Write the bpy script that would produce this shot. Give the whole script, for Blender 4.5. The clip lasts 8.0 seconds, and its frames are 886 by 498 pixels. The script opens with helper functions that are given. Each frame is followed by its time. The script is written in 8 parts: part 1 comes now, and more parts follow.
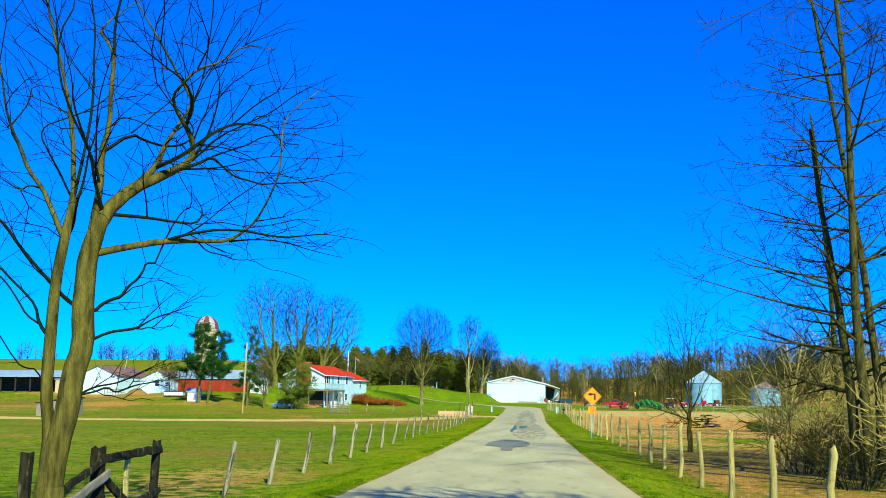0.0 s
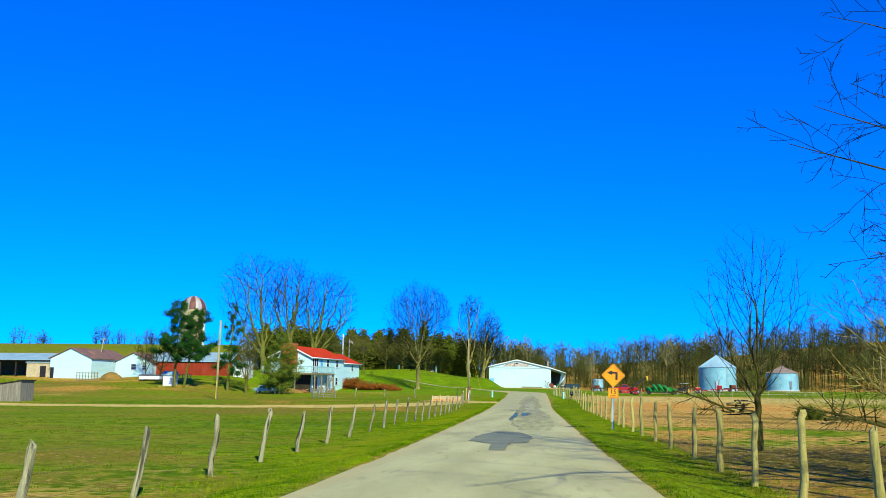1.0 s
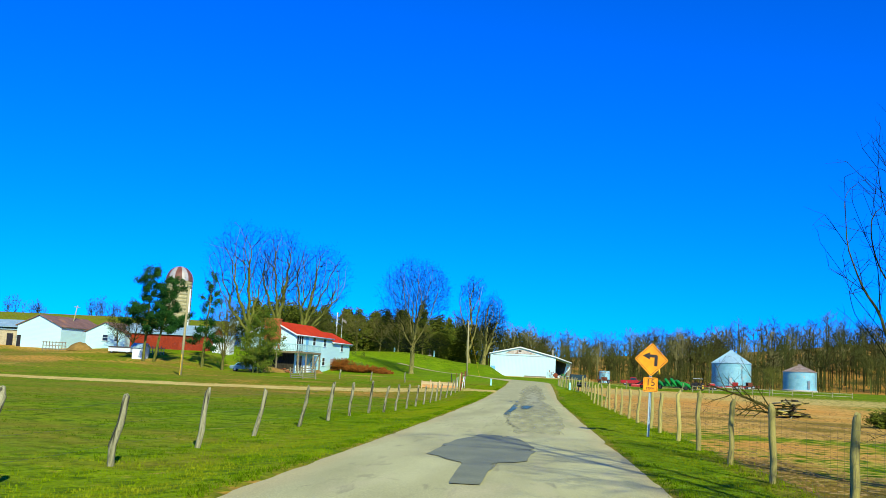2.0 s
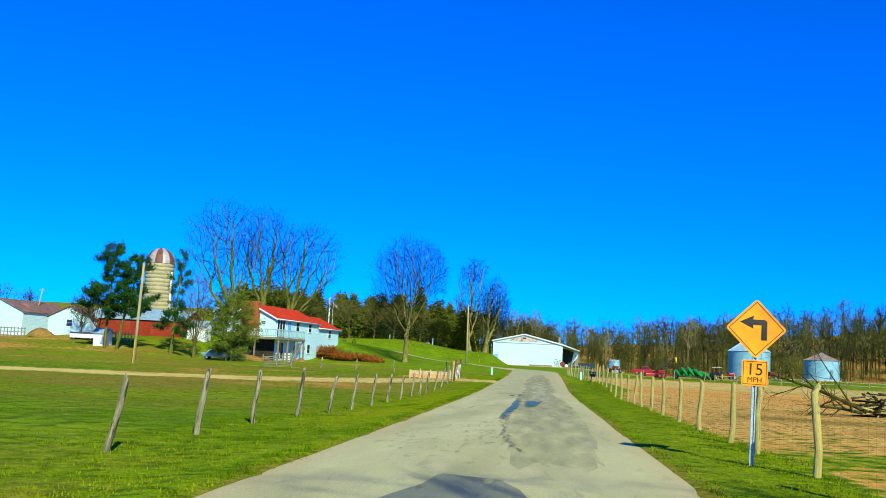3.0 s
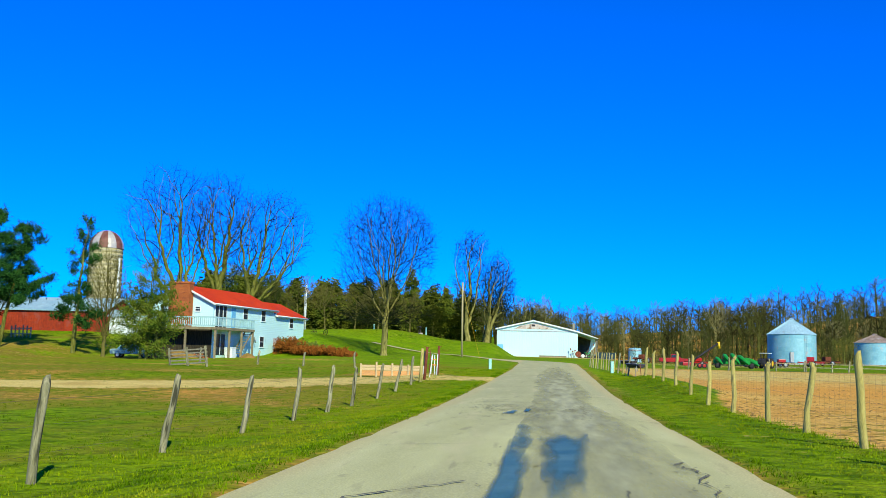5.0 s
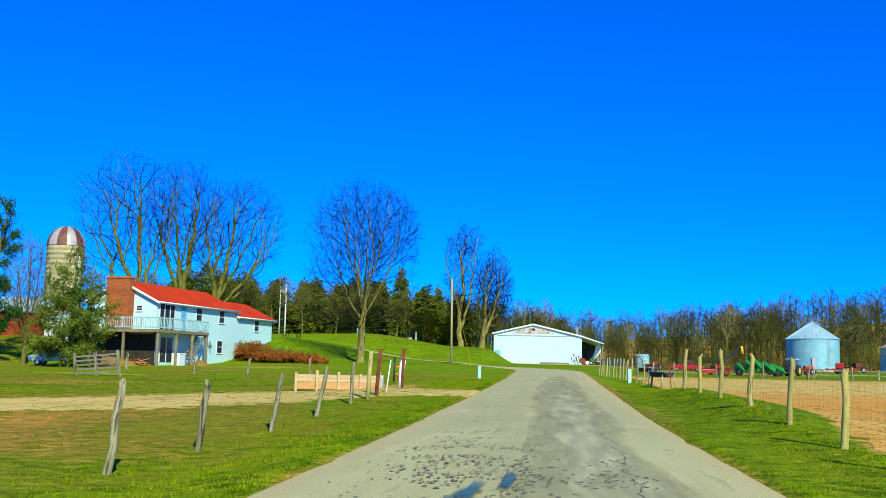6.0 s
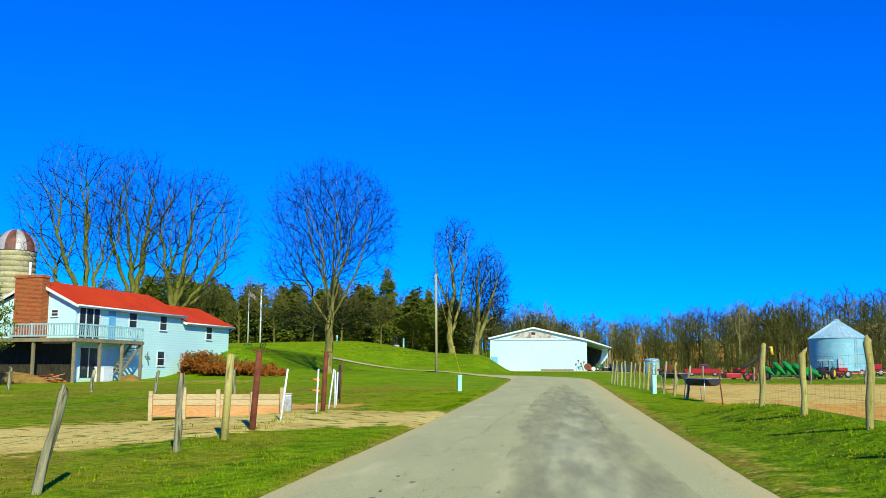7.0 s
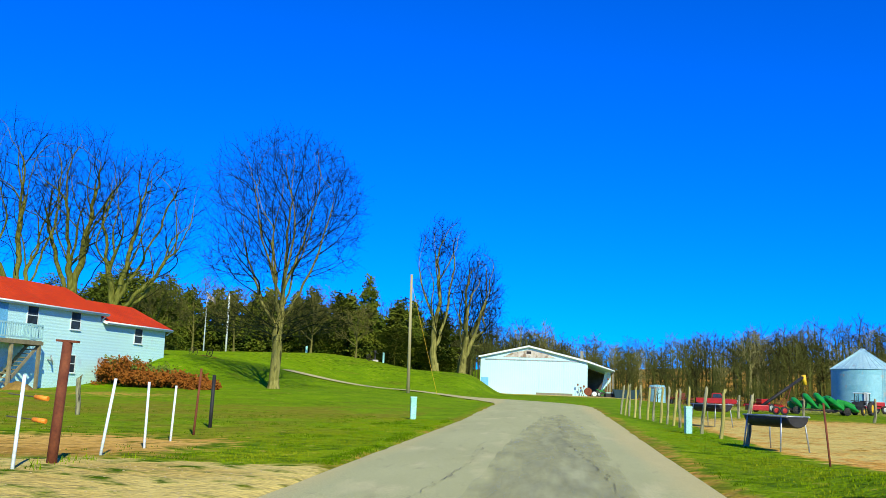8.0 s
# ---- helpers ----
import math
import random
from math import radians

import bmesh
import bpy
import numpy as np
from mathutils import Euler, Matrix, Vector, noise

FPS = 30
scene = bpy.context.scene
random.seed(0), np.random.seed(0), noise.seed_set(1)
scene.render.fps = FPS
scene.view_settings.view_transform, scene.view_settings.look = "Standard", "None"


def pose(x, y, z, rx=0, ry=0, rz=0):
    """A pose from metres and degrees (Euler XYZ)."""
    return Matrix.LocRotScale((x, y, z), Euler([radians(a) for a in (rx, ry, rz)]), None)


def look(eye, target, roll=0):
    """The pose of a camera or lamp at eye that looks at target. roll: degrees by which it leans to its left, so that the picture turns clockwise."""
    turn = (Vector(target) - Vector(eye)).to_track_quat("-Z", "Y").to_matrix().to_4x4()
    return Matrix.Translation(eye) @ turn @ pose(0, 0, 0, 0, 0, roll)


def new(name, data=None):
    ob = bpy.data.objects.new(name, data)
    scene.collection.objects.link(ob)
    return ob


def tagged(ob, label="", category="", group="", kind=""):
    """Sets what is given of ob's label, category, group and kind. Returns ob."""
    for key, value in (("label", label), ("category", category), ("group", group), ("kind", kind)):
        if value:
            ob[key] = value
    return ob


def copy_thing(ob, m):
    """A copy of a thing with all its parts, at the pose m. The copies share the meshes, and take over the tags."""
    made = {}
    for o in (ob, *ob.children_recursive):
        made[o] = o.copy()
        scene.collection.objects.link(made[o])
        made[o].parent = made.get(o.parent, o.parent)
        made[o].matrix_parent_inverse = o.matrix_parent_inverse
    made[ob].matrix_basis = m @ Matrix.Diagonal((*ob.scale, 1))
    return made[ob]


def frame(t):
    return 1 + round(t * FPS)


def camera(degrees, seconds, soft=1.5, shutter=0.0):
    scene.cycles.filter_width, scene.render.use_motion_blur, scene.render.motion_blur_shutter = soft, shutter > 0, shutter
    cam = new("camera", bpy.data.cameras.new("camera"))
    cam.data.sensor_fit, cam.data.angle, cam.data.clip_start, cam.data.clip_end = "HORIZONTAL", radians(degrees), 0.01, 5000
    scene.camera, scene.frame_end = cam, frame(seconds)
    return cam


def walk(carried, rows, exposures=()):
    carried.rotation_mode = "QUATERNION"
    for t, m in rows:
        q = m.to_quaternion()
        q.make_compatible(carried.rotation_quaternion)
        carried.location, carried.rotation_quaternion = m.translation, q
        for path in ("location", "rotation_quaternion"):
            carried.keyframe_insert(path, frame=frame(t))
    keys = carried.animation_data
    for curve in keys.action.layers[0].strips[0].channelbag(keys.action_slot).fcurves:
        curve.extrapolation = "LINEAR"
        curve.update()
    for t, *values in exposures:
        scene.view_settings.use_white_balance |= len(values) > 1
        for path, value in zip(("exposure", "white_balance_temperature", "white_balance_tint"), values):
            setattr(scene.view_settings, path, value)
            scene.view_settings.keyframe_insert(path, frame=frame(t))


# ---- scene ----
# the camera: seconds, place, then yaw, pitch and roll in degrees
cam = camera(50.0, 8.0, soft=0.7)
ROWS = [
    (0, 0.000, 0.000, 1.600, 4.963, 9.034, 0.575),
    (0.5, 0.079, 6.276, 1.479, 4.998, 8.696, 0.122),
    (1, 0.150, 12.571, 1.335, 5.265, 8.219, 0.596),
    (1.5, 0.162, 18.816, 1.226, 5.405, 7.758, 2.502),
    (3, 0.009, 38.683, 1.032, 5.983, 6.791, 2.774),
    (3.5, -0.120, 45.381, 0.922, 6.201, 6.478, 2.447),
    (4, -0.238, 52.192, 0.847, 6.216, 6.316, 1.739),
    (4.5, -0.348, 59.177, 0.793, 6.306, 6.338, 1.412),
    (6, -0.460, 80.117, 0.772, 6.406, 6.918, 1.231),
    (6.5, -0.385, 87.120, 0.781, 6.445, 7.046, -0.108),
    (7, -0.286, 94.144, 0.796, 6.465, 7.465, 0.118),
    (7.5, -0.155, 101.195, 0.823, 6.517, 8.076, 1.180),
    (8, -0.000, 108.024, 0.863, 6.635, 8.652, 2.064),
]
walk(cam, [(t, pose(x, y, z, 90 + pitch, 0, yaw) @ pose(0, 0, 0, 0, 0, roll)) for t, x, y, z, yaw, pitch, roll in ROWS],
     exposures=[(0.0, 0.42), (0.4, 0.36), (1.2, 0.2), (8.0, 0.2)])

# ---- light ----
SUN_FROM = Vector((0.42, -0.908, 0.0))
SUN_UP = radians(33)
world = bpy.data.worlds.new("world")
scene.world = world
world.use_nodes = True
wt = world.node_tree
sky = wt.nodes.new("ShaderNodeTexSky")
sky.sky_type, sky.sun_disc = "NISHITA", False
sky.sun_elevation, sky.sun_rotation = SUN_UP, math.atan2(SUN_FROM.x, SUN_FROM.y)
sky.air_density, sky.dust_density, sky.ozone_density, sky.altitude = 0.75, 0.0, 10.0, 0.0
vivid = wt.nodes.new("ShaderNodeHueSaturation")
vivid.inputs["Saturation"].default_value = 1.15
vivid.inputs["Hue"].default_value = 0.5
tint = wt.nodes.new("ShaderNodeMix")
tint.data_type, tint.blend_type = "RGBA", "MULTIPLY"
tint.inputs[0].default_value, tint.inputs[7].default_value = 1.0, (0.33, 0.775, 1.65, 1)
wt.links.new(sky.outputs["Color"], tint.inputs[6])
wt.links.new(tint.outputs[2], vivid.inputs["Color"])
back = wt.nodes["Background"]
wt.links.new(vivid.outputs["Color"], back.inputs["Color"])
back.inputs["Strength"].default_value = 0.128
sun = new("sun", bpy.data.lights.new("sun", "SUN"))
sun.data.energy, sun.data.angle, sun.data.color = 5.0, radians(0.55), (1.0, 0.965, 0.66)
sun.matrix_world = look((0, 0, 60), Vector((0, 0, 60)) - (SUN_FROM * math.cos(SUN_UP) + Vector((0, 0, math.sin(SUN_UP)))))

# ---- materials ----
def material(name, a, b, size=1.0, rough=0.8, metal=0.0, bump=0.0, fine=None, stain=None, stain_size=0.3, stain_cut=0.58, stretch=(1, 1, 1), vary=0.0, spec=0.3):
    """Two tones mixed by noise of that size in metres, a finer grain, stains with a shape of their own, relief, and a change from piece to piece."""
    m = bpy.data.materials.new(name)
    m.use_nodes = True
    nt = m.node_tree
    n, l = nt.nodes, nt.links
    out = n["Principled BSDF"]
    co = n.new("ShaderNodeTexCoord")
    info = n.new("ShaderNodeObjectInfo")
    shift = n.new("ShaderNodeVectorMath")
    shift.operation = "MULTIPLY_ADD"
    shift.inputs[1].default_value = stretch
    scat = n.new("ShaderNodeMath")
    scat.operation = "MULTIPLY"
    scat.inputs[1].default_value = 37.0
    l.new(info.outputs["Random"], scat.inputs[0])
    l.new(co.outputs["Object"], shift.inputs[0])
    l.new(scat.outputs[0], shift.inputs[2])

    def noise_at(scale, detail=4.0):
        t = n.new("ShaderNodeTexNoise")
        t.inputs["Scale"].default_value, t.inputs["Detail"].default_value = scale, detail
        l.new(shift.outputs[0], t.inputs["Vector"])
        return t

    def ramp(src, lo, hi):
        r = n.new("ShaderNodeMapRange")
        r.inputs["From Min"].default_value, r.inputs["From Max"].default_value = lo, hi
        l.new(src, r.inputs["Value"])
        return r.outputs["Result"]

    def mix(fac, c1, c2, kind="MIX"):
        x = n.new("ShaderNodeMix")
        x.data_type, x.blend_type = "RGBA", kind
        for k, v in ((0, fac), (6, c1), (7, c2)):
            if isinstance(v, (int, float)):
                x.inputs[k].default_value = v
            elif isinstance(v, tuple):
                x.inputs[k].default_value = (*v[:3], 1)
            else:
                l.new(v, x.inputs[k])
        return x.outputs[2]

    big = noise_at(1.0 / size)
    col = mix(ramp(big.outputs["Fac"], 0.32, 0.68), a, b)
    grain = noise_at(1.0 / (fine or size * 0.12), 3.0)
    g = ramp(grain.outputs["Fac"], 0.25, 0.75)
    gr = n.new("ShaderNodeMapRange")
    gr.inputs["To Min"].default_value, gr.inputs["To Max"].default_value = 0.72, 1.22
    l.new(g, gr.inputs["Value"])
    col = mix(1.0, col, gr.outputs["Result"], "MULTIPLY")
    if stain:
        st = noise_at(1.0 / stain_size, 6.0)
        col = mix(ramp(st.outputs["Fac"], stain_cut, stain_cut + 0.12), col, stain)
    if vary:
        va = n.new("ShaderNodeMapRange")
        va.inputs["To Min"].default_value, va.inputs["To Max"].default_value = 1 - vary, 1 + vary
        l.new(info.outputs["Random"], va.inputs["Value"])
        col = mix(1.0, col, va.outputs["Result"], "MULTIPLY")
    l.new(col, out.inputs["Base Color"])
    rr = n.new("ShaderNodeMapRange")
    rr.inputs["To Min"].default_value, rr.inputs["To Max"].default_value = max(0.02, rough - 0.1), min(1.0, rough + 0.1)
    l.new(g, rr.inputs["Value"])
    l.new(rr.outputs["Result"], out.inputs["Roughness"])
    out.inputs["Metallic"].default_value = metal
    out.inputs["Specular IOR Level"].default_value = spec
    if bump:
        bp = n.new("ShaderNodeBump")
        bp.inputs["Strength"].default_value, bp.inputs["Distance"].default_value = 1.0, bump
        l.new(grain.outputs["Fac"], bp.inputs["Height"])
        l.new(bp.outputs["Normal"], out.inputs["Normal"])
    return m


def ribbed(m, axis, period, depth):
    """Adds relief in waves along one local axis: corrugated sheet, lapped boards."""
    nt = m.node_tree
    n, l = nt.nodes, nt.links
    co = n.new("ShaderNodeTexCoord")
    sep = n.new("ShaderNodeSeparateXYZ")
    l.new(co.outputs["Object"], sep.inputs[0])
    fr = n.new("ShaderNodeMath")
    fr.operation = "PINGPONG"
    fr.inputs[1].default_value = period / 2
    l.new(sep.outputs["XYZ".index(axis)], fr.inputs[0])
    bp = n.new("ShaderNodeBump")
    bp.inputs["Strength"].default_value, bp.inputs["Distance"].default_value = 1.0, depth / (period / 2)
    l.new(fr.outputs[0], bp.inputs["Height"])
    out = n["Principled BSDF"]
    if out.inputs["Normal"].is_linked:
        l.new(out.inputs["Normal"].links[0].from_socket, bp.inputs["Normal"])
    l.new(bp.outputs["Normal"], out.inputs["Normal"])
    return m


M = {
    "white_siding": ribbed(material("white_siding", (0.50, 0.82, 0.82), (0.55, 0.86, 0.85), 4.0, 0.55, fine=0.06, stain=(0.46, 0.68, 0.70), stain_size=0.9, stain_cut=0.6), "Z", 0.2, 0.008),
    "white_steel": ribbed(material("white_steel", (0.46, 0.74, 0.77), (0.49, 0.77, 0.79), 3.0, 0.45, fine=0.05, stain=(0.62, 0.64, 0.58), stain_size=1.4, stain_cut=0.72), "X", 0.3, 0.012),
    "rail_paint": material("rail_paint", (0.27, 0.50, 0.54), (0.36, 0.60, 0.62), 0.8, 0.6, fine=0.05, vary=0.1),
    "white_paint": material("white_paint", (0.66, 0.76, 0.76), (0.73, 0.81, 0.80), 0.8, 0.5, fine=0.05, vary=0.04),
    "red_roof": ribbed(material("red_roof", (0.52, 0.04, 0.004), (0.62, 0.055, 0.006), 2.0, 0.75, fine=0.2, stain=(0.45, 0.05, 0.006), stain_size=0.8, spec=0.1), "Y", 0.4, 0.02),
    "brick": material("brick", (0.36, 0.10, 0.028), (0.46, 0.15, 0.045), 0.25, 0.9, bump=0.004, fine=0.06, stain=(0.20, 0.06, 0.03), stain_size=0.5),
    "galvanised": ribbed(material("galvanised", (0.17, 0.43, 0.53), (0.27, 0.54, 0.62), 1.6, 0.5, metal=0.1, fine=0.07, stain=(0.44, 0.42, 0.38), stain_size=0.7, stain_cut=0.62, stretch=(1, 1, 0.35)), "Z", 0.1, 0.003),
    "galv_roof": material("galv_roof", (0.34, 0.58, 0.64), (0.46, 0.70, 0.74), 0.9, 0.45, metal=0.3, fine=0.2, stain=(0.36, 0.30, 0.24), stain_size=0.8, stain_cut=0.64),
    "rusty_roof": material("rusty_roof", (0.27, 0.20, 0.14), (0.42, 0.34, 0.27), 0.9, 0.7, metal=0.3, fine=0.15, stain=(0.46, 0.45, 0.44), stain_size=1.2, stain_cut=0.6),
    "concrete_silo": material("concrete_silo", (0.36, 0.33, 0.16), (0.46, 0.42, 0.22), 1.6, 0.9, bump=0.01, fine=0.3, stain=(0.22, 0.20, 0.13), stain_size=1.0, vary=0.08),
    "concrete": material("concrete", (0.40, 0.38, 0.34), (0.50, 0.48, 0.43), 0.8, 0.9, bump=0.004, fine=0.1),
    "barn_red": ribbed(material("barn_red", (0.22, 0.022, 0.004), (0.31, 0.036, 0.007), 1.5, 0.75, fine=0.2, stain=(0.26, 0.05, 0.03), stain_size=0.6), "X", 0.3, 0.01),
    "tin_roof": ribbed(material("tin_roof", (0.27, 0.46, 0.50), (0.38, 0.57, 0.59), 1.4, 0.5, metal=0.2, fine=0.2, stain=(0.34, 0.20, 0.13), stain_size=1.5, stain_cut=0.63), "X", 0.2, 0.012),
    "brown_roof": ribbed(material("brown_roof", (0.17, 0.10, 0.07), (0.26, 0.15, 0.10), 1.4, 0.7, fine=0.2, stain=(0.36, 0.18, 0.09), stain_size=1.8, stain_cut=0.55), "X", 0.25, 0.012),
    "tan_board": material("tan_board", (0.46, 0.40, 0.22), (0.54, 0.47, 0.28), 0.8, 0.8, fine=0.1),
    "grey_board": material("grey_board", (0.19, 0.18, 0.13), (0.30, 0.28, 0.20), 0.5, 0.85, bump=0.003, fine=0.04, stretch=(3, 3, 0.5), vary=0.12),
    "old_post": material("old_post", (0.20, 0.20, 0.10), (0.42, 0.40, 0.23), 0.2, 0.9, bump=0.012, fine=0.03, stretch=(5, 5, 0.5), stain=(0.055, 0.055, 0.028), stain_size=0.26, stain_cut=0.50, vary=0.18),
    "yellow_post": material("yellow_post", (0.31, 0.28, 0.075), (0.50, 0.45, 0.135), 0.25, 0.85, bump=0.01, fine=0.03, stretch=(5, 5, 0.5), stain=(0.17, 0.15, 0.06), stain_size=0.25, stain_cut=0.56, vary=0.15),
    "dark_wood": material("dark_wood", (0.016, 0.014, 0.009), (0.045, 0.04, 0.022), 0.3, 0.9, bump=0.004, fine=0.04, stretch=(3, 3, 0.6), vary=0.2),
    "brace_wood": material("brace_wood", (0.012, 0.012, 0.007), (0.035, 0.034, 0.016), 0.25, 0.95, bump=0.012, fine=0.03, stretch=(3, 3, 1), stain=(0.12, 0.11, 0.045), stain_size=0.3, stain_cut=0.58, vary=0.15, spec=0.1),
    "deck_wood": material("deck_wood", (0.20, 0.175, 0.10), (0.30, 0.26, 0.15), 0.4, 0.85, bump=0.003, fine=0.05, vary=0.12),
    "new_board": material("new_board", (0.44, 0.34, 0.17), (0.54, 0.43, 0.23), 0.6, 0.8, bump=0.002, fine=0.05, stretch=(0.4, 3, 3), vary=0.1),
    "bed_board": material("bed_board", (0.46, 0.24, 0.08), (0.56, 0.31, 0.12), 0.6, 0.85, bump=0.002, fine=0.05, stretch=(0.4, 3, 3), vary=0.08),
    "pole_wood": material("pole_wood", (0.30, 0.27, 0.13), (0.44, 0.40, 0.21), 0.5, 0.9, bump=0.004, fine=0.05, stretch=(4, 4, 0.3)),
    "rust": material("rust", (0.13, 0.035, 0.018), (0.22, 0.07, 0.03), 0.2, 0.85, metal=0.2, bump=0.002, fine=0.03, vary=0.1),
    "sign_orange": material("sign_orange", (0.88, 0.32, 0.004), (0.92, 0.35, 0.006), 0.6, 0.6, fine=0.3),
    "black": material("black", (0.012, 0.012, 0.013), (0.03, 0.03, 0.03), 0.4, 0.6, fine=0.05),
    "rubber": material("rubber", (0.02, 0.02, 0.02), (0.045, 0.042, 0.04), 0.2, 0.85, fine=0.03),
    "dark_inside": material("dark_inside", (0.05, 0.045, 0.04), (0.09, 0.08, 0.07), 0.6, 0.95, fine=0.1),
    "glass": material("glass", (0.02, 0.03, 0.04), (0.03, 0.045, 0.055), 1.0, 0.12, fine=0.5, spec=0.6),
    "blue_door": material("blue_door", (0.12, 0.42, 0.66), (0.16, 0.48, 0.72), 0.5, 0.5, fine=0.1),
    "aqua_box": material("aqua_box", (0.28, 0.62, 0.52), (0.34, 0.68, 0.58), 0.4, 0.5, fine=0.05),
    "tractor_green": material("tractor_green", (0.008, 0.20, 0.020), (0.014, 0.30, 0.035), 0.5, 0.4, fine=0.06, stain=(0.05, 0.16, 0.04), stain_size=0.4, stain_cut=0.62),
    "paint_red": material("paint_red", (0.33, 0.010, 0.006), (0.44, 0.016, 0.009), 0.6, 0.35, fine=0.08, stain=(0.30, 0.03, 0.02), stain_size=0.5, stain_cut=0.64, spec=0.5),
    "paint_yellow": material("paint_yellow", (0.72, 0.45, 0.02), (0.78, 0.5, 0.03), 0.4, 0.5, fine=0.05),
    "grey_steel": material("grey_steel", (0.34, 0.37, 0.38), (0.45, 0.48, 0.48), 0.3, 0.5, metal=0.6, fine=0.05, vary=0.1),
    "wire": material("wire", (0.10, 0.10, 0.085), (0.16, 0.155, 0.13), 0.3, 0.6, metal=0.6, fine=0.05),
    "orange_plastic": material("orange_plastic", (0.85, 0.25, 0.02), (0.9, 0.3, 0.03), 0.1, 0.5, fine=0.05),
    "bark_olive": material("bark_olive", (0.048, 0.048, 0.011), (0.16, 0.148, 0.03), 0.3, 0.95, spec=0.02, bump=0.02, fine=0.05, stretch=(3, 3, 0.6), stain=(0.03, 0.03, 0.01), stain_size=0.5, stain_cut=0.56),
    "bark": material("bark", (0.075, 0.085, 0.015), (0.20, 0.205, 0.04), 0.4, 0.95, spec=0.02, bump=0.012, fine=0.05, stretch=(3, 3, 0.7), stain=(0.13, 0.14, 0.05), stain_size=0.5, vary=0.12),
    "bark_tan": material("bark_tan", (0.13, 0.128, 0.03), (0.31, 0.285, 0.085), 0.5, 0.95, spec=0.02, bump=0.012, fine=0.06, stretch=(3, 3, 0.6), stain=(0.06, 0.06, 0.018), stain_size=0.8, stain_cut=0.55, vary=0.12),
    "bark_dark": material("bark_dark", (0.024, 0.028, 0.009), (0.11, 0.108, 0.026), 0.25, 0.95, spec=0.02, bump=0.025, fine=0.05, stretch=(3, 3, 0.7), vary=0.15),
    "bark_pale": material("bark_pale", (0.36, 0.31, 0.06), (0.58, 0.49, 0.11), 0.4, 0.95, bump=0.008, fine=0.05, stretch=(3, 3, 0.7), vary=0.15),
    "twig_dark": material("twig_dark", (0.008, 0.014, 0.008), (0.018, 0.026, 0.010), 2.5, 0.95, fine=0.4, spec=0.01),
    "twig_brown": material("twig_brown", (0.045, 0.05, 0.014), (0.085, 0.085, 0.022), 2.5, 0.95, fine=0.4, spec=0.01),
    "twig_olive": material("twig_olive", (0.105, 0.10, 0.026), (0.165, 0.155, 0.045), 2.5, 0.95, fine=0.4, spec=0.01),
    "needles": material("needles", (0.010, 0.052, 0.010), (0.030, 0.105, 0.016), 1.2, 0.85, spec=0.05, fine=0.2),
    "yew": material("yew", (0.035, 0.09, 0.008), (0.16, 0.205, 0.02), 0.9, 0.85, spec=0.05, fine=0.15),
    "needles_dark": material("needles_dark", (0.040, 0.075, 0.008), (0.135, 0.155, 0.016), 2.0, 0.9, fine=0.3, spec=0.03),
    "leaf_yellow": material("leaf_yellow", (0.08, 0.14, 0.02), (0.16, 0.20, 0.03), 1.0, 0.85, spec=0.05, fine=0.15),
    "leaf_red": material("leaf_red", (0.19, 0.055, 0.008), (0.27, 0.10, 0.016), 0.8, 0.85, spec=0.05, fine=0.1),
    "earth": material("earth", (0.19, 0.12, 0.022), (0.32, 0.20, 0.045), 0.5, 0.95, bump=0.01, fine=0.06),
    "stone": material("stone", (0.46, 0.36, 0.17), (0.58, 0.46, 0.23), 0.3, 0.9, bump=0.005, fine=0.04, vary=0.15),
    "flag_cloth": material("flag_cloth", (0.55, 0.45, 0.45), (0.62, 0.52, 0.52), 0.2, 0.8, fine=0.05),
}

# ---- shapes ----
def box(bm, x0, x1, y0, y1, z0, z1, bevel=0.0):
    r = bmesh.ops.create_cube(bm, size=1.0)
    vs = r["verts"]
    for v in vs:
        v.co = Vector((x0 + (v.co.x + 0.5) * (x1 - x0), y0 + (v.co.y + 0.5) * (y1 - y0), z0 + (v.co.z + 0.5) * (z1 - z0)))
    if bevel:
        es = list({e for v in vs for e in v.link_edges})
        bmesh.ops.bevel(bm, geom=es, offset=bevel, segments=2, affect="EDGES", profile=0.6)
    return bm


def beam(bm, p, q, w, h=None, bevel=0.0):
    """A squared bar from p to q."""
    p, q = Vector(p), Vector(q)
    h = w if h is None else h
    d = q - p
    m = Matrix.Translation(p) @ d.to_track_quat("Z", "Y").to_matrix().to_4x4()
    r = bmesh.ops.create_cube(bm, size=1.0)
    for v in r["verts"]:
        v.co = m @ Vector((v.co.x * w, v.co.y * h, (v.co.z + 0.5) * d.length))
    if bevel:
        bmesh.ops.bevel(bm, geom=list({e for v in r["verts"] for e in v.link_edges}), offset=bevel, segments=1, affect="EDGES")
    return bm


def rod(bm, p, q, r0, r1=None, n=8):
    p, q = Vector(p), Vector(q)
    r1 = r0 if r1 is None else r1
    d = q - p
    m = Matrix.Translation(p) @ d.to_track_quat("Z", "Y").to_matrix().to_4x4()
    ring = []
    for z, r in ((0, r0), (d.length, r1)):
        ring.append([bm.verts.new(m @ Vector((r * math.cos(2 * math.pi * k / n), r * math.sin(2 * math.pi * k / n), z))) for k in range(n)])
    for k in range(n):
        f = bm.faces.new((ring[0][k], ring[0][(k + 1) % n], ring[1][(k + 1) % n], ring[1][k]))
        f.smooth = n > 5
    bm.faces.new(ring[0][::-1])
    bm.faces.new(ring[1])
    return bm


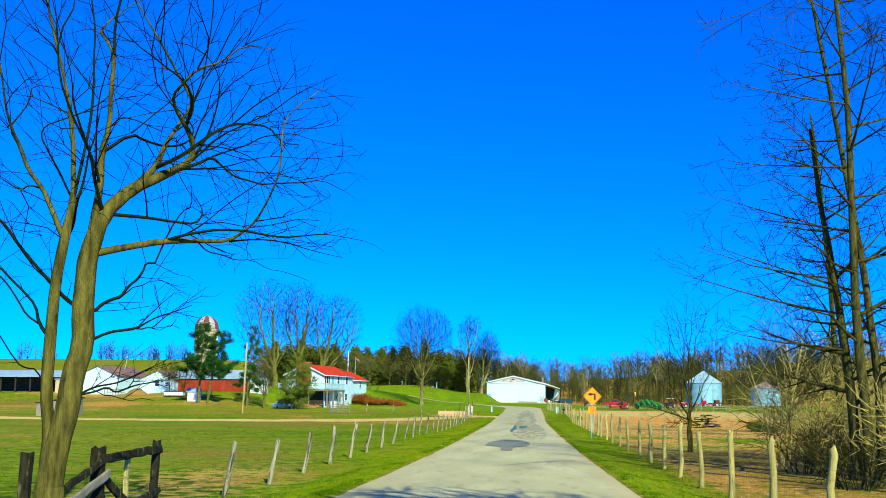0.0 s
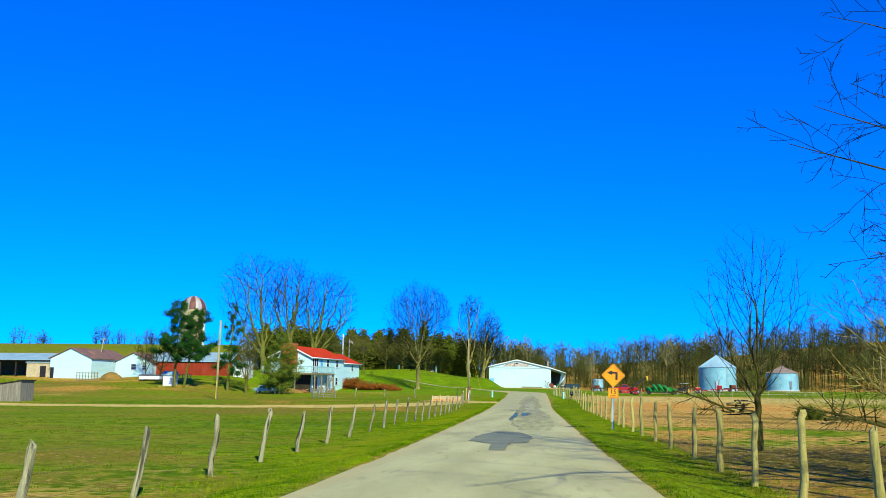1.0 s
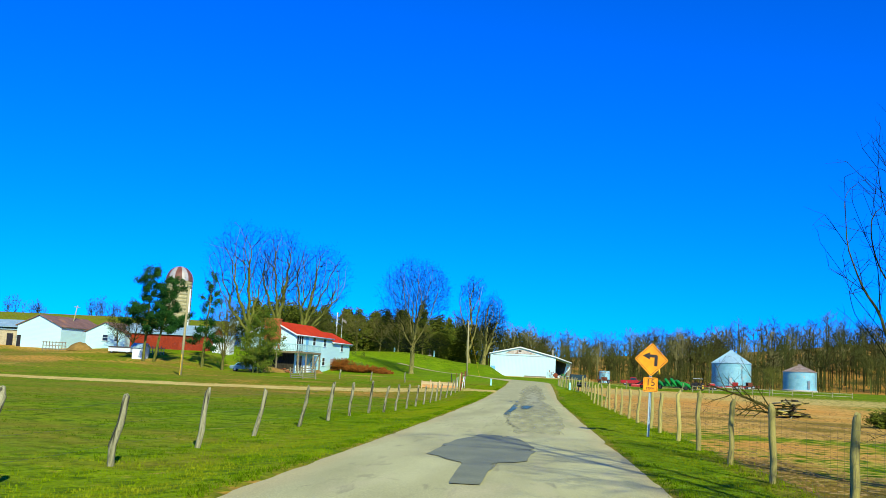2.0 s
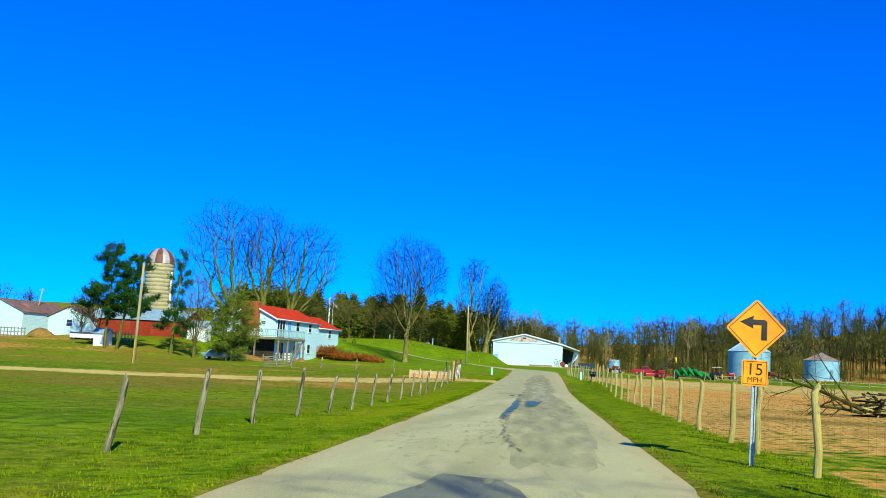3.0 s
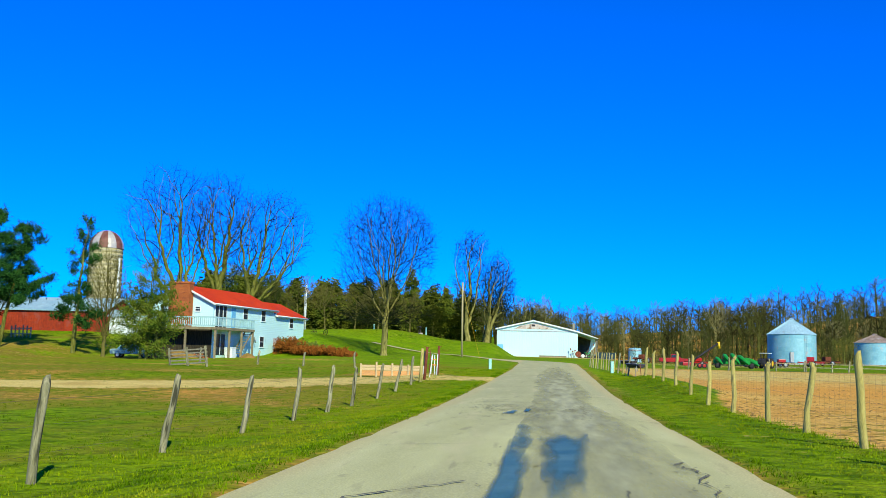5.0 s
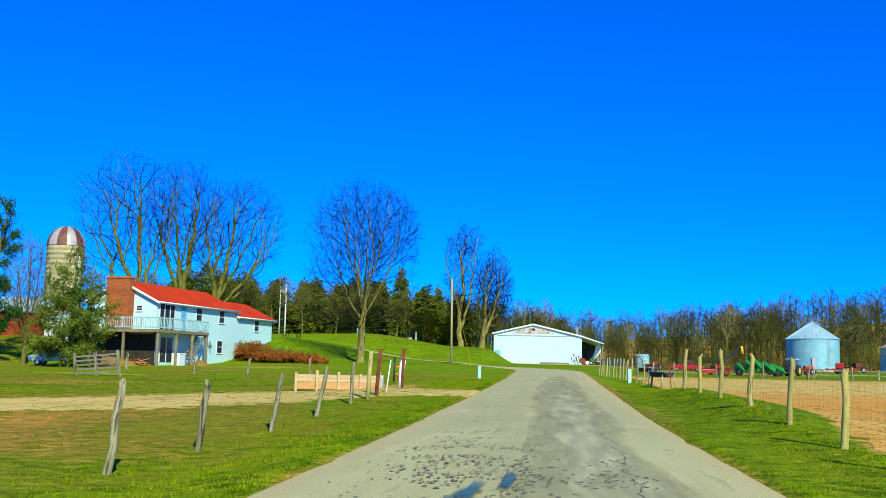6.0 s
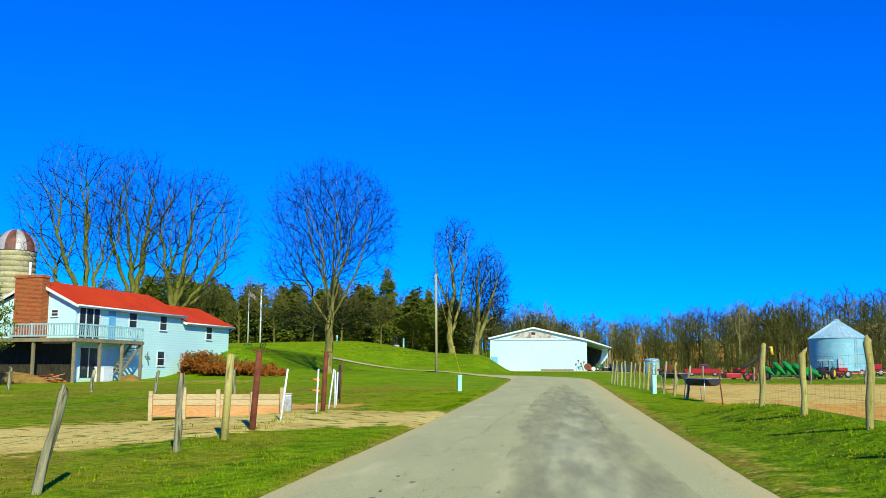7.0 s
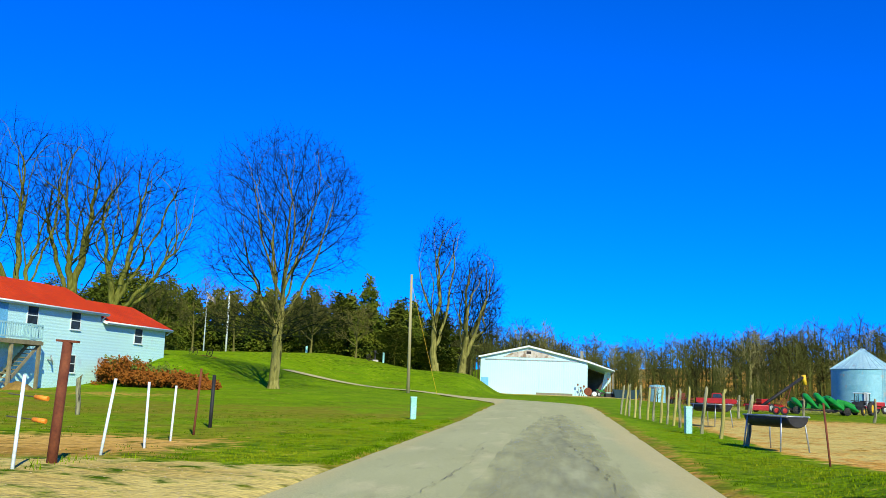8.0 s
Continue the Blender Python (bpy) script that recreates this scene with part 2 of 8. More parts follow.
def lathe(bm, profile, n=32, smooth=True):
    """Turns a profile of (radius, height) round the z axis."""
    rings = []
    for r, z in profile:
        if r < 1e-4:
            rings.append([bm.verts.new((0, 0, z))])
        else:
            rings.append([bm.verts.new((r * math.cos(2 * math.pi * k / n), r * math.sin(2 * math.pi * k / n), z)) for k in range(n)])
    for a, b in zip(rings, rings[1:]):
        for k in range(n):
            j = (k + 1) % n
            q = [a[k % len(a)], a[j % len(a)], b[j % len(b)], b[k % len(b)]]
            q = [v for i, v in enumerate(q) if v not in q[:i]]
            if len(q) > 2:
                bm.faces.new(q).smooth = smooth
    return bm


def prism(bm, outline, along, depth):
    """A slab: the outline of (a, z) points, run along x or y from depth[0] to depth[1]."""
    def at(a, z, d):
        return (d, a, z) if along == "x" else (a, d, z)
    f0 = [bm.verts.new(at(a, z, depth[0])) for a, z in outline]
    f1 = [bm.verts.new(at(a, z, depth[1])) for a, z in outline]
    k = len(outline)
    for i in range(k):
        bm.faces.new((f0[i], f0[(i + 1) % k], f1[(i + 1) % k], f1[i]))
    bm.faces.new(f0[::-1])
    bm.faces.new(f1)
    bmesh.ops.recalc_face_normals(bm, faces=bm.faces[:])
    return bm


def part(name, bm, mat, parent=None, label="", at=None):
    """Links a bmesh as one mesh object, under a thing or a part."""
    me = bpy.data.meshes.new(name)
    bmesh.ops.recalc_face_normals(bm, faces=bm.faces[:])
    bm.to_mesh(me)
    bm.free()
    me.materials.append(M[mat] if isinstance(mat, str) else mat)
    ob = new(name, me)
    if parent:
        ob.parent = parent
    if at is not None:
        ob.matrix_basis = at
    if label:
        ob["label"] = label
    return ob


def thing(name, label, category, m, group="", kind=""):
    ob = new(name)
    ob.empty_display_size = 0.2
    ob.matrix_basis = m
    return tagged(ob, label, category, group, kind)


B = bmesh.new


def raw_mesh(name, verts, faces, mat, parent=None, smooth=False):
    me = bpy.data.meshes.new(name)
    me.from_pydata(verts, [], faces)
    me.materials.append(M[mat] if isinstance(mat, str) else mat)
    if smooth:
        me.polygons.foreach_set("use_smooth", [True] * len(me.polygons))
    ob = new(name, me)
    if parent:
        ob.parent = parent
    return ob

# ---- ground ----
def sm(a, b, v):
    """Smooth step from 0 at a to 1 at b, whichever is the larger."""
    s = min(1.0, max(0.0, (v - a) / (b - a)))
    return s * s * (3 - 2 * s)


def road_z(y):
    return -0.66 + 0.88 * math.exp(-max(y, -12.0) / 30.0) + 1.85 * sm(88, 240, y)


def land(x, y):
    """The height of the land without the road's bed."""
    zr = road_z(y)
    z = zr
    if x > 0:
        z += (-0.53 - zr) * sm(2.2, 4.4, x) * (1 - sm(80, 110, y))
    else:
        z += (-0.62 - 0.26 * sm(60, 76, y) - zr) * sm(3.4, 6.4, -x) * (1 - sm(96, 114, y))
    k = sm(36, 50, -x)
    z += 3.3 * sm(12, 36, -x) * sm(166 - 38 * k, 200 - 10 * k, y) * (1 - 0.35 * sm(62, 75, -x) * (1 - sm(185, 205, y)))
    z -= 0.75 * sm(6, 20, x) * sm(150, 200, y) * (1 - 0.65 * sm(30, 48, x))
    z += 0.38 * sm(5, 13, -x) * sm(148, 175, y) * (1 - sm(22, 30, -x))
    z += 1.5 * math.exp(-((x + 29) / 6) ** 2 - ((y - 181) / 7) ** 2)
    z += 0.5 * math.exp(-((x - 5.3) / 1.5) ** 2) * sm(97, 107, y) * (1 - sm(118, 130, y))
    z += 0.22 * math.exp(-((x + 7.0) / 2.5) ** 2 - ((y - 118) / 6) ** 2)
    # the lawn's bank behind the bend
    if y > 170 and -45 < x < -3:
        edge = 4.5 + 6.5 * sm(211, 224, y)
        z += 1.85 * sm(28.5, 44, math.hypot(x + 26.3, y - 166)) * sm(edge, edge + 4.5, -x) * (1 - sm(22, 38, -x)) * (1 - sm(245, 275, y))
    z += 14 * sm(260, 430, y) * sm(60, 130, -x)
    z += (12 + 10 * sm(40, 170, x)) * sm(300, 480, y + 0.25 * x) * sm(-30, 40, x)
    z += 6 * sm(250, 420, y) * sm(-60, -20, x) * (1 - sm(-30, 40, x))
    return z


# the road's middle line, bending off to the left before the garage
def road_line():
    pts = [(-0.65, -40.0 + 2.0 * k) for k in range(72)]
    pts += [(-0.65 + 0.35 * sm(100, 150, y), y) for y in [104 + 2.0 * k for k in range(31)]]
    cx, cy, r = -0.3 - 26.0, 166.0, 26.0
    pts += [(cx + r * math.cos(a), cy + r * math.sin(a)) for a in [radians(3 * k) for k in range(1, 27)]]
    x, y = pts[-1]
    pts += [(x - 2.5 * k, y + 0.35 * k + 0.01 * k * k) for k in range(1, 2)]
    return [Vector((x, y, 0)) for x, y in pts]


ROAD = road_line()
HALF = [2.85 + 0.12 * sm(90, 120, p.y) - 1.85 * sm(172, 190, p.y) for p in ROAD]


def strip(line, halves, lift, cols, ragged, seed):
    """A draped strip: rows of points across the line, its edges a little ragged."""
    verts, faces = [], []
    for k, p in enumerate(line):
        d = (line[min(k + 1, len(line) - 1)] - line[max(k - 1, 0)]).normalized()
        side = Vector((d.y, -d.x, 0))
        for c in range(cols + 1):
            u = 2 * c / cols - 1
            w = halves[k]
            if c in (0, cols):
                w += ragged * (noise.noise((p.x * 0.7 + seed, p.y * 0.7, u * 5)) + 0.6 * noise.noise((p.x * 2.3, p.y * 2.3, u * 9 + seed)))
            q = p + side * (u * w)
            verts.append((q.x, q.y, lift(q, u)))
    for k in range(len(line) - 1):
        for c in range(cols):
            a = k * (cols + 1) + c
            faces.append((a, a + 1, a + cols + 2, a + cols + 1))
    return verts, faces


def resample(line, step):
    out = [line[0].copy()]
    for a, b in zip(line, line[1:]):
        n = max(1, int((b - a).length / step))
        out += [a.lerp(b, (i + 1) / n) for i in range(n)]
    return out


FINE = resample(ROAD, 0.6)
FHALF = [2.85 + 0.12 * sm(90, 120, p.y) - 1.85 * sm(172, 190, p.y) for p in FINE]
ROAD_XY = np.array([(p.x, p.y) for p in ROAD])


def road_gap(x, y):
    """How far a place lies outside the road's edge."""
    d = np.hypot(ROAD_XY[:, 0] - x, ROAD_XY[:, 1] - y)
    k = int(d.argmin())
    a, b = ROAD[max(k - 1, 0)], ROAD[min(k + 1, len(ROAD) - 1)]
    t = (b - a).normalized()
    off = abs((x - ROAD[k].x) * t.y - (y - ROAD[k].y) * t.x)
    return off - HALF[k]


# the gravel drive from the farmyard to the road
DRIVE = [Vector((x, y, 0)) for x, y in ((-2.8, 120.6), (-6.5, 118.2), (-10, 113.2), (-13.5, 108.6), (-18, 106.3), (-26, 103.4), (-36, 102.0), (-48, 101.0), (-60, 102.5), (-75, 108.0), (-95, 120.0))]


def poly_gap(line, x, y):
    best = 1e9
    for a, b in zip(line, line[1:]):
        dx, dy = b.x - a.x, b.y - a.y
        t = min(1, max(0, ((x - a.x) * dx + (y - a.y) * dy) / (dx * dx + dy * dy)))
        best = min(best, math.hypot(x - a.x - t * dx, y - a.y - t * dy))
    return best


def ground_z(x, y):
    z = land(x, y)
    if -45 < x < 8 and y < 230:
        g = road_gap(x, y)
        if g < 1.2:
            z += -0.07 * (1 - sm(-0.35, -0.02, g)) + 0.035 * sm(-0.05, 0.25, g) * (1 - sm(0.4, 1.2, g))
    return z


def cover(x, y):
    """Shares of bare dirt, gravel and dry grass at a place; the dry share also darkens bare soil."""
    n1 = noise.noise((x * 0.06, y * 0.06, 3.0))
    n2 = noise.noise((x * 0.2, y * 0.2, 7.0))
    dirt = gravel = dry = 0.0
    # paddock on the right
    if x > 4:
        edge = 4.7 + 0.3 * n2 + 2.2 * sm(92, 112, y) - 1.4 * sm(122, 134, y)
        far = 158 + 12 * sm(10, 40, x) + 6 * n1
        dirt = sm(edge - 0.3, edge + 0.5, x) * (1 - sm(far - 6, far + 6, y)) * (1 - sm(70, 90, x))
        dirt *= 0.72 + 0.28 * sm(30, 60, y) + 0.35 * n2 - (0.08 - 0.75 * n1 - 0.3 * n2) * sm(38, 50, y) * (1 - sm(84, 96, y))
        dirt *= 1 - 0.75 * sm(24, 40, x + 6 * n1) * sm(40, 90, y)
        # last term colours soil darker by the fence, for litter and tree shade
        dry = (0.36 + 0.8 * n2 + 0.6 * n1) * (1 - sm(78, 92, y)) + 0.55 * (1 - sm(40, 56, y)) * (1 - sm(9, 14, x))
        gravel_far = 0.62 * sm(124, 134, y) * (1 - sm(150, 166, y)) * sm(5, 6.5, x)
        if y < 40:
            dirt *= 0.75 + 0.4 * n1
    # pasture on the left: dry and bare stretches
    if x < -5:
        dry = max(0, 0.42 + 0.9 * n1 + 0.5 * n2) * (1 - sm(150, 165, y))
        dirt = max(dirt, sm(0.10, 0.42, n1 + 0.35 * n2) * 0.5 * (1 - sm(120, 135, y)))
        worn_bit = math.exp(-((x + 14) / 10.0) ** 4 - ((y - 102) / 10.0) ** 4)
        dirt = max(dirt, (0.32 + 0.5 * n2) * worn_bit)
        dry = max(dry, 0.95 * worn_bit)
        dirt = max(dirt, 0.95 * math.exp(-(((x + 9.4) / 3.0) ** 4) - ((y - 125) / 4.0) ** 4))
        dirt = max(dirt, 0.55 * math.exp(-((x + 8.5) / 3.2) ** 2 - ((y - 27) / 9.0) ** 2))
        dirt = max(dirt, 0.5 * (1 - 0.75 * sm(-11, -7.5, x)) * (1 - sm(2.5, 6.5, poly_gap(DRIVE, x, y) + 1.5 * n2)) * (1 - sm(-40, -20, -x - 60)))
    g = poly_gap(DRIVE, x, y) if -100 < x < 0 and 90 < y < 135 else 99
    near = sm(-24, -9, x)
    gravel = (1 - sm(1.8 + 0.6 * near, 3.0 + 0.8 * near, g + 0.9 * n2)) * (1 - 0.28 * near)
    if x > 4:
        gravel = max(gravel, gravel_far)
    # yard by the garage and machinery
    if 1.5 < x < 60 and 150 < y < 262:
        yard = sm(196, 212, y + 4 * n2) * (1 - sm(246, 258, y)) * sm(1.5, 4, x) * (1 - sm(34, 46, x))
        gravel = max(gravel, 0.42 * yard)
    if -12 < x < 12 and 200 < y < 240:
        gravel = max(gravel, 0.9 * sm(208, 222, y) * (1 - sm(8, 12, abs(x))))
    # bare shoulder along the road
    if -8 < x < 6 and y < 200:
        rg = road_gap(x, y)
        dirt = max(dirt, 0.36 * (1 - sm(0.0, 0.3, rg + 0.15 * n2)))
        if x > 0 and y > 88:
            dirt = max(dirt, 0.4 * sm(92, 110, y) * (1 - sm(0.1, 0.6, rg + 0.5 * n2)))
        dry = max(dry, 0.6 * (1 - sm(0.1, 0.6, rg + 0.2 * n2)))
    # barnyard
    if x < -60 and 120 < y < 180:
        dirt = max(dirt, 0.6 * sm(0.0, 0.3, n1 + 0.2))
    # leaf litter under the trees
    wood = sm(268, 282, y + 3 * n2) * sm(-14, -2, x)
    if wood > 0:
        dirt, dry, gravel = max(dirt, 0.9 * wood), max(dry, wood), gravel * (1 - wood)
    # dull trampled ground, with bands of shade painted in as dark streaks
    if x < -14 and 112 < y < 170:
        band = sm(112, 120, y) * (1 - sm(160, 170, y)) * sm(14, 24, -x)
        dry = max(dry, band * (0.55 + 0.9 * n2 + 0.5 * n1))
        dirt = max(dirt, band * (0.16 + 0.9 * noise.noise((x * 0.07, y * 0.3, 21.0))))
    if x < -80 and y > 240:
        dry = max(dry, 0.62 + 0.8 * n1)
    return min(1, max(0, dirt)), min(1, max(0, gravel)), min(1, max(0, dry))


def lush(x, y):
    """Share of deep green grass: the mown lawn, and the rank strip along the road's edge."""
    n2 = noise.noise((x * 0.25, y * 0.25, 17.0))
    k = sm(124, 140, y) * (1 - sm(196, 214, y)) * sm(60, 48, -x) * sm(9, 5, x) * (0.8 + 0.5 * n2)
    if -5.5 < x < 4.5 and y < 210:
        g = road_gap(x, y)
        k = max(k, 0.8 * sm(0.0, 0.12, g) * (1 - sm(0.25, 0.55, g + 0.25 * n2)))
    return min(1, max(0, k))


def spread(a, b, step, grow, limit):
    """Coordinates from a to b at an even step, then out to the limit in growing steps."""
    mid = [a + step * k for k in range(int((b - a) / step) + 1)]
    up, s = [], step
    v = mid[-1]
    while v < limit:
        s *= grow
        v += s
        up.append(v)
    dn, s = [], step
    v = mid[0]
    while v > -limit:
        s *= grow
        v -= s
        dn.append(v)
    return dn[::-1] + mid + up


def build_ground():
    xs = spread(-14.0, 12.0, 0.3, 1.08, 2600)
    ys = spread(8.0, 136.0, 0.7, 1.07, 2600)
    verts = [(x, y, ground_z(x, y)) for y in ys for x in xs]
    w = len(xs)
    faces = [(j * w + i, j * w + i + 1, (j + 1) * w + i + 1, (j + 1) * w + i) for j in range(len(ys) - 1) for i in range(w - 1)]
    ob = raw_mesh("ground", verts, faces, M["ground"], smooth=True)
    at = ob.data.color_attributes.new("cover", "FLOAT_COLOR", "POINT")
    vals = []
    for x, y, z in verts:
        vals += [*cover(x, y), lush(x, y)]
    at.data.foreach_set("color", vals)
    return tagged(ob, "grass pasture and brown dirt paddock beside the road", "ground", kind="structure")


def ground_material():
    m = bpy.data.materials.new("ground")
    m.use_nodes = True
    nt = m.node_tree
    n, l = nt.nodes, nt.links
    out = n["Principled BSDF"]
    geo = n.new("ShaderNodeNewGeometry")
    attr = n.new("ShaderNodeAttribute")
    attr.attribute_name = "cover"
    sep = n.new("ShaderNodeSeparateColor")
    l.new(attr.outputs["Color"], sep.inputs[0])

    def noise_at(scale, detail=5.0):
        t = n.new("ShaderNodeTexNoise")
        t.inputs["Scale"].default_value, t.inputs["Detail"].default_value = scale, detail
        l.new(geo.outputs["Position"], t.inputs["Vector"])
        return t.outputs["Fac"]

    def rng(src, lo, hi, a=0.0, b=1.0):
        r = n.new("ShaderNodeMapRange")
        r.inputs["From Min"].default_value, r.inputs["From Max"].default_value = lo, hi
        r.inputs["To Min"].default_value, r.inputs["To Max"].default_value = a, b
        l.new(src, r.inputs["Value"])
        return r.outputs["Result"]

    def mix(fac, c1, c2, kind="MIX"):
        x = n.new("ShaderNodeMix")
        x.data_type, x.blend_type = "RGBA", kind
        for k, v in ((0, fac), (6, c1), (7, c2)):
            if isinstance(v, (int, float)):
                x.inputs[k].default_value = v
            elif isinstance(v, tuple):
                x.inputs[k].default_value = (*v, 1)
            else:
                l.new(v, x.inputs[k])
        return x.outputs[2]

    def edge(share, nz, soft=0.12):
        """A share turned into ragged patches by noise."""
        s = n.new("ShaderNodeMath")
        s.operation = "SUBTRACT"
        l.new(share, s.inputs[0])
        l.new(rng(nz, 0.25, 0.75), s.inputs[1])
        return rng(s.outputs[0], -soft, soft)

    big, mid, small, tiny = noise_at(0.05), noise_at(0.45), noise_at(2.2), noise_at(11.0, 3.0)
    grass = mix(rng(mid, 0.3, 0.7), (0.100, 0.215, 0.002), (0.178, 0.305, 0.003))
    grass = mix(rng(big, 0.4, 0.62), grass, (0.235, 0.325, 0.004))
    grass = mix(rng(small, 0.47, 0.64, 0.0, 0.85), grass, (0.036, 0.092, 0.0015))
    fleck = noise_at(5.0, 4.0)
    grass = mix(rng(fleck, 0.52, 0.70, 0.0, 0.3), grass, (0.25, 0.29, 0.012))
    grass = mix(rng(noise_at(7.5, 4.0), 0.52, 0.68, 0.0, 0.35), grass, (0.050, 0.110, 0.0015))
    grass = mix(rng(noise_at(0.16, 4.0), 0.47, 0.62, 0.0, 0.5), grass, (0.085, 0.165, 0.002))
    deep = mix(rng(mid, 0.3, 0.7), (0.115, 0.235, 0.003), (0.20, 0.33, 0.004))
    grass = mix(edge(attr.outputs["Alpha"], small, 0.35), grass, deep)
    dry = mix(rng(small, 0.35, 0.65), (0.25, 0.25, 0.018), (0.175, 0.18, 0.011))
    grass = mix(edge(sep.outputs[2], mid, 0.3), grass, dry)
    soil = mix(rng(mid, 0.3, 0.7), (0.56, 0.315, 0.06), (0.70, 0.45, 0.11))
    soil = mix(rng(small, 0.52, 0.66, 0.0, 0.85), soil, (0.26, 0.16, 0.022))
    soil = mix(edge(sep.outputs[2], small, 0.18), soil, (0.20, 0.15, 0.02))
    soil = mix(rng(fleck, 0.56, 0.66, 0.0, 0.7), soil, (0.68, 0.47, 0.15))
    soil = mix(rng(big, 0.45, 0.6, 0.0, 0.8), soil, (0.64, 0.32, 0.06))
    stone = mix(rng(small, 0.3, 0.7), (0.60, 0.47, 0.13), (0.70, 0.57, 0.18))
    stone = mix(rng(tiny, 0.5, 0.7, 0.0, 0.35), stone, (0.46, 0.34, 0.10))
    stone = mix(rng(mid, 0.48, 0.66, 0.0, 0.6), stone, (0.44, 0.30, 0.07))
    col = mix(edge(sep.outputs[0], small, 0.22), grass, soil)
    col = mix(edge(sep.outputs[1], small, 0.15), col, stone)
    col = mix(1.0, col, rng(tiny, 0.25, 0.75, 0.68, 1.3), "MULTIPLY")
    l.new(col, out.inputs["Base Color"])
    out.inputs["Roughness"].default_value = 0.95
    out.inputs["Specular IOR Level"].default_value = 0.02
    h = n.new("ShaderNodeMath")
    h.operation = "MULTIPLY_ADD"
    h.inputs[1].default_value = 0.45
    l.new(tiny, h.inputs[0])
    l.new(small, h.inputs[2])
    bp = n.new("ShaderNodeBump")
    bp.inputs["Strength"].default_value, bp.inputs["Distance"].default_value = 1.0, 0.11
    l.new(h.outputs[0], bp.inputs["Height"])
    l.new(bp.outputs["Normal"], out.inputs["Normal"])
    return m


def asphalt_material():
    """Pale worn chip-seal with darker wheel tracks, cracks and tar stains."""
    m = bpy.data.materials.new("asphalt")
    m.use_nodes = True
    nt = m.node_tree
    n, l = nt.nodes, nt.links
    out = n["Principled BSDF"]
    geo = n.new("ShaderNodeNewGeometry")
    stretch = n.new("ShaderNodeVectorMath")
    stretch.operation = "MULTIPLY"
    stretch.inputs[1].default_value = (1.0, 0.22, 1.0)
    l.new(geo.outputs["Position"], stretch.inputs[0])

    def noise_at(scale, detail=5.0, src=None, warp=0.0):
        t = n.new("ShaderNodeTexNoise")
        t.inputs["Scale"].default_value, t.inputs["Detail"].default_value = scale, detail
        t.inputs["Distortion"].default_value = warp
        l.new(src or geo.outputs["Position"], t.inputs["Vector"])
        return t.outputs["Fac"]

    def rng(src, lo, hi, a=0.0, b=1.0):
        r = n.new("ShaderNodeMapRange")
        r.inputs["From Min"].default_value, r.inputs["From Max"].default_value = lo, hi
        r.inputs["To Min"].default_value, r.inputs["To Max"].default_value = a, b
        l.new(src, r.inputs["Value"])
        return r.outputs["Result"]

    def mix(fac, c1, c2, kind="MIX"):
        x = n.new("ShaderNodeMix")
        x.data_type, x.blend_type = "RGBA", kind
        for k, v in ((0, fac), (6, c1), (7, c2)):
            if isinstance(v, (int, float)):
                x.inputs[k].default_value = v
            elif isinstance(v, tuple):
                x.inputs[k].default_value = (*v, 1)
            else:
                l.new(v, x.inputs[k])
        return x.outputs[2]

    long_n, mid, tiny = noise_at(0.9, 5.0, stretch.outputs[0]), noise_at(0.8, 6.0, stretch.outputs[0]), noise_at(45.0, 2.0)
    col = mix(rng(long_n, 0.32, 0.68), (0.44, 0.44, 0.19), (0.565, 0.57, 0.26))
    col = mix(rng(mid, 0.5, 0.72, 0.0, 0.6), col, (0.335, 0.325, 0.155))
    # the newer, greyer surface beyond the tar stains, and sandy margins
    sep = n.new("ShaderNodeSeparateXYZ")
    l.new(geo.outputs["Position"], sep.inputs[0])
    wav = n.new("ShaderNodeMath")
    wav.operation = "MULTIPLY_ADD"
    wav.inputs[1].default_value = 26.0
    l.new(mid, wav.inputs[0])
    l.new(sep.outputs["Y"], wav.inputs[2])
    col = mix(rng(wav.outputs[0], 98, 116, 0.0, 0.65), col, (0.39, 0.395, 0.195))
    pit = noise_at(3.4, 6.0, stretch.outputs[0], 0.6)
    col = mix(rng(pit, 0.60, 0.70, 0.0, 0.45), col, (0.26, 0.24, 0.13))
    pale = noise_at(1.6, 6.0, stretch.outputs[0])
    col = mix(rng(pale, 0.56, 0.74, 0.0, 0.6), col, (0.62, 0.58, 0.29))
    side = n.new("ShaderNodeMath")
    side.operation = "ADD"
    side.inputs[1].default_value = 0.65
    l.new(sep.outputs["X"], side.inputs[0])
    far_off = n.new("ShaderNodeMath")
    far_off.operation = "ABSOLUTE"
    l.new(side.outputs[0], far_off.inputs[0])
    rag = n.new("ShaderNodeMath")
    rag.operation = "MULTIPLY_ADD"
    rag.inputs[1].default_value = 0.9
    l.new(mid, rag.inputs[0])
    l.new(far_off.outputs[0], rag.inputs[2])
    col = mix(rng(rag.outputs[0], 2.75, 3.25, 0.0, 0.75), col, (0.53, 0.46, 0.20))
    col = mix(1.0, col, rng(tiny, 0.25, 0.75, 0.78, 1.2), "MULTIPLY")
    l.new(col, out.inputs["Base Color"])
    out.inputs["Roughness"].default_value = 0.85
    out.inputs["Specular IOR Level"].default_value = 0.1
    bp = n.new("ShaderNodeBump")
    bp.inputs["Strength"].default_value, bp.inputs["Distance"].default_value = 0.8, 0.01
    l.new(tiny, bp.inputs["Height"])
    l.new(bp.outputs["Normal"], out.inputs["Normal"])
    return m


M["ground"] = ground_material()
M["asphalt"] = asphalt_material()


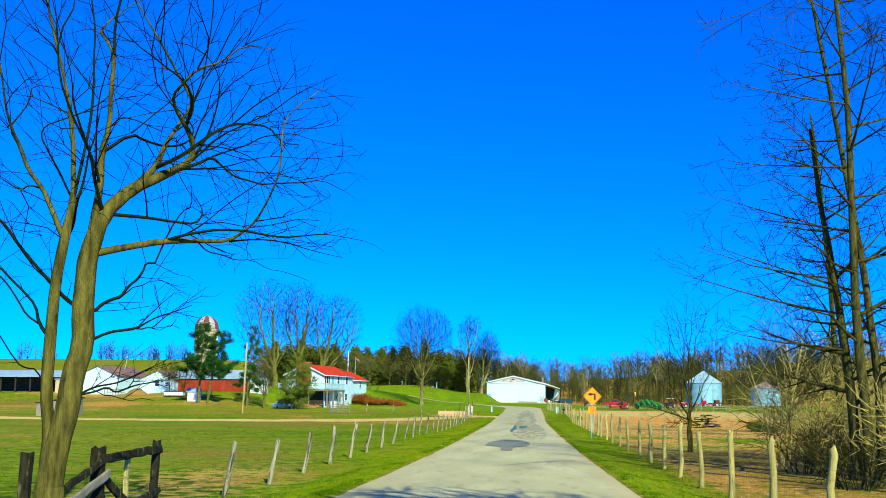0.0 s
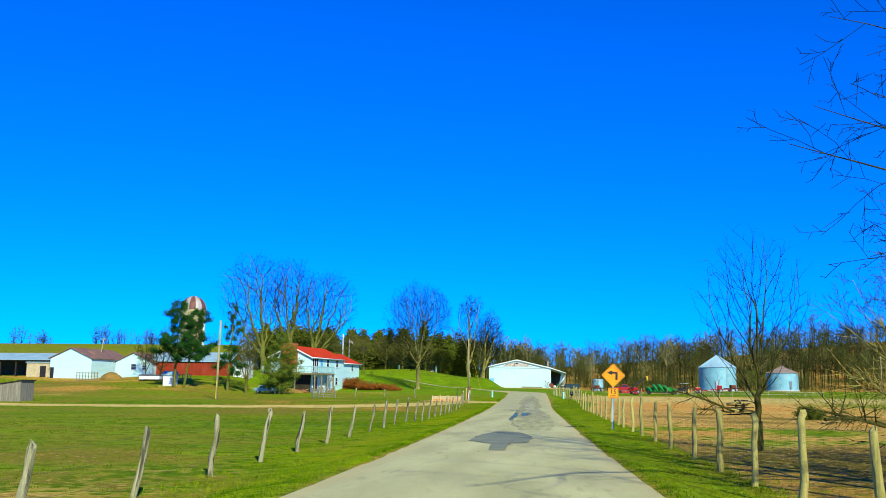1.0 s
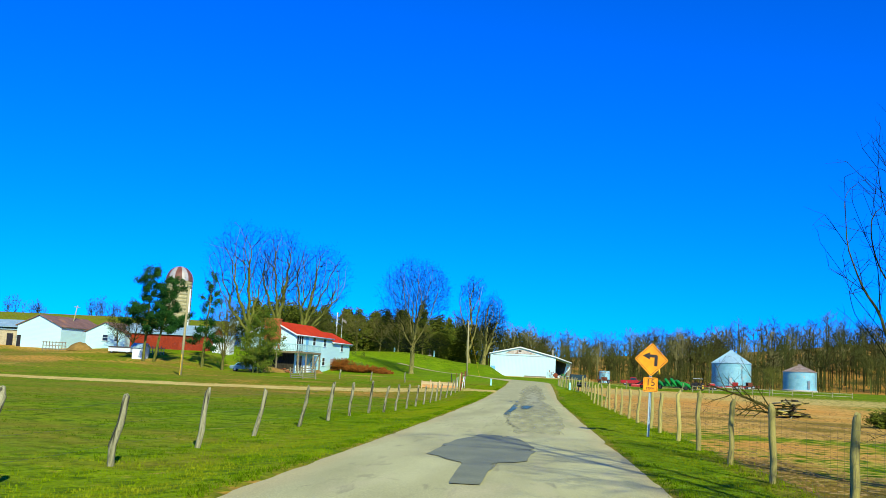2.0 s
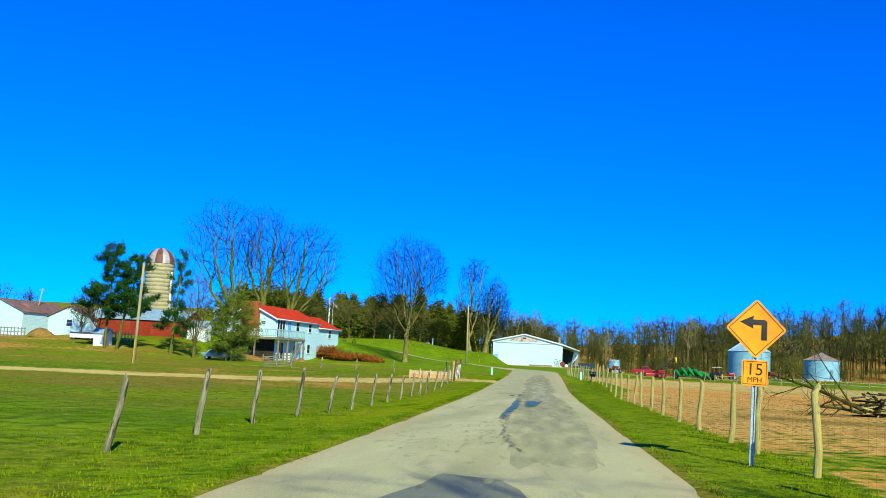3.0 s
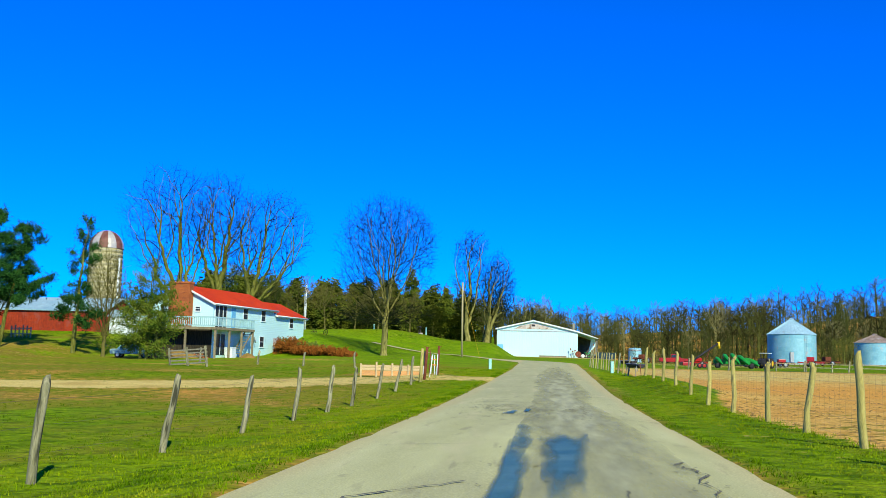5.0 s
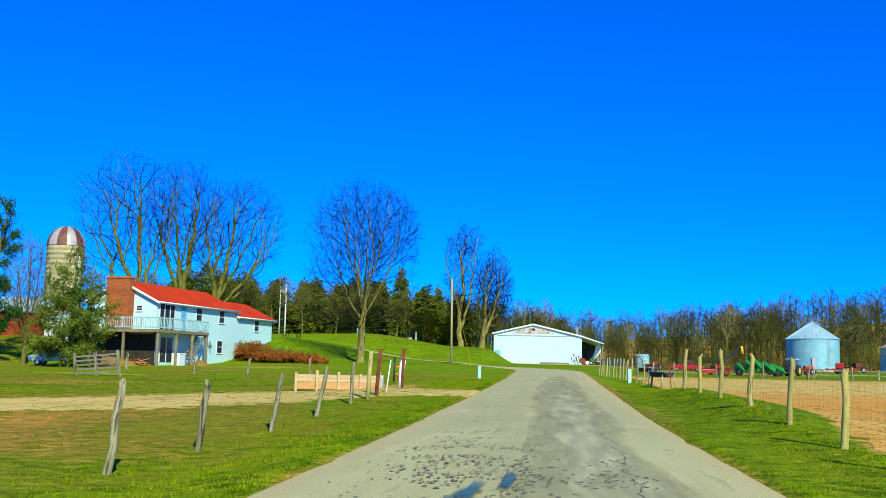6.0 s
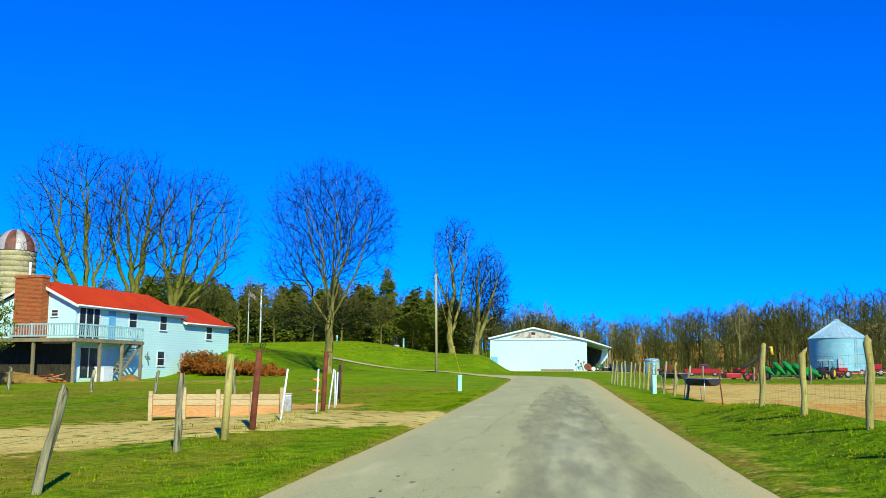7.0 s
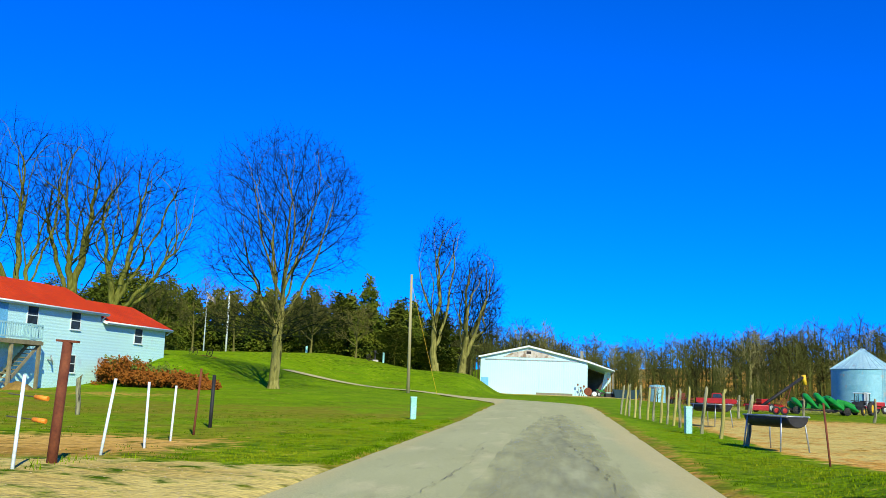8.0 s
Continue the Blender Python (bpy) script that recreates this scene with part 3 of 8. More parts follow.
def worn(m, soft, start=0.75):
    """Lets a thin surfacing wear through to the road towards its rim and in spots."""
    nt = m.node_tree
    n, l = nt.nodes, nt.links
    rim = n.new("ShaderNodeAttribute")
    rim.attribute_name = "rim"
    geo = n.new("ShaderNodeNewGeometry")
    nz = n.new("ShaderNodeTexNoise")
    nz.inputs["Scale"].default_value, nz.inputs["Detail"].default_value = 2.6, 8.0
    along = n.new("ShaderNodeVectorMath")
    along.operation = "MULTIPLY"
    along.inputs[1].default_value = (1.0, 0.16, 1.0)
    l.new(geo.outputs["Position"], along.inputs[0])
    l.new(along.outputs[0], nz.inputs["Vector"])
    add = n.new("ShaderNodeMath")
    add.operation = "MULTIPLY_ADD"
    add.inputs[1].default_value = 1.5
    l.new(nz.outputs["Fac"], add.inputs[0])
    l.new(rim.outputs["Fac"], add.inputs[2])
    lim = n.new("ShaderNodeMapRange")
    lim.inputs["From Min"].default_value, lim.inputs["From Max"].default_value = start, start + soft
    l.new(add.outputs[0], lim.inputs["Value"])
    l.new(lim.outputs["Result"], n["Principled BSDF"].inputs["Alpha"])
    return m


M["patch"] = worn(material("patch", (0.19, 0.215, 0.115), (0.25, 0.275, 0.15), 1.2, 0.8, bump=0.004, fine=0.03), 0.2, 0.5)
M["seal"] = worn(material("seal", (0.385, 0.39, 0.19), (0.435, 0.44, 0.22), 2.2, 0.85, fine=0.25, stretch=(1, 0.12, 1), stain=(0.355, 0.355, 0.175), stain_size=1.1, stain_cut=0.55), 1.0, 0.6)
M["tar"] = worn(material("tar", (0.035, 0.125, 0.135), (0.09, 0.20, 0.19), 0.7, 0.6, fine=0.05), 0.65, 0.8)
build_ground()


def road_height(q, u):
    return land(q.x, q.y) * 0.25 + road_z(q.y) * 0.75 + 0.05 * (1 - u * u) if q.y < 150 else land(q.x, q.y) + 0.02 + 0.03 * (1 - u * u)


def crown(q):
    k = min(range(len(ROAD)), key=lambda i: (ROAD[i] - Vector((q[0], q[1], 0))).length_squared)
    u = (q[0] - ROAD[k].x) / HALF[k]
    return road_height(Vector((q[0], q[1], 0)), u)


v, f = strip(FINE, FHALF, road_height, 10, 0.10, 4.0)
ROAD_OB = tagged(raw_mesh("road", v, f, "asphalt", smooth=True), "pale worn asphalt lane with cracks and patches", "road", kind="structure")


def blotch(name, outline, mat, label, lift, wobble=0.25, seed=1.0):
    """A flat patch lying on the road: an outline, its edge roughened."""
    pts = [Vector((x, y, 0)) for x, y in outline]
    pts = resample(pts + [pts[0]], 0.35)[:-1]
    c = sum(pts, Vector()) / len(pts)
    rim = []
    for p in pts:
        k = 1 + wobble * noise.noise((p.x * 1.7 + seed, p.y * 0.8, seed)) * 0.5
        rim.append(c + (p - c) * k)
    verts = [(c.x, c.y, crown(c) + lift)]
    rings = 6
    for r in range(1, rings + 1):
        for p in rim:
            q = c.lerp(p, r / rings)
            verts.append((q.x, q.y, crown(q) + lift))
    n, faces = len(rim), []
    for i in range(n):
        faces.append((0, 1 + i, 1 + (i + 1) % n))
        for r in range(rings - 1):
            a, b = 1 + r * n, 1 + (r + 1) * n
            faces.append((a + i, b + i, b + (i + 1) % n, a + (i + 1) % n))
    ob = raw_mesh(name, verts, faces, mat, ROAD_OB)
    at = ob.data.attributes.new("rim", "FLOAT", "POINT")
    at.data.foreach_set("value", [1.0] + [1.0 - r / rings for r in range(1, rings + 1) for _ in rim])
    ob["label"] = label
    return ob


blotch("asphalt_patch", [(-1.85, 44.0), (-1.7, 48), (-1.2, 51.6), (-0.4, 51.4), (0.05, 49), (0.28, 46.5), (0.1, 43.5), (-0.4, 42.6), (-0.55, 39.2), (-0.95, 38.8), (-1.05, 42.4)], "patch", "dark grey asphalt repair patch", 0.014)
blotch("sealed_lane", [(-0.35, 54.5), (-0.75, 60), (-0.9, 70), (-0.95, 84), (-0.85, 100), (-1.1, 118), (-0.9, 134), (-0.2, 150), (0.6, 152), (1.3, 138), (1.2, 120), (1.35, 104), (1.0, 97), (1.45, 84), (1.5, 70), (1.35, 60), (1.0, 54), (0.3, 53)], "seal", "smooth grey sealed strip of asphalt", 0.012, 0.1, 3.0)
blotch("tar_stain", [(-1.08, 66), (-1.1, 72), (-1.0, 76.5), (-1.02, 81), (-0.98, 85.6), (-0.62, 84), (-0.6, 78), (-0.74, 72), (-0.76, 66)], "tar", "bluish black tar stain", 0.024, 0.4, 5.0)
blotch("tar_stain", [(-0.64, 83.6), (0.36, 84.1), (0.2, 79.6), (0.0, 74.6), (-0.42, 74.5), (-0.5, 79.5)], "tar", "bluish black tar stain", 0.028, 0.4, 8.0)
blotch("tar_stain", [(-1.5, 89.6), (-1.3, 91.6), (-1.1, 91.2), (-1.2, 89.4)], "tar", "small bluish tar spot", 0.024, 0.5, 11.0)
blotch("tar_stain", [(-1.05, 90.4), (-0.95, 92.4), (-0.8, 92.0), (-0.85, 90.2)], "tar", "small bluish tar spot", 0.024, 0.5, 12.0)


# cracks and broken flakes of the old surface
M["crack"] = material("crack", (0.11, 0.105, 0.06), (0.19, 0.18, 0.10), 0.3, 0.9, fine=0.05)


def crack(line, w, seed):
    """A jagged open crack along a line: a narrow ribbon of uneven width."""
    pts = resample([Vector((x, y, 0)) for x, y in line], 0.14)
    verts, faces = [], []
    for k, p in enumerate(pts):
        d = (pts[min(k + 1, len(pts) - 1)] - pts[max(k - 1, 0)]).normalized()
        s = Vector((d.y, -d.x, 0))
        off = 0.16 * noise.noise((p.x * 1.3, p.y * 1.3, seed)) + 0.09 * noise.noise((p.x * 5, p.y * 5, seed))
        ww = w * max(0.12, 0.55 + 1.2 * noise.noise((k * 0.31, seed, 2.0)))
        for e in (-1, 1):
            q = p + s * (off + e * ww)
            verts.append((q.x, q.y, crown(q) + 0.018))
    for k in range(len(pts) - 1):
        faces.append((2 * k, 2 * k + 1, 2 * k + 3, 2 * k + 2))
    raw_mesh("crack", verts, faces, "crack", ROAD_OB)


for k, (line, w) in enumerate((([(-1.04, 73.2), (-0.95, 69), (-0.85, 64.5), (-0.7, 60.9), (-0.45, 57.2), (-0.28, 55.8)], 0.045), ([(-3.1, 72.3), (-2.6, 71.8), (-2.34, 73.1), (-2.26, 75.1), (-1.3, 76.5)], 0.05), ([(0.95, 89.3), (2.07, 88.2)], 0.09),
                               ([(0.59, 100), (0.7, 97.5), (0.59, 93), (0.59, 89.5)], 0.03), ([(0.34, 150), (0.39, 131.5), (0.9, 125.6), (0.98, 121.3), (1.0, 116)], 0.035), ([(-1.56, 131), (-1.33, 125.6), (-1.61, 120.2), (-1.7, 114)], 0.022),
                               ([(1.41, 79.5), (1.35, 76), (0.79, 73.8)], 0.05), ([(0.39, 76.2), (-0.03, 74.4)], 0.07), ([(-2.1, 64.4), (-1.4, 64.8), (-0.9, 64.4)], 0.05), ([(-2.6, 88.0), (-1.2, 89.0), (-0.4, 88.4)], 0.04), ([(-2.9, 80.5), (-1.6, 81.2)], 0.04))):
    crack(line, w * (0.5 if line[0][1] < 88 else 0.3), 3.0 + 7.1 * k)


def flakes():
    rng = random.Random(12)
    verts, faces = [], []
    for cx, cy, sx, sy, count in ((-1.45, 61.5, 0.42, 2.4, 190), (-1.25, 65.8, 0.4, 1.6, 90), (-0.95, 58.5, 0.2, 2.5, 60), (-1.65, 92.5, 0.5, 2.2, 620), (-2.0, 95.5, 0.35, 1.6, 240), (-1.7, 101, 0.4, 3.0, 120), (-0.75, 92.0, 0.22, 2.2, 220), (0.35, 91.5, 0.25, 1.8, 160), (1.2, 76.3, 0.22, 1.6, 60), (0.1, 91.0, 0.4, 1.6, 80), (-2.6, 59, 0.4, 2.0, 60), (-0.9, 74.5, 0.25, 3.0, 70)):
        for _ in range(count):
            x, y = rng.gauss(cx, sx), rng.gauss(cy, sy)
            if noise.noise((x * 1.4, y * 0.9, 4.0)) < -0.12:
                continue
            a, b, n = rng.uniform(0.012, 0.055) * (0.8 if y > 86 else 1.0), rng.uniform(0.012, 0.045) * (1.3 if y > 86 else 1.0), len(verts)
            z = crown((x, y)) + 0.017
            verts += [(x + a * math.cos(t) * rng.uniform(0.5, 1.2), y + b * math.sin(t) * rng.uniform(0.5, 1.2), z) for t in [1.05 * i for i in range(6)]]
            faces.append(tuple(range(n, n + 6)))
    ob = raw_mesh("broken_surface", verts, faces, "crack", ROAD_OB)
    ob["kind"] = "stuff"


flakes()

# ---- buildings ----
def window(parent, w, h, m, bars=1, frame_mat="white_paint"):
    """A sash window in its frame; local x across, y out of the wall, z up."""
    b = B()
    t = 0.05
    for x0, x1, z0, z1 in ((-w / 2 - t, -w / 2, -t, h + t), (w / 2, w / 2 + t, -t, h + t), (-w / 2, w / 2, h, h + t), (-w / 2, w / 2, -t, 0), (-w / 2, w / 2, h / 2 - 0.025, h / 2 + 0.025)):
        box(b, x0, x1, 0.0, 0.05, z0, z1)
    win = part("window", b, frame_mat, parent, at=m)
    for z0, z1 in ((0, h / 2 - 0.025), (h / 2 + 0.025, h)):
        b = B()
        box(b, -w / 2, w / 2, 0.005, 0.03, z0, z1)
        part("pane", b, "glass", win)
    b = B()
    box(b, -w / 2 - t - 0.03, w / 2 + t + 0.03, 0, 0.11, -t - 0.05, -t)
    part("sill", b, frame_mat, win)
    return win


def house():
    h = thing("house", "white two-storey farmhouse with a red metal roof and a deck", "house", pose(-33.14, 157.17, 0, 0, 0, -9.15))
    x0, x1, e, r = -7.1, -0.3, 5.55, 7.15       # the walls' sides, eave, ridge
    xm = (x0 + x1) / 2
    b = B()
    prism(b, [(x0, -0.4), (x1, -0.4), (x1, e), (xm, r), (x0, e)], "y", (0.3, 14.2))
    part("wall", b, "white_siding", h)
    b = B()
    prism(b, [(x0, 1.2), (x1, 1.2), (x1, 5.0), (xm, 6.5), (x0, 5.0)], "y", (14.2, 22.5))
    part("wing_wall", b, "white_siding", h)
    b = B()
    prism(b, [(x0 - 0.004, 0.5), (x1 + 0.004, 0.5), (x1 + 0.004, 2.45), (x0 - 0.004, 2.45)], "y", (14.21, 22.504))
    part("foundation", b, "concrete", h, "tan concrete foundation")
    for nm, ya, yb, ee, rr in (("roof", 0.0, 14.55, 5.62, 7.25), ("wing_roof", 14.45, 22.9, 5.08, 6.62)):
        xa, xb = x0 - 0.35, x1 + 0.35
        lo = ee - (rr - ee) * 0.35 / (xm - x0)
        b = B()
        prism(b, [(xa, lo + 0.12), (xm, rr + 0.14), (xb, lo + 0.12), (xb, lo + 0.02), (xm, rr + 0.03), (xa, lo + 0.02)], "y", (ya - 0.05, yb))
        roof = part(nm, b, "red_roof", h, "red metal roof")
        for x in (xb - 0.005, xa - 0.035):
            b = B()
            box(b, x, x + 0.04, ya - 0.05, yb, lo - 0.1, lo + 0.1)
            part("fascia", b, "white_paint", roof)
        for y in (ya - 0.09, yb + 0.005):
            b = B()
            prism(b, [(xa, lo + 0.1), (xm, rr + 0.12), (xb, lo + 0.1), (xb, lo - 0.1), (xm, rr - 0.1), (xa, lo - 0.1)], "y", (y, y + 0.035))
            part("bargeboard", b, "white_paint", roof)
        b = B()
        rod(b, (xb + 0.07, ya, lo + 0.04), (xb + 0.07, yb, lo + 0.02), 0.06, n=8)
        rod(b, (xb + 0.05, yb - 0.15, lo), (x1 + 0.06, yb - 0.3, lo - 0.35), 0.04, n=6)
        part("gutter", b, "white_paint", roof)
    # chimney on the gable, with its courses
    b = B()
    box(b, -4.85, -2.6, -0.45, 0.299, 3.165, 7.65, 0.02)
    box(b, -4.93, -2.52, -0.53, 0.36, 7.45, 7.62, 0.01)
    chim = part("chimney", b, "brick", h, "red brick chimney")
    for k in range(45):
        z = 3.3 + 0.092 * k
        if z < 7.4:
            b = B()
            box(b, -4.87, -2.58, -0.47, 0.32, z, z + 0.075)
            part("brick_course", b, "brick", chim)
    # dark brown foot of the gable; its near-black colour includes the deck's shade
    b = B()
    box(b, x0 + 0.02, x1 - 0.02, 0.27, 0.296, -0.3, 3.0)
    part("basement_wall", b, "dark_wood", h, "dark brown basement wall with the deck's shade in its colour")
    # windows of the long side
    for y, z, w, hh in ((7.2, 4.25, 0.95, 1.1), (11.45, 4.25, 0.95, 1.1), (18.85, 3.75, 0.95, 1.05), (11.25, 1.4, 0.95, 1.1)):
        window(h, w, hh, pose(x1, y, z, 0, 0, -90))
    b = B()
    for ya, yb in ((0.62, 0.7), (1.38, 1.46), (2.24, 2.32), (3.0, 3.08)):
        box(b, x1, x1 + 0.07, ya, yb, 3.2, 5.45)
    box(b, x1, x1 + 0.07, 0.62, 3.08, 5.45, 5.53)
    slide = part("patio_door", b, "white_paint", h, "triple glass patio door with white frame")
    for ya, yb in ((0.7, 1.38), (1.46, 2.24), (2.32, 3.0)):
        b = B()
        box(b, x1 + 0.01, x1 + 0.03, ya, yb, 3.2, 5.45)
        part("pane", b, "glass", slide)
    b = B()
    box(b, x1, x1 + 0.05, 4.1, 4.95, 3.2, 5.35)
    part("door", b, "blue_door", h, "blue painted door")
    window(h, 0.5, 0.4, pose(-2.0, 0.3, 4.78, 0, 0, 180))
    # basement doors below the deck
    b = B()
    for ya in (0.9, 1.9, 2.9):
        box(b, x1, x1 + 0.06, ya, ya + 0.08, 0.45, 2.55)
    box(b, x1, x1 + 0.06, 0.9, 2.98, 2.55, 2.63)
    base = part("basement_door", b, "white_paint", h, "sliding glass basement door")
    b = B()
    box(b, x1 + 0.01, x1 + 0.03, 0.98, 2.9, 0.45, 2.55)
    part("pane", b, "glass", base)
    b = B()
    rod(b, (x1 + 0.02, 9.0, 2.1), (x1 + 0.28, 9.0, 2.1), 0.05)
    rod(b, (x1 + 0.28, 9.0, 2.1), (x1 + 0.34, 9.05, 2.12), 0.3, 0.34, 16)
    part("satellite_dish", b, "grey_steel", h, "grey satellite dish")
    # deck that wraps the gable
    d = part("deck", deck_floor(), "deck_wood", h, "raised wooden deck with balusters")
    for x, y in ((1.05, -1.5), (1.05, 1.34), (1.05, 3.96), (1.05, 6.4), (-2.2, -1.5), (-5.4, -1.5)):
        b = B()
        box(b, x - 0.09, x + 0.09, y - 0.09, y + 0.09, -0.2, 2.92, 0.01)
        part("post", b, "deck_wood", d)
    run = [((1.1, -1.6), (1.1, 6.55)), ((-7.6, -1.6), (1.1, -1.6)), ((-0.3, 6.55), (1.1, 6.55))]
    for (xa, ya), (xb, yb) in run:
        for z in (3.3, 4.1):
            b = B()
            beam(b, (xa, ya, z), (xb, yb, z), 0.07, 0.1)
            part("rail", b, "rail_paint", d)
        ln = math.hypot(xb - xa, yb - ya)
        for k in range(int(ln / 0.22) + 1):
            s = k * 0.22 / ln
            b = B()
            x, y = xa + (xb - xa) * s, ya + (yb - ya) * s
            w = 0.05 if k % 8 == 0 else 0.022
            box(b, x - w, x + w, y - w, y + w, 3.25, 4.05 + (0.12 if k % 8 == 0 else 0))
            part("baluster", b, "rail_paint", d)
    # stair under the deck's end
    b = B()
    for k in range(10):
        box(b, 0.1, 0.9, 6.5 - 0.27 * k - 0.27, 6.5 - 0.27 * k, 2.9 - 0.25 * k - 0.05, 2.9 - 0.25 * k)
    beam(b, (0.1, 6.5, 2.9), (0.1, 3.9, 0.45), 0.05, 0.2)
    beam(b, (0.9, 6.5, 2.9), (0.9, 3.9, 0.45), 0.05, 0.2)
    part("stair", b, "deck_wood", d)
    return h


def deck_floor():
    b = B()
    k = -1.6
    while k < 6.5:
        box(b, -0.3, 1.15, k, k + 0.135, 3.12, 3.16)
        k += 0.145
    for i in range(10):
        box(b, -7.7, -0.31, -1.6 + 0.145 * i, -1.6 + 0.145 * i + 0.135, 3.12, 3.16)
    box(b, 1.1, 1.18, -1.65, 6.6, 2.9, 3.12)
    box(b, -7.7, 1.1, -1.68, -1.6, 2.9, 3.12)
    box(b, -0.3, 1.1, 6.52, 6.6, 2.9, 3.12)
    return b


def garage():
    g = thing("garage", "long white steel garage with an open lean-to", "garage", pose(0, 238.0, 1.15))
    xl, xw, xr, yb = -9.4, 5.0, 8.4, 18.0
    pk, e = (-2.9, 6.45), 4.95
    sl = (pk[1] - e) / (pk[0] - xl)
    zw, zr = pk[1] - sl * (xw - pk[0]), 3.5
    b = B()
    prism(b, [(xl, -0.4), (xw, -0.4), (xw, zw), pk, (xl, e)], "y", (0, yb))
    part("wall", b, "white_steel", g)
    b = B()
    prism(b, [(xl - 0.25, e + 0.02), (pk[0], pk[1] + 0.1), (xw, zw + 0.1), (xr + 0.2, zr + 0.02), (xr + 0.2, zr - 0.08), (xw, zw + 0.02), (pk[0], pk[1] + 0.02), (xl - 0.25, e - 0.08)], "y", (-0.35, yb + 0.3))
    roof = part("roof", b, "white_steel", g, "white steel roof")
    b = B()
    prism(b, [(xl - 0.27, e + 0.05), (pk[0], pk[1] + 0.14), (xw, zw + 0.14), (xr + 0.22, zr + 0.05), (xr + 0.22, zr - 0.06), (xw, zw - 0.10), (pk[0], pk[1] - 0.10), (xl - 0.27, e - 0.18)], "y", (-0.42, -0.355))
    part("bargeboard", b, "white_paint", roof)
    b = B()
    box(b, xl + 0.6, xw - 1.2, -0.09, -0.004, 4.55, 4.68)
    part("door_track", b, "grey_steel", g, "grey sliding door track")
    b = B()
    prism(b, [(-6.4, 4.95), (0.8, 4.95), (-0.6, 5.55), (-2.9, 6.0), (-5.2, 5.55)], "y", (-0.03, -0.004))
    part("gable_panel", b, "weathered", g, "weathered grey-brown gable panel")
    b = B()
    box(b, -3.2, -2.6, -0.06, -0.031, 5.45, 5.8)
    part("vent", b, "black", g)
    for k in range(4):
        b = B()
        box(b, xl + 1.3 + k * 3.3, xl + 4.52 + k * 3.3, -0.03, -0.004, 0.05, 4.5)
        part("sliding_door", b, "white_steel", g)
    b = B()
    box(b, xl + 0.12, xl + 1.12, -0.05, -0.004, 0.02, 2.15)
    part("door", b, "blue_door", g, "pale blue side door")
    b = B()
    box(b, 4.3, 4.75, 9.0, 9.45, 3.0, 6.5, 0.01)
    part("chimney", b, "grey_board", g, "small grey-brown block chimney")
    for y in (0.15, 6, 12, yb - 0.2):
        b = B()
        box(b, xr - 0.1, xr + 0.08, y - 0.09, y + 0.09, -0.5, zr - 0.02)
        part("lean_to_post", b, "grey_board", g)
    b = B()
    prism(b, [(xw + 0.01, -0.4), (xr, -0.4), (xr, zr - 0.1), (xw + 0.01, zw - 0.12)], "y", (yb - 0.15, yb))
    part("lean_to_back", b, "dark_inside", g)
    b = B()
    beam(b, (xr, 0.0, zr - 0.3), (xr, yb, zr - 0.3), 0.06, 0.3)
    part("lean_to_beam", b, "grey_board", g)
    # a slanting sheet closes part of the lean-to
    b = B()
    prism(b, [(xr - 1.5, 0.5), (xr - 0.15, 2.2), (xr - 0.15, zr - 0.12), (xr - 0.9, zr - 0.05)], "y", (3.0, 3.06))
    part("loose_sheet", b, "white_steel", g)
    return g


M["weathered"] = material("weathered", (0.40, 0.37, 0.33), (0.56, 0.54, 0.50), 0.7, 0.8, fine=0.1, stain=(0.24, 0.18, 0.13), stain_size=0.6, stain_cut=0.5)


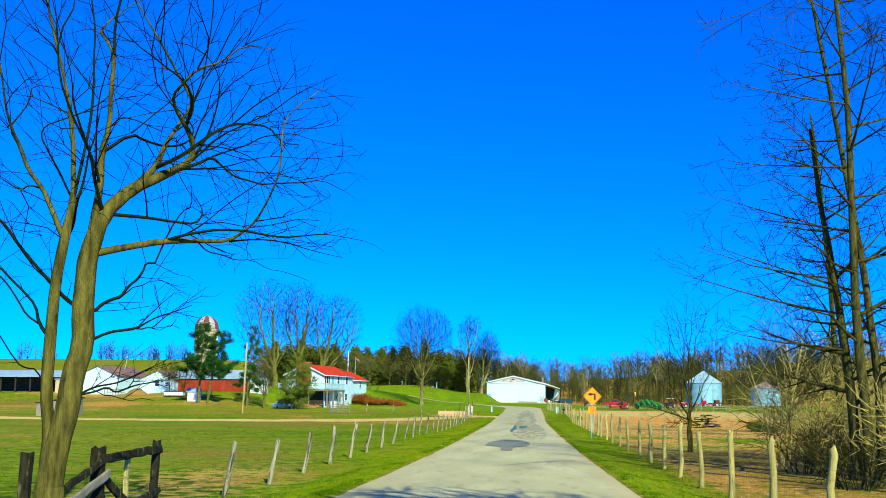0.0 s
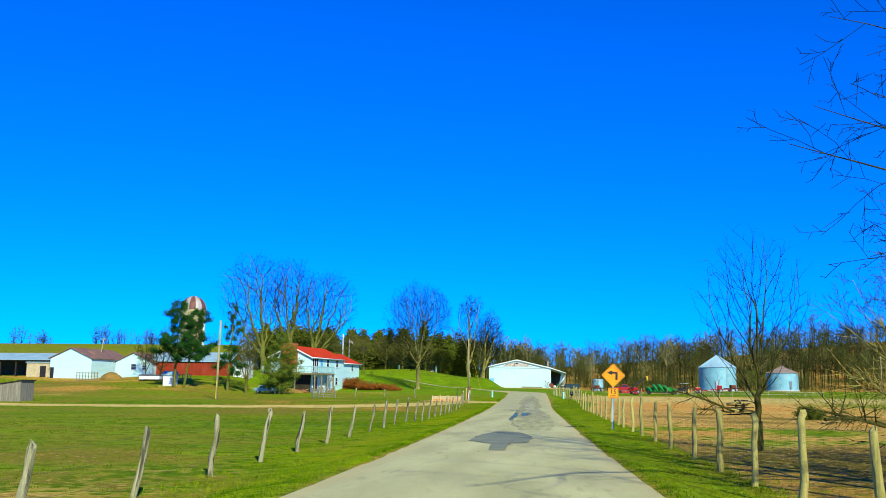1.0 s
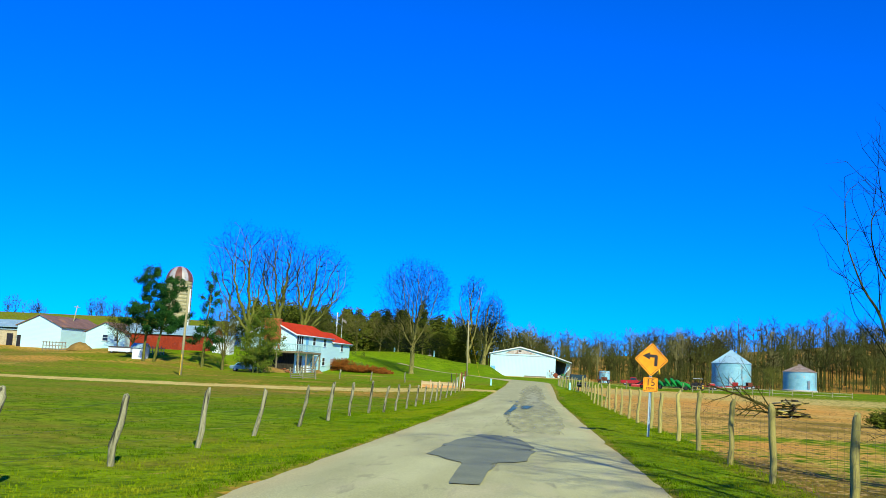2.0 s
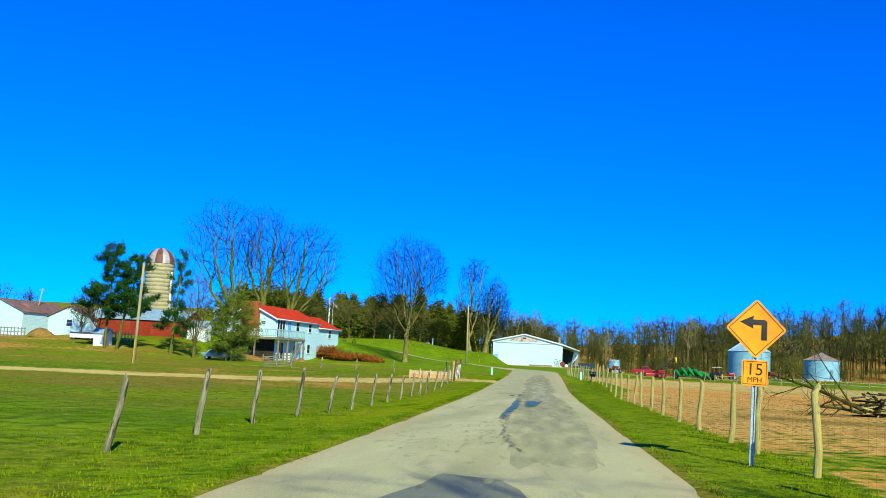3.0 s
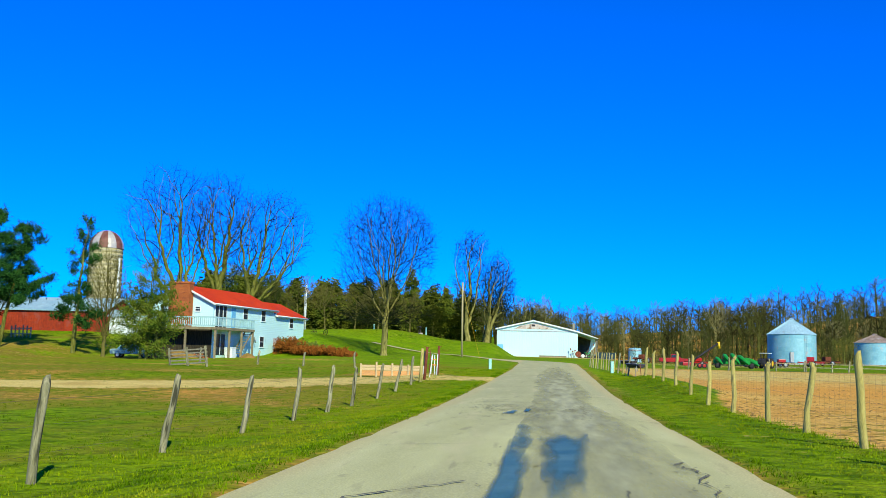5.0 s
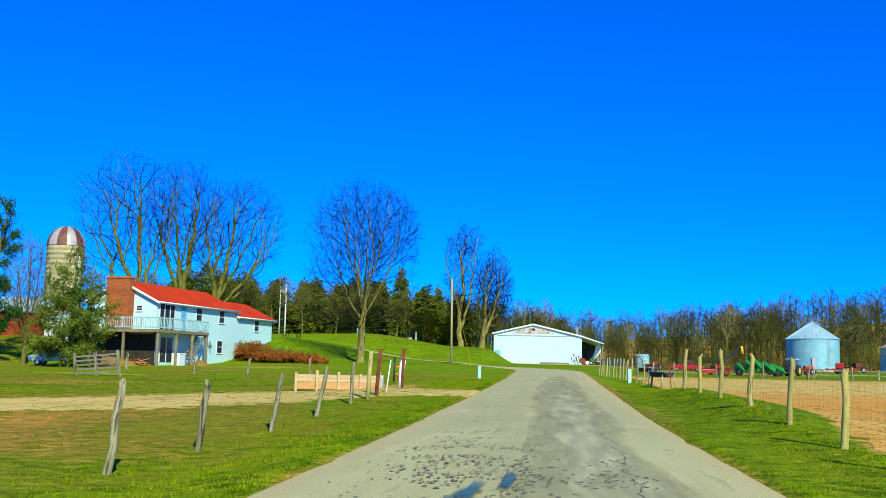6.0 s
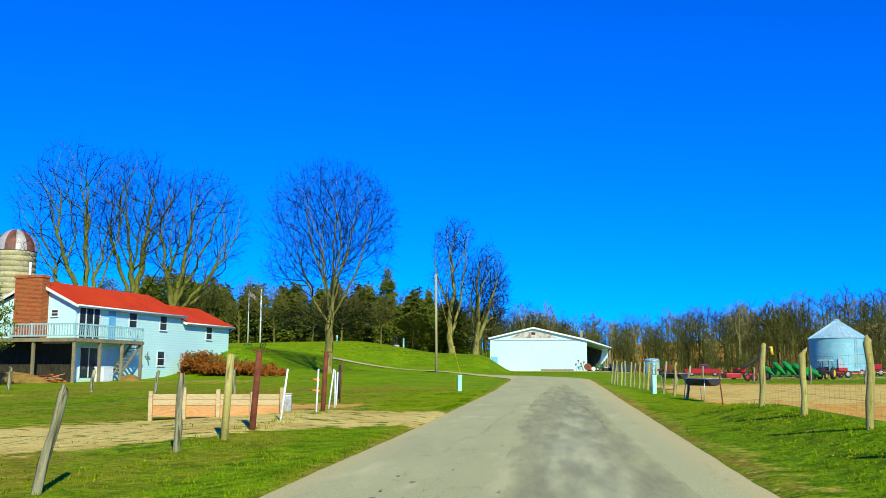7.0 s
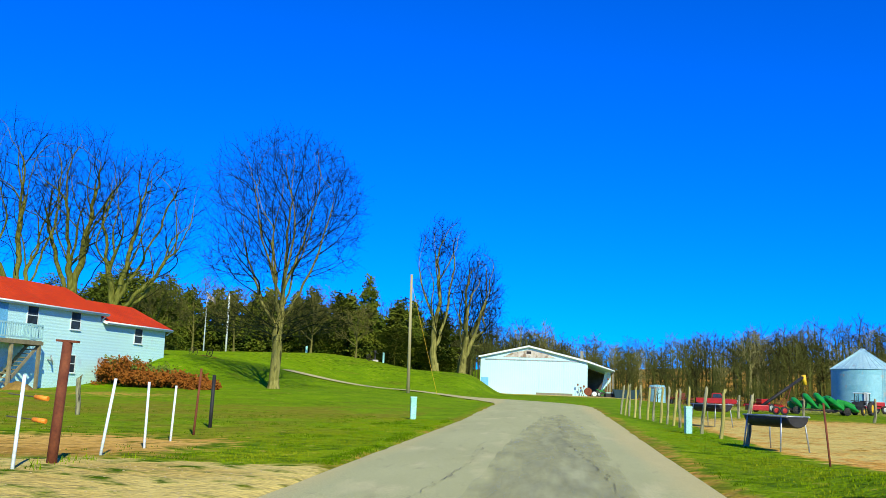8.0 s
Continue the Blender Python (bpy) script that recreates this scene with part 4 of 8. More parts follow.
def grain_bin(m, r, eave, rise, roof_mat, label, ribs=28):
    g = thing("grain_bin", label, "grain bin", m, "grain bins")
    n = 48
    rings = int(round(eave / 0.81))
    for k in range(rings):
        b = B()
        z0, z1 = eave * k / rings, eave * (k + 1) / rings
        lathe(b, [(r, z0), (r, z1 - 0.03)], n)
        part("wall_ring", b, "galvanised", g)
        b = B()
        lathe(b, [(r, z1 - 0.03), (r + 0.012, z1 - 0.015), (r, z1)], n)
        part("ring_seam", b, "galvanised", g)
    b = B()
    lathe(b, [(r + 0.16, eave - 0.03), (0.45, eave + rise - 0.25), (0.45, eave + rise - 0.05), (0.3, eave + rise + 0.04), (0, eave + rise + 0.04)], n, smooth=False)
    lathe(b, [(r + 0.16, eave - 0.03), (r - 0.1, eave - 0.06)], n)
    roof = part("roof", b, roof_mat, g, "conical ribbed steel roof")
    for k in range(ribs):
        a = 2 * math.pi * k / ribs
        b = B()
        beam(b, ((r + 0.16) * math.cos(a), (r + 0.16) * math.sin(a), eave), (0.45 * math.cos(a), 0.45 * math.sin(a), eave + rise - 0.2), 0.045, 0.06)
        part("rib", b, roof_mat, roof)
    b = B()
    lathe(b, [(r + 0.05, -0.35), (r + 0.25, -0.35), (r + 0.25, 0.02), (r - 0.05, 0.02)], n)
    part("footing", b, "concrete", g)
    a = radians(-80)
    b = B()
    for s in (-0.22, 0.22):
        c, d = math.cos(a + s / r), math.sin(a + s / r)
        beam(b, ((r + 0.12) * c, (r + 0.12) * d, 0.6), ((r + 0.12) * c, (r + 0.12) * d, eave), 0.03)
    for k in range(int(eave / 0.33) - 2):
        z = 0.8 + 0.33 * k
        beam(b, ((r + 0.12) * math.cos(a - 0.22 / r), (r + 0.12) * math.sin(a - 0.22 / r), z), ((r + 0.12) * math.cos(a + 0.22 / r), (r + 0.12) * math.sin(a + 0.22 / r), z), 0.025)
    part("ladder", b, "grey_steel", g)
    b = B()
    c, d = math.cos(radians(-112)), math.sin(radians(-112))
    beam(b, (r * c, r * d, 0.3), (r * c, r * d, 2.2), 0.9, 0.16, 0.02)
    part("hatch", b, "grey_steel", g)
    return g


def silo():
    s = thing("silo", "tall concrete stave silo with a striped metal dome", "silo", pose(-74.7, 218.7, 2.4))
    r, h = 2.75, 15.2
    for k in range(20):
        b = B()
        z0 = h * k / 20
        lathe(b, [(r - 0.05, z0), (r, z0 + 0.02), (r, z0 + h / 20 - 0.02), (r - 0.05, z0 + h / 20)], 32)
        part("stave_course", b, "concrete_silo", s)
        b = B()
        lathe(b, [(r + 0.003, z0 + 0.35), (r + 0.03, z0 + 0.37), (r + 0.003, z0 + 0.39)], 32)
        part("hoop", b, "grey_steel", s)
    n = 12
    for k in range(n):
        b = B()
        prev = None
        for j in range(7):
            t = radians(90 * j / 6)
            rr, z = r * 1.04 * math.cos(t), h + r * 1.15 * math.sin(t)
            row = [b.verts.new((max(rr, 0.03) * math.cos(a), max(rr, 0.03) * math.sin(a), z)) for a in [2 * math.pi * (k + i / 3) / n for i in range(4)]]
            if prev:
                for i in range(3):
                    b.faces.new((prev[i], prev[i + 1], row[i + 1], row[i]))
            prev = row
        part("dome_panel", b, "dome_red" if k % 2 else "dome_white", s, "red dome panel" if k % 2 else "silver dome panel")
    b = B()
    rod(b, (r + 0.15, -1.0, 1.0), (r + 0.15, -1.0, h - 1.6), 0.17, n=12)
    part("chute", b, "white_paint", s, "white unloading chute")
    return s


M["dome_red"] = material("dome_red", (0.13, 0.05, 0.035), (0.21, 0.09, 0.06), 0.8, 0.55, fine=0.1)
M["dome_white"] = material("dome_white", (0.44, 0.42, 0.37), (0.54, 0.52, 0.47), 0.8, 0.5, metal=0.3, fine=0.1)


def shed(name, label, m, w, d, eave, rise, wall_mat, roof_mat, over=0.3, open_front=False, one_slope=False):
    """A gabled farm building: local x along the ridge, y across, front at y = 0."""
    s = thing(name, label, "farm building", m)
    b = B()
    sec = [(0, -0.6), (d, -0.6), (d, eave + (rise if one_slope else 0)), (0, eave)] if one_slope else [(0, -0.6), (d, -0.6), (d, eave), (d / 2, eave + rise), (0, eave)]
    if open_front:
        box(b, 0, w, d - 0.15, d, -0.6, eave)
        box(b, 0, 0.15, 0, d, -0.6, eave)
        box(b, w - 0.15, w, 0, d, -0.6, eave)
    else:
        prism(b, sec, "x", (0, w))
    wall = part("wall", b, wall_mat, s)
    if open_front:
        for k in range(int(w / 3) + 1):
            b = B()
            x = 0.12 + k * (w - 0.24) / int(w / 3)
            box(b, x - 0.1, x + 0.1, -0.1, 0.1, -0.6, eave)
            part("post", b, "dark_wood", s)
    k = rise / (d / 2) if not one_slope else rise / d
    b = B()
    if one_slope:
        prism(b, [(-over, eave - k * over + 0.1), (d + over, eave + rise + k * over + 0.1), (d + over, eave + rise + k * over), (-over, eave - k * over)], "x", (-over, w + over))
    else:
        lo = eave - k * over
        prism(b, [(-over, lo + 0.1), (d / 2, eave + rise + 0.12), (d + over, lo + 0.1), (d + over, lo), (d / 2, eave + rise + 0.01), (-over, lo)], "x", (-over, w + over))
    part("roof", b, roof_mat, s)
    return s


house()
garage()
grain_bin(pose(47.3, 259.9, 1.05, 0, 0, 10), 4.55, 5.67, 3.15, "galv_roof", "tall galvanised steel grain bin with a ribbed cone roof")
grain_bin(pose(64.0, 263.0, 1.2, 0, 0, 40), 3.85, 4.3, 1.8, "rusty_roof", "smaller galvanised grain bin with a rusty roof", 20)
silo()

# ---- fences ----
def post_mesh(r, h, n, rng):
    """A round, weathered post with a worn, slanting top."""
    b = B()
    rings = []
    for k, z in enumerate((-0.35, 0.02, 0.3 * h, 0.62 * h, 0.93 * h, h)):
        rr = r * (1.08 - 0.1 * z / h) * (0.86 if k == 5 else 1)
        cx, cy = (rng.uniform(-0.55, 0.55) * r, rng.uniform(-0.55, 0.55) * r) if k > 1 else (0, 0)
        rings.append([b.verts.new((cx + rr * math.cos(2 * math.pi * i / n) * rng.uniform(0.78, 1.15), cy + rr * math.sin(2 * math.pi * i / n) * rng.uniform(0.78, 1.15),
                                   z + (0.03 * math.cos(2 * math.pi * i / n) + rng.uniform(-0.03, 0.03) if k == 5 else 0))) for i in range(n)])
    for a, c in zip(rings, rings[1:]):
        for i in range(n):
            b.faces.new((a[i], a[(i + 1) % n], c[(i + 1) % n], c[i])).smooth = True
    b.faces.new(rings[-1])
    b.faces.new(rings[0][::-1])
    return b


def wire_run(pts, heights, r=0.0018):
    b = B()
    for h in heights:
        for p, q in zip(pts, pts[1:]):
            p, q = Vector((p[0], p[1], p[2] + h)), Vector((q[0], q[1], q[2] + h))
            mid = p.lerp(q, 0.5) - Vector((0, 0, 0.02))
            for s, e in ((p, mid), (mid, q)):
                rod(b, s, e, r, n=3)
    return b


def fence(label, places, mats, radius, height, lean, seed, wires, mesh_wire, tip=None):
    rng = random.Random(seed)
    f = thing("fence", label, "fence", pose(places[0][0], places[0][1], ground_z(*places[0])))
    ox, oy, oz = f.matrix_basis.translation
    meshes = []
    for k in range(5):
        me = part("post", post_mesh(radius, 1.0, 9, rng), mats[0])
        meshes.append(me.data)
        bpy.data.objects.remove(me)
    tops = []
    for k, (x, y) in enumerate(places):
        z = ground_z(x, y)
        me = meshes[k % 5]
        ob = new("post", me)
        ob.parent = f
        ob.material_slots[0].link = "OBJECT"
        ob.material_slots[0].material = M[mats[k % len(mats)]]
        h = height * rng.uniform(0.93, 1.08)
        ob.matrix_basis = Matrix.Translation((x - ox, y - oy, z - oz)) @ pose(0, 0, 0, rng.gauss(0, lean), rng.gauss(1.1 * lean if tip is None else tip, 0.7 * lean), 0) @ pose(0, 0, 0, 0, 0, rng.uniform(0, 360)) @ Matrix.Diagonal((rng.uniform(0.88, 1.15), 1, h, 1))
        tops.append((x - ox, y - oy, z - oz))
    w = part("wire", wire_run(tops, wires), "wire", f, "thin steel fence wires")
    if mesh_wire:
        b = B()
        for p, q in zip(tops, tops[1:]):
            p, q = Vector(p), Vector(q)
            n = int((q - p).length / 0.3)
            for i in range(n):
                s = p.lerp(q, i / n)
                rod(b, s + Vector((0, 0, 0.08)), s + Vector((0, 0, max(wires))), 0.0010, n=3)
        part("wire_mesh", b, "wire", f)
    return f


LEFT_Y = (21.2, 25.0, 28.8, 32.8, 36.7, 40.6, 44.7, 48.7, 53.2, 57.2, 61.0, 65.2, 69.3, 73.2, 77.4, 81.4, 85.5, 89.5, 93.3, 97.0, 101.4, 105.6, 110.0)
fence("row of leaning weathered grey fence posts along the pasture", [(-6.69 + 0.04 * math.sin(3.1 * y), y) for y in LEFT_Y], ("old_post",), 0.056, 1.25, 3.6, 11, (0.35, 0.7, 1.02), False, 7.5)
RIGHT_Y = (7.5, 11.0, 14.5, 18.0, 21.5, 25.0, 28.5, 31.8, 35.2, 38.9, 43.3, 47.1, 51.2, 54.9, 59.2, 62.0, 66.6, 70.6, 74.9, 78.7, 82.4, 85.9, 89.3, 93.6, 97.9, 101.8, 105.9, 110.4, 114.5, 118.6)
fence("row of yellowish round wooden fence posts with wire mesh", [(4.45 + 0.0045 * (y - 30), y) for y in RIGHT_Y], ("yellow_post",), 0.064, 1.42, 1.8, 12, (0.15, 0.45, 0.75, 1.05, 1.2), True)
fence("short row of thin fence posts by the pen", [(5.25, 134.6), (5.15, 137.9), (5.0, 140.6), (4.9, 143.3), (4.85, 144.8), (4.8, 146.2), (4.7, 147.4), (4.55, 148.4), (4.4, 149.9), (4.3, 151.2), (4.1, 152.5), (3.95, 153.6), (3.8, 154.9), (3.7, 156), (3.6, 157.5)], ("old_post", "yellow_post"), 0.052, 1.42, 3.2, 13, (0.5, 0.9, 1.2), False)
fence("old fence posts and wire beside the dirt lot", [(9.5, 158.0), (13.0, 159.5), (17, 161), (21, 162.5), (25, 164), (29.5, 165.5), (34, 167)], ("old_post",), 0.07, 1.15, 3.0, 14, (0.5, 0.9), False)
fence("old pasture posts by the farmhouse lawn", [(-23.2, 140.0), (-19.0, 138.0), (-14.8, 137.0), (-28.5, 141.5)], ("old_post",), 0.08, 1.15, 2.5, 15, (0.6,), False)


def rough_timber(p, q, w, h, rng):
    """A hewn timber from p to q, its faces and ends uneven."""
    p, q = Vector(p), Vector(q)
    b = B()
    d = (q - p).normalized()
    side = d.cross(Vector((0, 0, 1)) if abs(d.z) < 0.9 else Vector((1, 0, 0))).normalized()
    up = side.cross(d)
    n = max(4, int((q - p).length / 0.22))
    rings = []
    for k in range(n + 1):
        c = p.lerp(q, k / n) + side * rng.gauss(0, 0.05 * w) + up * rng.gauss(0, 0.05 * h)
        ring = []
        for u, v in ((-1, -0.7), (-0.7, -1), (0.7, -1), (1, -0.7), (1, 0.7), (0.7, 1), (-0.7, 1), (-1, 0.7)):
            ring.append(b.verts.new(c + side * u * w / 2 * rng.uniform(0.84, 1.1) + up * v * h / 2 * rng.uniform(0.84, 1.1) + d * (rng.uniform(-0.04, 0.04) if k in (0, n) else 0)))
        rings.append(ring)
    for a, c in zip(rings, rings[1:]):
        for i in range(8):
            b.faces.new((a[i], a[(i + 1) % 8], c[(i + 1) % 8], c[i]))
    b.faces.new(rings[-1])
    b.faces.new(rings[0][::-1])
    bmesh.ops.recalc_face_normals(b, faces=b.faces)
    return b


def brace_fence():
    """Dark timber brace where the pasture fence ends by the roadside maple."""
    rng = random.Random(77)
    f = thing("wooden_brace_fence", "dark weathered wooden rail fence end with diagonal braces", "fence", pose(-6.95, 15.3, ground_z(-6.95, 15.3)))
    for y, h, w, mat in ((0.0, 1.42, 0.2, "brace_wood"), (2.45, 1.4, 0.14, "brace_wood"), (-2.3, 1.42, 0.15, "brace_wood"), (1.15, 1.25, 0.085, "yellow_post")):
        part("post", rough_timber((0, y, -0.4), (0.02, y + 0.02, h), w, w, rng), mat, f, "thin paler wooden post" if mat == "yellow_post" else "")
    for p, q, w, mat in (((0.1, -0.1, 1.21), (0.08, 2.55, 1.25), 0.15, "brace_wood"), ((0.1, 0.7, 0.30), (0.08, 2.55, 0.50), 0.13, "brace_wood"), ((0.1, -0.05, 0.98), (0.1, 1.6, 0.12), 0.15, "brace_wood"),
                         ((0.1, 0.05, 1.2), (0.1, -1.25, 0.86), 0.12, "brace_wood"), ((0.16, 0.1, 0.98), (0.16, -1.25, 0.62), 0.15, "grey_board"), ((0.1, 0.1, 0.62), (0.1, -1.2, 0.3), 0.13, "brace_wood")):
        part("rail", rough_timber(p, q, 0.06, w, rng), mat, f, "paler split board" if mat == "grey_board" else "")


brace_fence()


def single_post(name, label, x, y, h, r, mat, lean=(0, 0), cap=False, group=""):
    t = thing(name, label, "post", pose(x, y, ground_z(x, y), lean[0], lean[1], 0), group)
    b = B()
    rod(b, (0, 0, -0.4), (0, 0, h), r, r * 0.95, 12)
    part("shaft", b, mat, t)
    if cap:
        b = B()
        box(b, -0.15, 0.15, -0.05, 0.05, h, h + 0.03)
        part("cap", b, mat, t)
    return t


single_post("gate_post", "tall rusty steel pipe gate post with a flat cap", -6.5, 113.7, 1.62, 0.07, "rust", (0, 4), True, "rusty gate posts")
single_post("gate_post", "tall rusty steel pipe gate post with a flat cap", -6.62, 120.4, 1.62, 0.07, "rust", (0, 2.5), True, "rusty gate posts")
single_post("fence_post", "pale greenish wooden post by the gate", -6.47, 111.9, 1.62, 0.075, "yellow_post", (0, 3))
for x, y, ln, h in ((-6.5, 115.8, 7, 1.2), (-6.53, 119.3, 2, 1.15), (-6.95, 122.5, 7, 1.2), (-7.33, 125.0, 0, 1.2), (-7.85, 127.5, 2, 1.15)):
    single_post("marker_post", "thin white plastic electric fence post", x, y, h, 0.024, "white_paint", (0, ln), group="white fence posts")
single_post("steel_stake", "thin rusty steel fence stake", -8.25, 129.85, 1.55, 0.028, "rust", (0, 3))
single_post("steel_stake", "thin dark steel fence stake", -9.0, 133.0, 1.4, 0.05, "black", (0, 1))
single_post("steel_stake", "thin rusty steel fence stake", 5.55, 128.0, 1.25, 0.022, "rust", (0, -5))
for z in (0.55, 0.85):
    t = thing("electric_gate_handle", "orange plastic handle hanging on a fence wire", "gate handle", pose(-6.7, 120.3, ground_z(-6.6, 120.4) + z, 0, 0, 0), "gate handles")
    b = B()
    rod(b, (0, 0, 0), (-0.2, 0.02, 0.02), 0.035, 0.03, 8)
    part("grip", b, "orange_plastic", t)
    b = B()
    rod(b, (-0.2, 0.02, 0.02), (-0.6, 0.05, 0.05), 0.008, n=5)
    part("wire_hook", b, "wire", t)


# ---- road sign ----
def text_part(txt, size, mat, parent, m):
    cu = bpy.data.curves.new("lettering", "FONT")
    cu.body, cu.size, cu.align_x, cu.align_y, cu.extrude = txt, size, "CENTER", "CENTER", 0.002
    cu.materials.append(M[mat])
    tmp = new("lettering", cu)
    bpy.context.view_layer.update()
    me = bpy.data.meshes.new_from_object(tmp)
    bpy.data.objects.remove(tmp)
    ob = new("lettering", me)
    ob.parent = parent
    ob.matrix_basis = m
    return ob


def plate(w, h, r, t, turn=0.0):
    """A thin plate with rounded corners, upright, facing -y."""
    b = B()
    ring = []
    for cx, cz, a0 in ((w / 2 - r, h / 2 - r, 0), (-w / 2 + r, h / 2 - r, 90), (-w / 2 + r, -h / 2 + r, 180), (w / 2 - r, -h / 2 + r, 270)):
        for k in range(5):
            a = radians(a0 + 22.5 * k)
            ring.append((cx + r * math.cos(a), cz + r * math.sin(a)))
    c, s = math.cos(radians(turn)), math.sin(radians(turn))
    prism(b, [(x * c - z * s, x * s + z * c) for x, z in ring], "y", (0, t))
    return b


def road_sign():
    x, y = 3.83, 56.3
    g = ground_z(x, y)
    s = thing("road_sign", "orange diamond turn warning sign above a square speed plate", "road sign", pose(x, y, g, 0, 1.5, 0))
    b = B()
    for dx in (-0.03, 0.03):
        box(b, dx - 0.008, dx + 0.008, 0.0, 0.03, -0.5, 2.85)
    box(b, -0.03, 0.03, 0.03, 0.036, -0.5, 2.85)
    part("sign_post", b, "sign_steel", s, "pale blue-grey steel channel post")
    zc = 2.43
    d = part("diamond_plate", plate(0.762, 0.762, 0.05, 0.004, 45), "sign_orange", s, "orange diamond plate with a black arrow", pose(0, -0.012, zc))
    b = B()
    o, i = 0.345, 0.332
    def dia(k):
        return [(0, k * 1.414), (k * 1.414, 0), (0, -k * 1.414), (-k * 1.414, 0)]
    vo = [b.verts.new((p, -0.003, z)) for p, z in dia(o)]
    vi = [b.verts.new((p, -0.003, z)) for p, z in dia(i)]
    for k in range(4):
        b.faces.new((vo[k], vo[(k + 1) % 4], vi[(k + 1) % 4], vi[k]))
    part("border", b, "black", d)
    b = B()
    prism(b, [(0.09, -0.2), (0.19, -0.2), (0.19, 0.12), (0.17, 0.15), (0.14, 0.165), (-0.06, 0.165), (-0.05, 0.235), (-0.29, 0.115), (-0.05, 0.0), (-0.06, 0.07), (0.09, 0.07)], "y", (-0.006, -0.001))
    part("arrow", b, "black", d)
    p = part("speed_plate", plate(0.457, 0.457, 0.04, 0.004), "sign_orange", s, "orange square speed plate with black numerals", pose(0, -0.012, zc - 0.79))
    b = B()
    for x0, x1, z0, z1 in ((-0.205, 0.205, 0.196, 0.205), (-0.205, 0.205, -0.205, -0.196), (-0.205, -0.196, -0.196, 0.196), (0.196, 0.205, -0.196, 0.196)):
        box(b, x0, x1, -0.004, -0.001, z0, z1)
    part("border", b, "black", p)
    text_part("15", 0.30, "black", p, pose(0, -0.003, 0.055, 90, 0, 0))
    text_part("MPH", 0.13, "black", p, pose(0, -0.003, -0.125, 90, 0, 0))


M["sign_steel"] = material("sign_steel", (0.34, 0.46, 0.50), (0.42, 0.54, 0.58), 0.3, 0.5, metal=0.2, fine=0.04)
road_sign()


# ---- poles, boxes ----
def utility_pole(label, x, y, h, r, lean, arm=False):
    p = thing("utility_pole", label, "utility pole", pose(x, y, ground_z(x, y), lean[0], lean[1], 0))
    b = B()
    rod(b, (0, 0, -0.5), (0, 0, h), r, r * 0.7, 12)
    part("shaft", b, "pole_wood", p)
    if arm:
        b = B()
        beam(b, (-0.5, 0, h - 0.3), (0.5, 0, h - 0.25), 0.09, 0.11)
        part("crossarm", b, "grey_board", p)
        b = B()
        rod(b, (0.12, 0, h - 0.35), (0.12, 0, h - 0.15), 0.05, n=8)
        part("insulator", b, "grey_steel", p)
    return p


p = utility_pole("bare leaning wooden utility pole in the pasture", -36.5, 122.4, 9.2, 0.15, (0, 1.2))
b = B()
box(b, -0.03, 0.03, -0.22, -0.16, -0.3, 2.2)
part("guy_marker", b, "paint_yellow", p, "yellow guy wire marker")
p = utility_pole("wooden utility pole with a guy wire on the lawn", -10.35, 178.0, 8.8, 0.13, (0, -0.5))
b = B()
rod(b, (0, 0, 8.2), (2.0, 1.5, -0.1), 0.012, n=4)
part("guy_wire", b, "paint_yellow", p, "yellow guy wire")
utility_pole("old leaning yard light pole with a lamp head", -77.0, 177.4, 7.0, 0.1, (0, 9), True)
utility_pole("distant utility pole beyond the field", 88.0, 262.0, 9.0, 0.14, (0, 0), True)
utility_pole("distant utility pole beyond the field", 98.0, 275.0, 9.0, 0.14, (0, 0), False)


def flagpole(x, y, z, h, flag):
    p = thing("flagpole", "white flagpole with a small limp flag" if flag else "plain white pole on the lawn", "flagpole", pose(x, y, z))
    b = B()
    rod(b, (0, 0, -0.3), (0, 0, h), 0.08 if flag else 0.13, 0.05 if flag else 0.11, 10)
    part("shaft", b, "white_paint", p)
    if flag:
        b = B()
        n = 8
        rows = [[b.verts.new((0.06 + 0.9 * i / n, 0.12 * math.sin(i * 1.4) + 0.05 * j, h - 0.2 - 0.55 * j / 3 - 0.7 * (i / n) ** 1.4)) for i in range(n + 1)] for j in range(4)]
        for j in range(3):
            for i in range(n):
                b.faces.new((rows[j][i], rows[j][i + 1], rows[j + 1][i + 1], rows[j + 1][i]))
        fl = part("flag", b, "flag_cloth", p, "faded red and white striped flag")
        m = fl.modifiers.new("thickness", "SOLIDIFY")
        m.thickness = 0.01
    return p


flagpole(-43.25, 232.0, ground_z(-43.25, 232.0), 13.2 - ground_z(-43.25, 232.0), False)
flagpole(-37.0, 207.0, ground_z(-37.0, 207.0), 10.9 - ground_z(-37.0, 207.0), True)


def pedestal(x, y, h):
    t = thing("utility_pedestal", "pale green metal utility pedestal in the grass", "utility box", pose(x, y, ground_z(x, y), 0, 0, 15), "utility pedestals")
    b = B()
    box(b, -0.105, 0.105, -0.09, 0.09, -0.1, h, 0.015)
    part("body", b, "aqua_box", t)
    b = B()
    box(b, -0.118, 0.118, -0.103, 0.103, h - 0.02, h + 0.04, 0.012)
    part("lid", b, "aqua_box", t)


pedestal(-4.95, 143.0, 0.78)
pedestal(4.55, 140.5, 0.84)


# ---- by the house ----
def yard_post(x, y, h):
    t = thing("yard_post", "short pale green plastic post on the lawn bank", "post", pose(x, y, ground_z(x, y)))
    b = B()
    lathe(b, [(0.13, -0.2), (0.13, h - 0.1), (0.11, h), (0.0, h + 0.02)], 10)
    part("shaft", b, "aqua_box", t)


